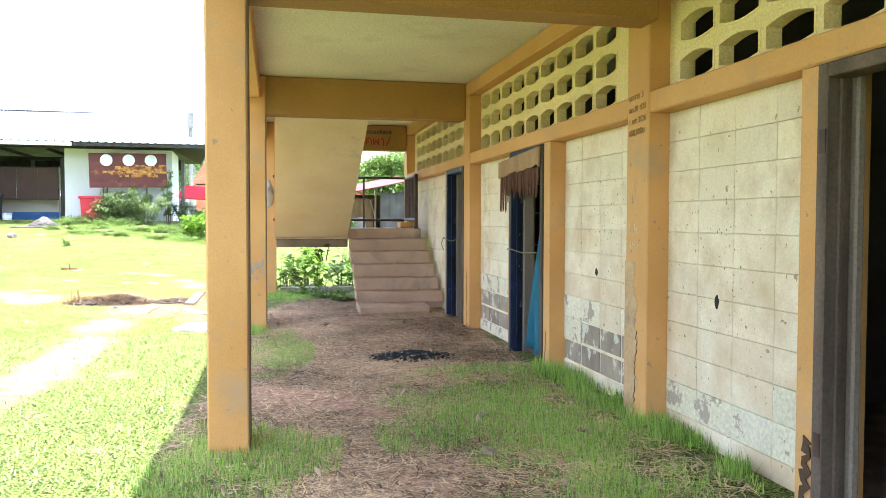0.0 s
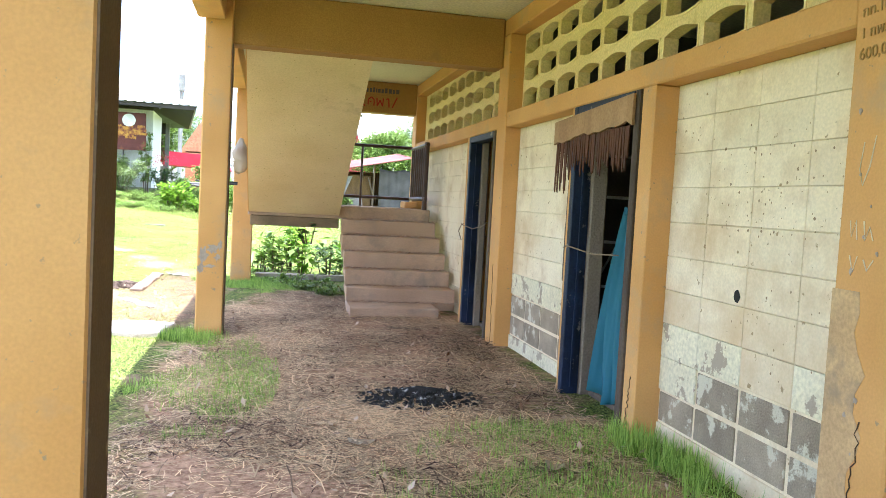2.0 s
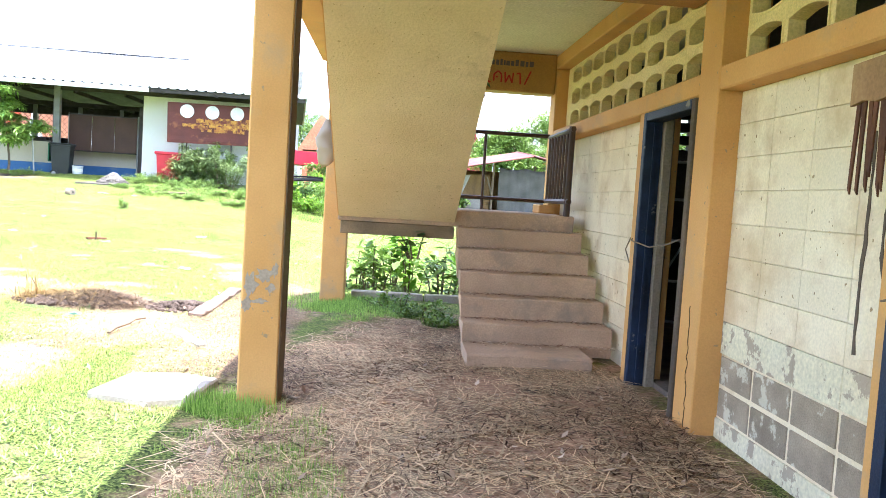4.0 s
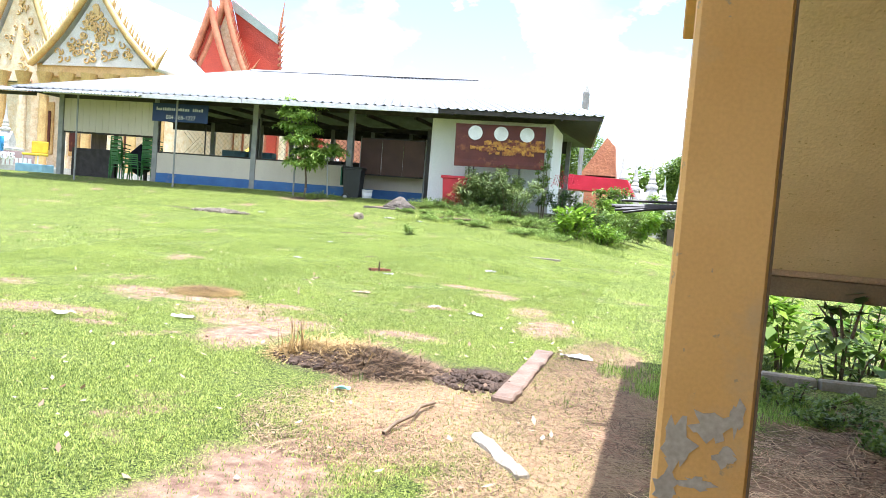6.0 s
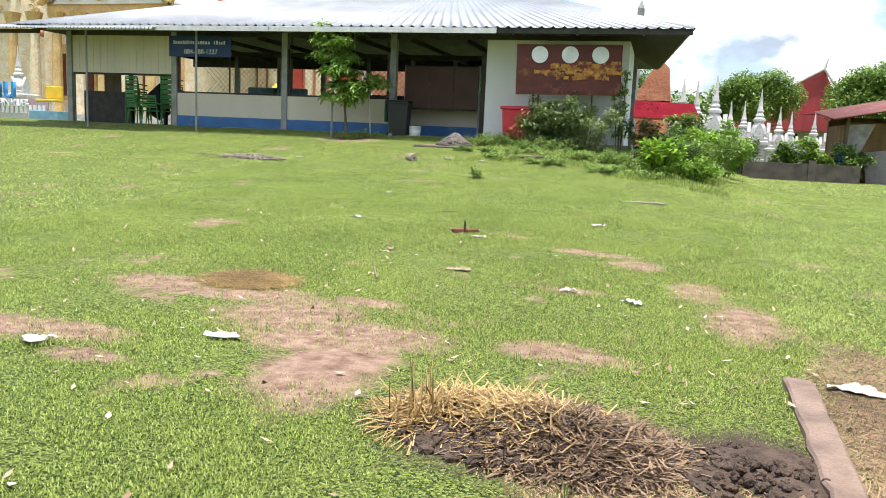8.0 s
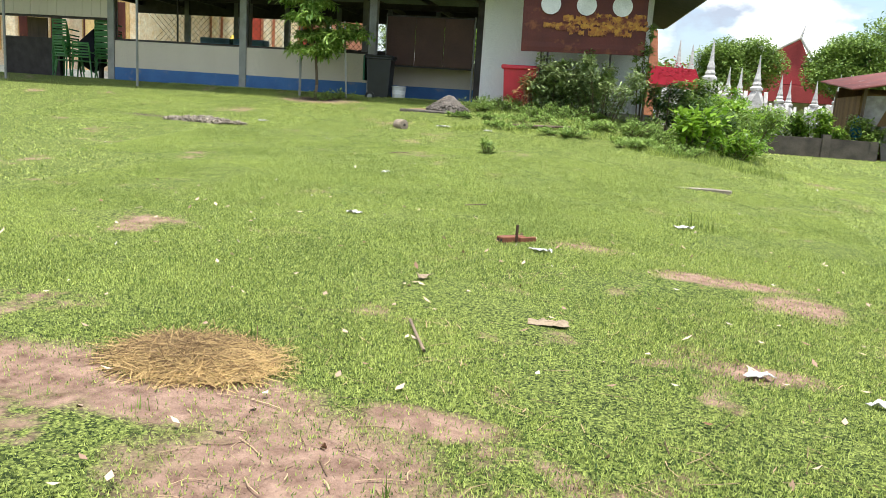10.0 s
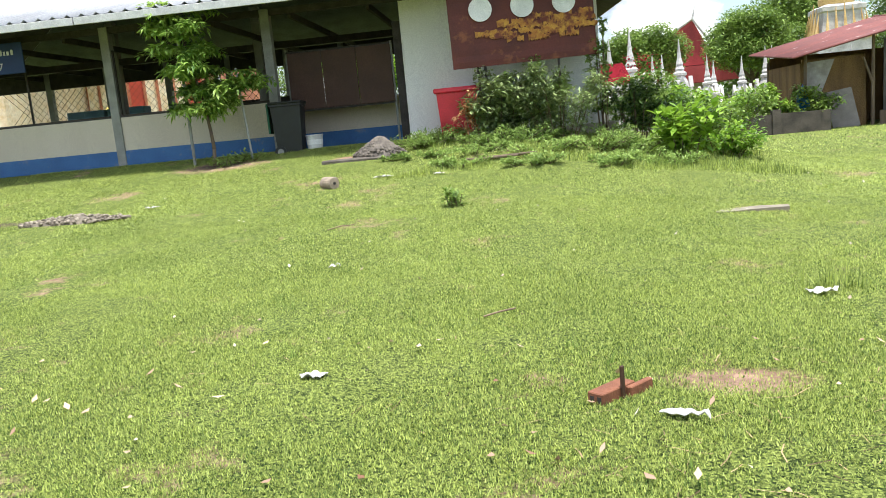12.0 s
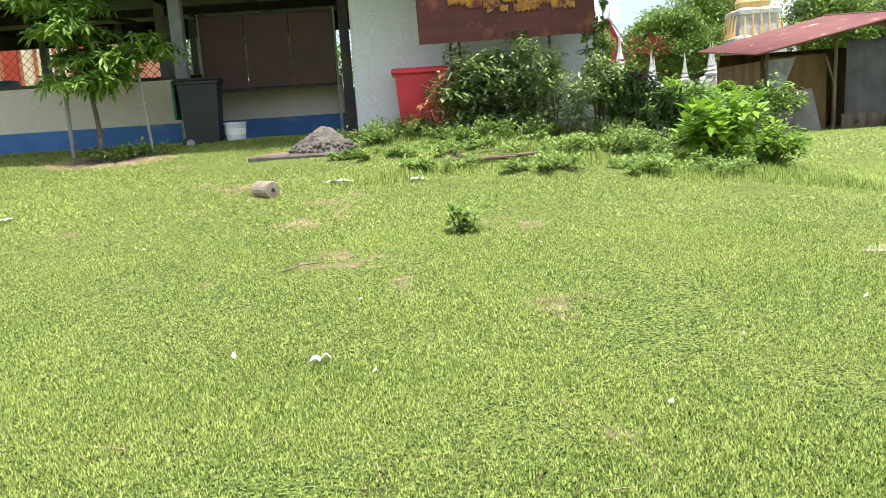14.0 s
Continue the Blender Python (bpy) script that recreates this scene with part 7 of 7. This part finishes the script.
chapel = thing("temple_chapel", (-31.5, 60, 1.2), "salmon temple chapel with a steep red tiled roof", "temple")
chapel.matrix_world = Matrix.Identity(4)
part("chapel_wall", boxbm(-35.6, -25.5, 60.5, 74, 0.9, 9.6), PINKSTONE, chapel)
temple_gable(chapel, -32.6, 59.5, 9.4, 2.2, 5.6, 0.6, ROOFRED, PALEGOLD, PINKSTONE)
temple_gable(chapel, -33.5, 59.1, 9.0, 2.2, 5.2, 0.6, ROOFRED, ROOFRED, PINKSTONE, fins=False)
part("red_slope", prism([(-32.6, 15.2), (-28.6, 12.6), (-28.3, 9.4), (-31.0, 9.4)], "y", 60.2, 60.5), ROOFRED, chapel)
part("slope_border", prism([(-32.6, 15.2), (-28.6, 12.6), (-28.6, 12.0), (-32.3, 14.3)], "y", 60.0, 60.19), ROOFGREEN, chapel)
for i in range(9):
    part("flame_fin", rodbm((-28.45, 60.1, 9.6 + 0.42 * i), (-28.05, 60.1, 10.0 + 0.42 * i), 0.13, 0.01, 5), PINKSTONE, chapel)
part("ridge_finial", rodbm((-28.6, 60.2, 12.4), (-28.3, 60.2, 15.2), 0.16, 0.02, 6), PINKSTONE, chapel)
for i in range(6):
    x = -35.2 + 1.85 * i
    part("pilaster", boxbm(x - 0.25, x + 0.25, 60.2, 60.5, 0.9, 9.2, bevel=0.03), PALEGOLD, chapel)
    part("niche", boxbm(x + 0.5, x + 1.3, 60.3, 60.5, 2.0, 6.5, bevel=0.05), ROOFRED if i % 2 else PALEGOLD, chapel)


def stupa(at, h, label="small white memorial stupa with a pointed spire", material=None, group="memorial stupas"):
    t = thing("stupa", at, label, "stupa", group)
    s = h / 3.2
    part("base", lathe_sq([(0.62 * s, -0.6 * s), (0.62 * s, 0.35 * s), (0.52 * s, 0.37 * s), (0.52 * s, 0.9 * s), (0.60 * s, 0.95 * s), (0.60 * s, 1.05 * s), (0.44 * s, 1.1 * s)]), material or WHITESTONE, t)
    for k in range(4):
        bm = prism([(-0.2 * s, 1.05 * s), (0.2 * s, 1.05 * s), (0.2 * s, 1.45 * s), (0, 1.85 * s), (-0.2 * s, 1.45 * s)], "y", -0.44 * s, -0.30 * s)
        bmesh.ops.rotate(bm, verts=bm.verts[:], cent=(0, 0, 0), matrix=Matrix.Rotation(k * math.pi / 2, 3, "Z"))
        part("niche", bm, material or WHITESTONE, t)
    part("bell", lathe([(0.40 * s, 1.1 * s), (0.42 * s, 1.2 * s), (0.34 * s, 1.25 * s), (0.36 * s, 1.4 * s), (0.28 * s, 1.65 * s), (0.18 * s, 1.85 * s), (0.24 * s, 1.9 * s), (0.24 * s, 1.98 * s), (0.15 * s, 2.05 * s)], 12), material or WHITESTONE, t)
    part("spire", lathe([(0.15 * s, 2.05 * s), (0.17 * s, 2.12 * s), (0.12 * s, 2.22 * s), (0.13 * s, 2.3 * s), (0.08 * s, 2.5 * s), (0.03 * s, 3.0 * s), (0.015 * s, 3.2 * s)], 10), material or WHITESTONE, t)
    return t


for x, ztip in ((-2.61, 4.5), (-2.0, 4.5), (-1.14, 4.75), (-0.49, 3.5), (0.23, 3.65), (0.9, 4.2), (1.6, 3.3), (2.35, 3.2), (3.2, 3.2), (3.9, 3.45), (4.83, 3.6), (6.3, 3.5), (7.4, 3.3)):
    stupa((x, 50 + 1.5 * math.sin(x * 3), 0.5), ztip - 0.5)
stupa((-38.6, 46.0, 1.3), 4.0, "white stupa with a gilded band beside the gate")
stupa((-12.6, 44.0, 1.3), 3.2, "small white memorial stupa behind the pavilion")
stupa((-17.5, 46.0, 1.3), 3.4, "small white memorial stupa behind the pavilion")
# large white and gold stupa
big = thing("great_stupa", (17.2, 80, 0.5), "tall white and gold stupa beyond the yard", "stupa")
big.scale = (0.8, 0.8, 1.0)
part("base", lathe_sq([(3.4, 0), (3.4, 1.2), (2.9, 1.3), (2.9, 2.4), (3.1, 2.5), (3.1, 2.9), (2.3, 3.1), (2.3, 4.6), (2.5, 4.7), (2.5, 5.0), (1.9, 5.2)]), WHITESTONE, big)
part("tier", lathe_sq([(1.9, 5.2), (1.75, 6.6), (1.95, 6.7), (1.95, 7.0), (1.4, 7.2)]), WHITESTONE, big)
part("gold_bell", lathe([(1.5, 7.2), (1.6, 7.6), (1.25, 8.4), (0.85, 9.2), (0.9, 9.4), (0.5, 9.8)], 16), GOLD, big)
part("gold_spire", lathe([(0.5, 9.8), (0.55, 10.1), (0.35, 10.6), (0.38, 10.9), (0.2, 12), (0.03, 15)], 12), GOLD, big)
for i in range(4):
    for k in range(-2, 3):
        bm = rodbm((k * 0.8, -2.35, 4.9), (k * 0.72, -2.0, 7.4 - 0.35 * abs(k)), 0.2, 0.02, 5)
        bmesh.ops.rotate(bm, verts=bm.verts[:], cent=(0, 0, 0), matrix=Matrix.Rotation(i * math.pi / 2, 3, "Z"))
        part("gilded_leaf", bm, GOLD, big)
for i in range(4):
    bm = boxbm(-2.45, 2.45, -2.55, -2.32, 4.55, 4.75)
    bmesh.ops.rotate(bm, verts=bm.verts[:], cent=(0, 0, 0), matrix=Matrix.Rotation(i * math.pi / 2, 3, "Z"))
    part("gold_band", bm, GOLD, big)

# red roofed house
house = thing("red_roof_house", (7.5, 98, 0.5), "pale temple house with a two-tier red tiled roof", "house")
part("wall", boxbm(-3.5, 4.0, 0, 9, 0, 5.2), WHITESTONE, house)
HOUSERED = mat("dull_red_roof_tile", (0.36, 0.055, 0.055), (0.27, 0.04, 0.04), scale=1.5, fine=12, rough=0.7, bump=0.3, streak=True)
part("roof", prism([(-5.2, 4.6), (-1.0, 7.0), (2.2, 9.0), (3.4, 6.6), (5.2, 4.6)], "y", -1.2, 10), HOUSERED, house)
part("lower_roof", prism([(-6.2, 2.9), (-4.0, 4.5), (5.0, 4.5), (6.2, 2.9)], "y", -2.4, 11), HOUSERED, house)
bm = bmesh.new()
rod(bm, (2.2, -1.4, 9.0), (5.3, -1.4, 4.5), 0.13)
rod(bm, (2.2, -1.4, 9.0), (-5.3, -1.4, 4.5), 0.13)
part("bargeboard", bm, WHITESTONE, house)
part("finial", rodbm((2.2, -1.4, 9.0), (2.5, -1.4, 10.2), 0.14, 0.02, 6), WHITESTONE, house)
part("window", boxbm(-0.5, 0.5, -0.05, 0.05, 1.2, 2.6), DARKTIMBER, house)
# red canopy and gateway behind the shrubs
canopy = thing("red_canopy", (-3.4, 45, 0.5), "bright red fabric canopy on thin steel poles", "canopy")
part("fabric", prism([(-1.6, 2.0), (-1.3, 2.65), (1.3, 2.55), (1.6, 1.9)], "y", -1.4, 1.4), mat("red_fabric", (0.62, 0.03, 0.06), (0.5, 0.02, 0.04), scale=2, rough=0.6, bump=0.1), canopy)
for sx in (-1.5, 1.5):
    for sy in (-1.3, 1.3):
        part("pole", rodbm((sx, sy, 0), (sx, sy, 2.05), 0.03), GREYPOST, canopy)
gatew = thing("gateway", (-4.3, 56, 0.5), "salmon temple gateway with a flame-edged roof", "gateway")
part("pier", boxbm(-0.9, 0.9, 0, 1.2, 0, 3.3), PINKSTONE, gatew)
part("gable", prism([(-1.3, 3.2), (0.9, 3.2), (0.7, 5.1), (0.2, 5.6)], "y", 0, 1.2), PINKSTONE, gatew)
t = thing("chimney_mast", (-4.92, 50, 0.5), "thin grey crematory mast with a small cage top", "mast")
part("shaft", rodbm((0, 0, 0), (0, 0, 6.9), 0.13, 0.11, 8), GREYPOST, t)
part("cage", lathe_sq([(0.16, 6.4), (0.16, 7.3), (0.02, 7.7)]), GREYPOST, t)

# ---- gate sign with coloured letters ----
gs = thing("letter_sign", (-32.2, 40, 1.25), "painted place-name sign with big blue letters", "sign")
part("plinth", boxbm(-2.6, 2.4, 0.0, 0.5, -0.3, 0.35, bevel=0.03), WHITESTONE, gs)
part("back_panel", boxbm(-2.6, 1.2, 0.2, 0.26, 0.35, 1.05), mat("pink_grey_panel", (0.45, 0.33, 0.30), rough=0.7), gs)
SKYB = mat("sky_blue_paint", (0.05, 0.27, 0.50), (0.04, 0.2, 0.40), scale=3, rough=0.5)
for text, size, x, z, m_ in (("ท่าน", 1.35, -2.6, 1.0, SKYB), ("T ANKUB", 0.5, -1.9, 0.62, WHITEPAINT)):
    tx = lettering(text, size, Matrix.Translation((-32.2 + x, 39.96, 1.25 + z)) @ pose(0, 0, 0, 90), m_, "sign_letters", "painted letters of the place-name sign", 0.08)
items, x = [], -34.6
while x < -31.0:
    items.append((x, x + 0.16, 1.55, 1.95)); x += 0.27
bars("sign_lettering", items, 39.99, WHITEPAINT, "row of white painted letters on the sign plinth", 0.05)
yb = thing("yellow_chair", (-30.4, 39.6, 1.25), "yellow chair on a pale blue crate beside the sign", "chair")
YEL = mat("yellow_plastic", (0.72, 0.50, 0.04), rough=0.45, bump=0.0)
part("back", boxbm(-0.5, 0.5, 0.3, 0.38, 1.0, 1.6, bevel=0.05), YEL, yb)
part("seat", boxbm(-0.5, 0.5, -0.3, 0.4, 0.86, 0.98, bevel=0.03), YEL, yb)
for sx in (-0.45, 0.45):
    part("leg", rodbm((sx, -0.25, 0.3), (sx, -0.25, 0.9), 0.03), GREYPLASTIC, yb)
part("crate", boxbm(-0.8, 0.8, -0.35, 0.45, 0.0, 0.45, bevel=0.02), LIGHTBLUE, yb)
bags = thing("yellow_sack", (-21.0, 44, 1.3), "pile of yellow draped cloth at a shrine", "cloth")
bm = chunk(0.9, 8.1, 1.1)
bmesh.ops.translate(bm, vec=(0, 0, 1.2), verts=bm.verts[:])
part("cloth", bm, YEL, bags, smooth=True)

# ---- boundary wall, hut ----
DARKSTONE = mat("dark_mildewed_wall", (0.13, 0.11, 0.09), (0.055, 0.047, 0.04), scale=2, fine=30, rough=0.95, bump=0.6)
wl_ = thing("boundary_wall", (2.5, 41, 0.3), "old grey block boundary wall overgrown on top", "wall")
part("wall_run", boxbm(-2.7, 1.2, 0, 0.2, -0.3, 0.62), DARKSTONE, wl_)
for k in range(2):
    part("wall_post", boxbm(-2.7 + 2.2 * k, -2.45 + 2.2 * k, -0.06, 0.24, -0.3, 0.75), DARKSTONE, wl_)

hut = thing("shack", (5.0, 42, 0.3), "ramshackle hut with rusty sheet roof and grey tarpaulin", "hut")
RUSTROOF = mat("rusty_red_roof_sheet", (0.22, 0.075, 0.06), (0.14, 0.05, 0.042), scale=1.5, fine=20, rough=0.65, bump=0.3, stain=(0.50, 0.40, 0.36), stain_scale=1.6, stain_amt=(0.60, 0.72))
TARP = mat("grey_tarpaulin", (0.115, 0.105, 0.10), (0.07, 0.065, 0.06), scale=1.6, fine=30, rough=0.75, bump=0.4)
WOVEN = mat("woven_bamboo_wall", (0.22, 0.135, 0.055), (0.11, 0.065, 0.03), scale=2.5, fine=25, rough=0.9, bump=0.8, dist=0.03, streak=True)
for s, (xa, za, xb, zb) in enumerate(((-2.3, 2.25, 2.0, 3.15), (6.6, 2.1, 2.0, 3.15))):
    n = 52
    V = []
    for i in range(n + 1):
        y = -0.9 + 5.4 * i / n
        h = 0.03 if i % 2 else 0.0
        V += [(xa, y, za + h + 0.085 * (y + 0.9)), (xb, y, zb + h + 0.085 * (y + 0.9))]
    F = [(2 * i, 2 * i + 1, 2 * i + 3, 2 * i + 2) for i in range(n)]
    ob = raw_mesh("roof_sheet", np.array(V), np.array(F), RUSTROOF, hut)
    ob.modifiers.new("thickness", "SOLIDIFY").thickness = 0.045
for x in (-1.75, 0.25, 2.2, 5.6):
    part("post", rodbm((x, 0, -0.2), (x + 0.06, 0, 2.35 if x < 0 else 2.75), 0.06, 0.05, 8), BARK, hut)
    part("post", rodbm((x, 4, -0.2), (x, 4, 2.35), 0.06, 0.05, 8), BARK, hut)
part("fork_branch", rodbm((0.3, -0.02, 1.2), (0.0, -0.02, 2.1), 0.045, 0.03, 7), BARK, hut)
part("woven_wall", boxbm(-1.7, 0.2, 0.35, 0.40, -0.1, 2.2), WOVEN, hut)
part("side_wall", boxbm(-1.75, -1.70, 0.35, 4.0, -0.1, 2.1), WOVEN, hut)
part("rear_wall", boxbm(-1.7, 5.6, 4.0, 4.05, -0.1, 2.5), WOVEN, hut)
bm = bmesh.new()
rows = []
for j in range(13):
    v = j / 12
    rows.append([bm.verts.new((0.55 + 5.0 * i / 40, -0.12 + 0.10 * math.sin(i * 0.9 + v * 2) * v + 0.05 * math.sin(i * 2.3), 2.60 - 2.45 * v - 0.10 * math.sin(math.pi * ((i % 10) / 10)) * (1 - v))) for i in range(41)])
for j in range(12):
    for i in range(40):
        bm.faces.new((rows[j][i], rows[j][i + 1], rows[j + 1][i + 1], rows[j + 1][i]))
ob = part("tarpaulin", bm, TARP, hut, smooth=True)
ob.modifiers.new("thickness", "SOLIDIFY").thickness = 0.01
part("low_board", boxbm(0.4, 3.4, -0.2, -0.16, -0.05, 0.42), DARKWOOD, hut)
bm = boxbm(-0.55, 0.25, -0.02, 0.01, 0, 1.25, m=Matrix.Translation((-0.35, 0.0, -0.02)) @ pose(0, 0, 0, -12, -8, 0))
part("leaning_sheet", bm, mat("grey_plywood", (0.26, 0.235, 0.21), (0.18, 0.16, 0.14), scale=3, rough=0.85, bump=0.3), hut)
bm = prism([(-1.65, 2.1), (-0.75, 2.15), (-1.25, 0.9), (-1.6, 0.75)], "y", 0.25, 0.30)
part("white_rag", bm, mat("grey_white_rag", (0.42, 0.40, 0.37), (0.26, 0.24, 0.22), scale=5, rough=0.85, bump=0.3), hut)
bluet = thing("blue_tarp_scrap", (3.15, 41.8, 0.3), "crumpled blue plastic sheet hanging on the hut post", "tarp")
BLUEP = mat("bright_blue_plastic", (0.03, 0.22, 0.55), (0.02, 0.15, 0.4), scale=4, rough=0.5, bump=0.1)
bm = chunk(0.22, 5.5, 1.9)
bmesh.ops.translate(bm, vec=(0, 0, 0.95), verts=bm.verts[:])
part("sheet", bm, BLUEP, bluet, smooth=True)
tub = thing("blue_basin", (7.0, 41.5, 0.32), "blue plastic basin on the grass by the hut", "basin")
part("bowl", lathe([(0.25, 0.0), (0.28, 0.02), (0.42, 0.28), (0.45, 0.29), (0.40, 0.26)], 18), BLUEP, tub)

# ---- far trees and hedges ----


def big_tree(name, at, label, r, h, count, leaf, seed, material=None):
    count = int(count * (1.9 if leaf > 1 else 4.5))
    leaf = leaf if leaf > 1 else leaf * 0.56
    rng = np.random.default_rng(seed)
    t = thing(name, at, label, "tree")
    trunk_h = h - r * 0.8
    tips = branch_tree(t, trunk_h, 0.05 * h, rng, spread=r * 0.8, start=0.45, limbs=12)
    # lobed crown: leaves on the skins of many overlapping clumps
    lobes = []
    for k in range(26):
        a, e = rng.uniform(0, 2 * np.pi), rng.uniform(-0.35, 1.3)
        q = r * rng.uniform(0.55, 0.85)
        lobes.append((math.cos(a) * math.cos(e) * q, math.sin(a) * math.cos(e) * q, trunk_h + 0.1 * r + math.sin(e) * q * 0.8))
    c = around([Vector(p) for p in lobes], count, r * 0.40, rng)
    leaf_cloud("crown", c, 0.1, leaf, leaf * 0.6, material or LEAF_MID, t, rng)
    return t


big_tree("round_tree", (2.3, 75, 0.4), "round dense green tree beyond the wall", 3.2, 6.4, 6500, 0.42, 101)
big_tree("round_tree", (11.5, 82, 0.4), "round dense green tree beside the red roof", 4.2, 7.4, 7500, 0.48, 102)
big_tree("round_tree", (18.5, 98, 0.4), "broad green tree in the distance", 6.5, 11.0, 7000, 0.6, 103)
big_tree("round_tree", (-8.5, 72, 0.6), "green tree behind the pavilion", 4.0, 7.0, 5000, 0.42, 104)
big_tree("round_tree", (-17, 62, 0.8), "green tree behind the pavilion", 3.6, 6.5, 5000, 0.40, 105)
big_tree("round_tree", (-13, 52, 0.8), "leafy green tree behind the pavilion", 2.6, 5.0, 4000, 0.30, 106, LEAF_BRIGHT)
big_tree("round_tree", (24, 86, 0.4), "broad green tree in the distance", 5.5, 9.0, 6000, 0.55, 107)
big_tree("round_tree", (33, 90, 0.4), "broad green tree in the distance", 6.5, 10.0, 6000, 0.6, 108)
for k, (x, y, rx, h) in enumerate(((-1.4, 33.0, 1.1, 1.4), (0.3, 41.7, 1.4, 1.7), (1.9, 41.7, 1.4, 1.65), (-2.4, 37.0, 1.3, 1.9), (-1.2, 41.8, 1.4, 1.9), (3.2, 41.8, 1.1, 1.5), (12.5, 41.9, 1.6, 1.5))):
    shrub("hedge_shrub", (x, y, gz(x, y)), "overgrown green hedge along the old wall", rx, 0.6, h, 3600, (0.16, 0.08), LEAF_MID if k % 2 else LEAF_BRIGHT, 120 + k, 14)
for k in range(14):
    a = -1.0 + 0.21 * k
    x, y = -10 + 160 * math.sin(a), 40 + 120 * math.cos(a)
    if not -42 < x < -20:
        big_tree("far_tree", (x, y, 0.3), "distant green tree on the skyline", 8, 10, 1500, 1.3, 140 + k)["group"] = "distant trees"
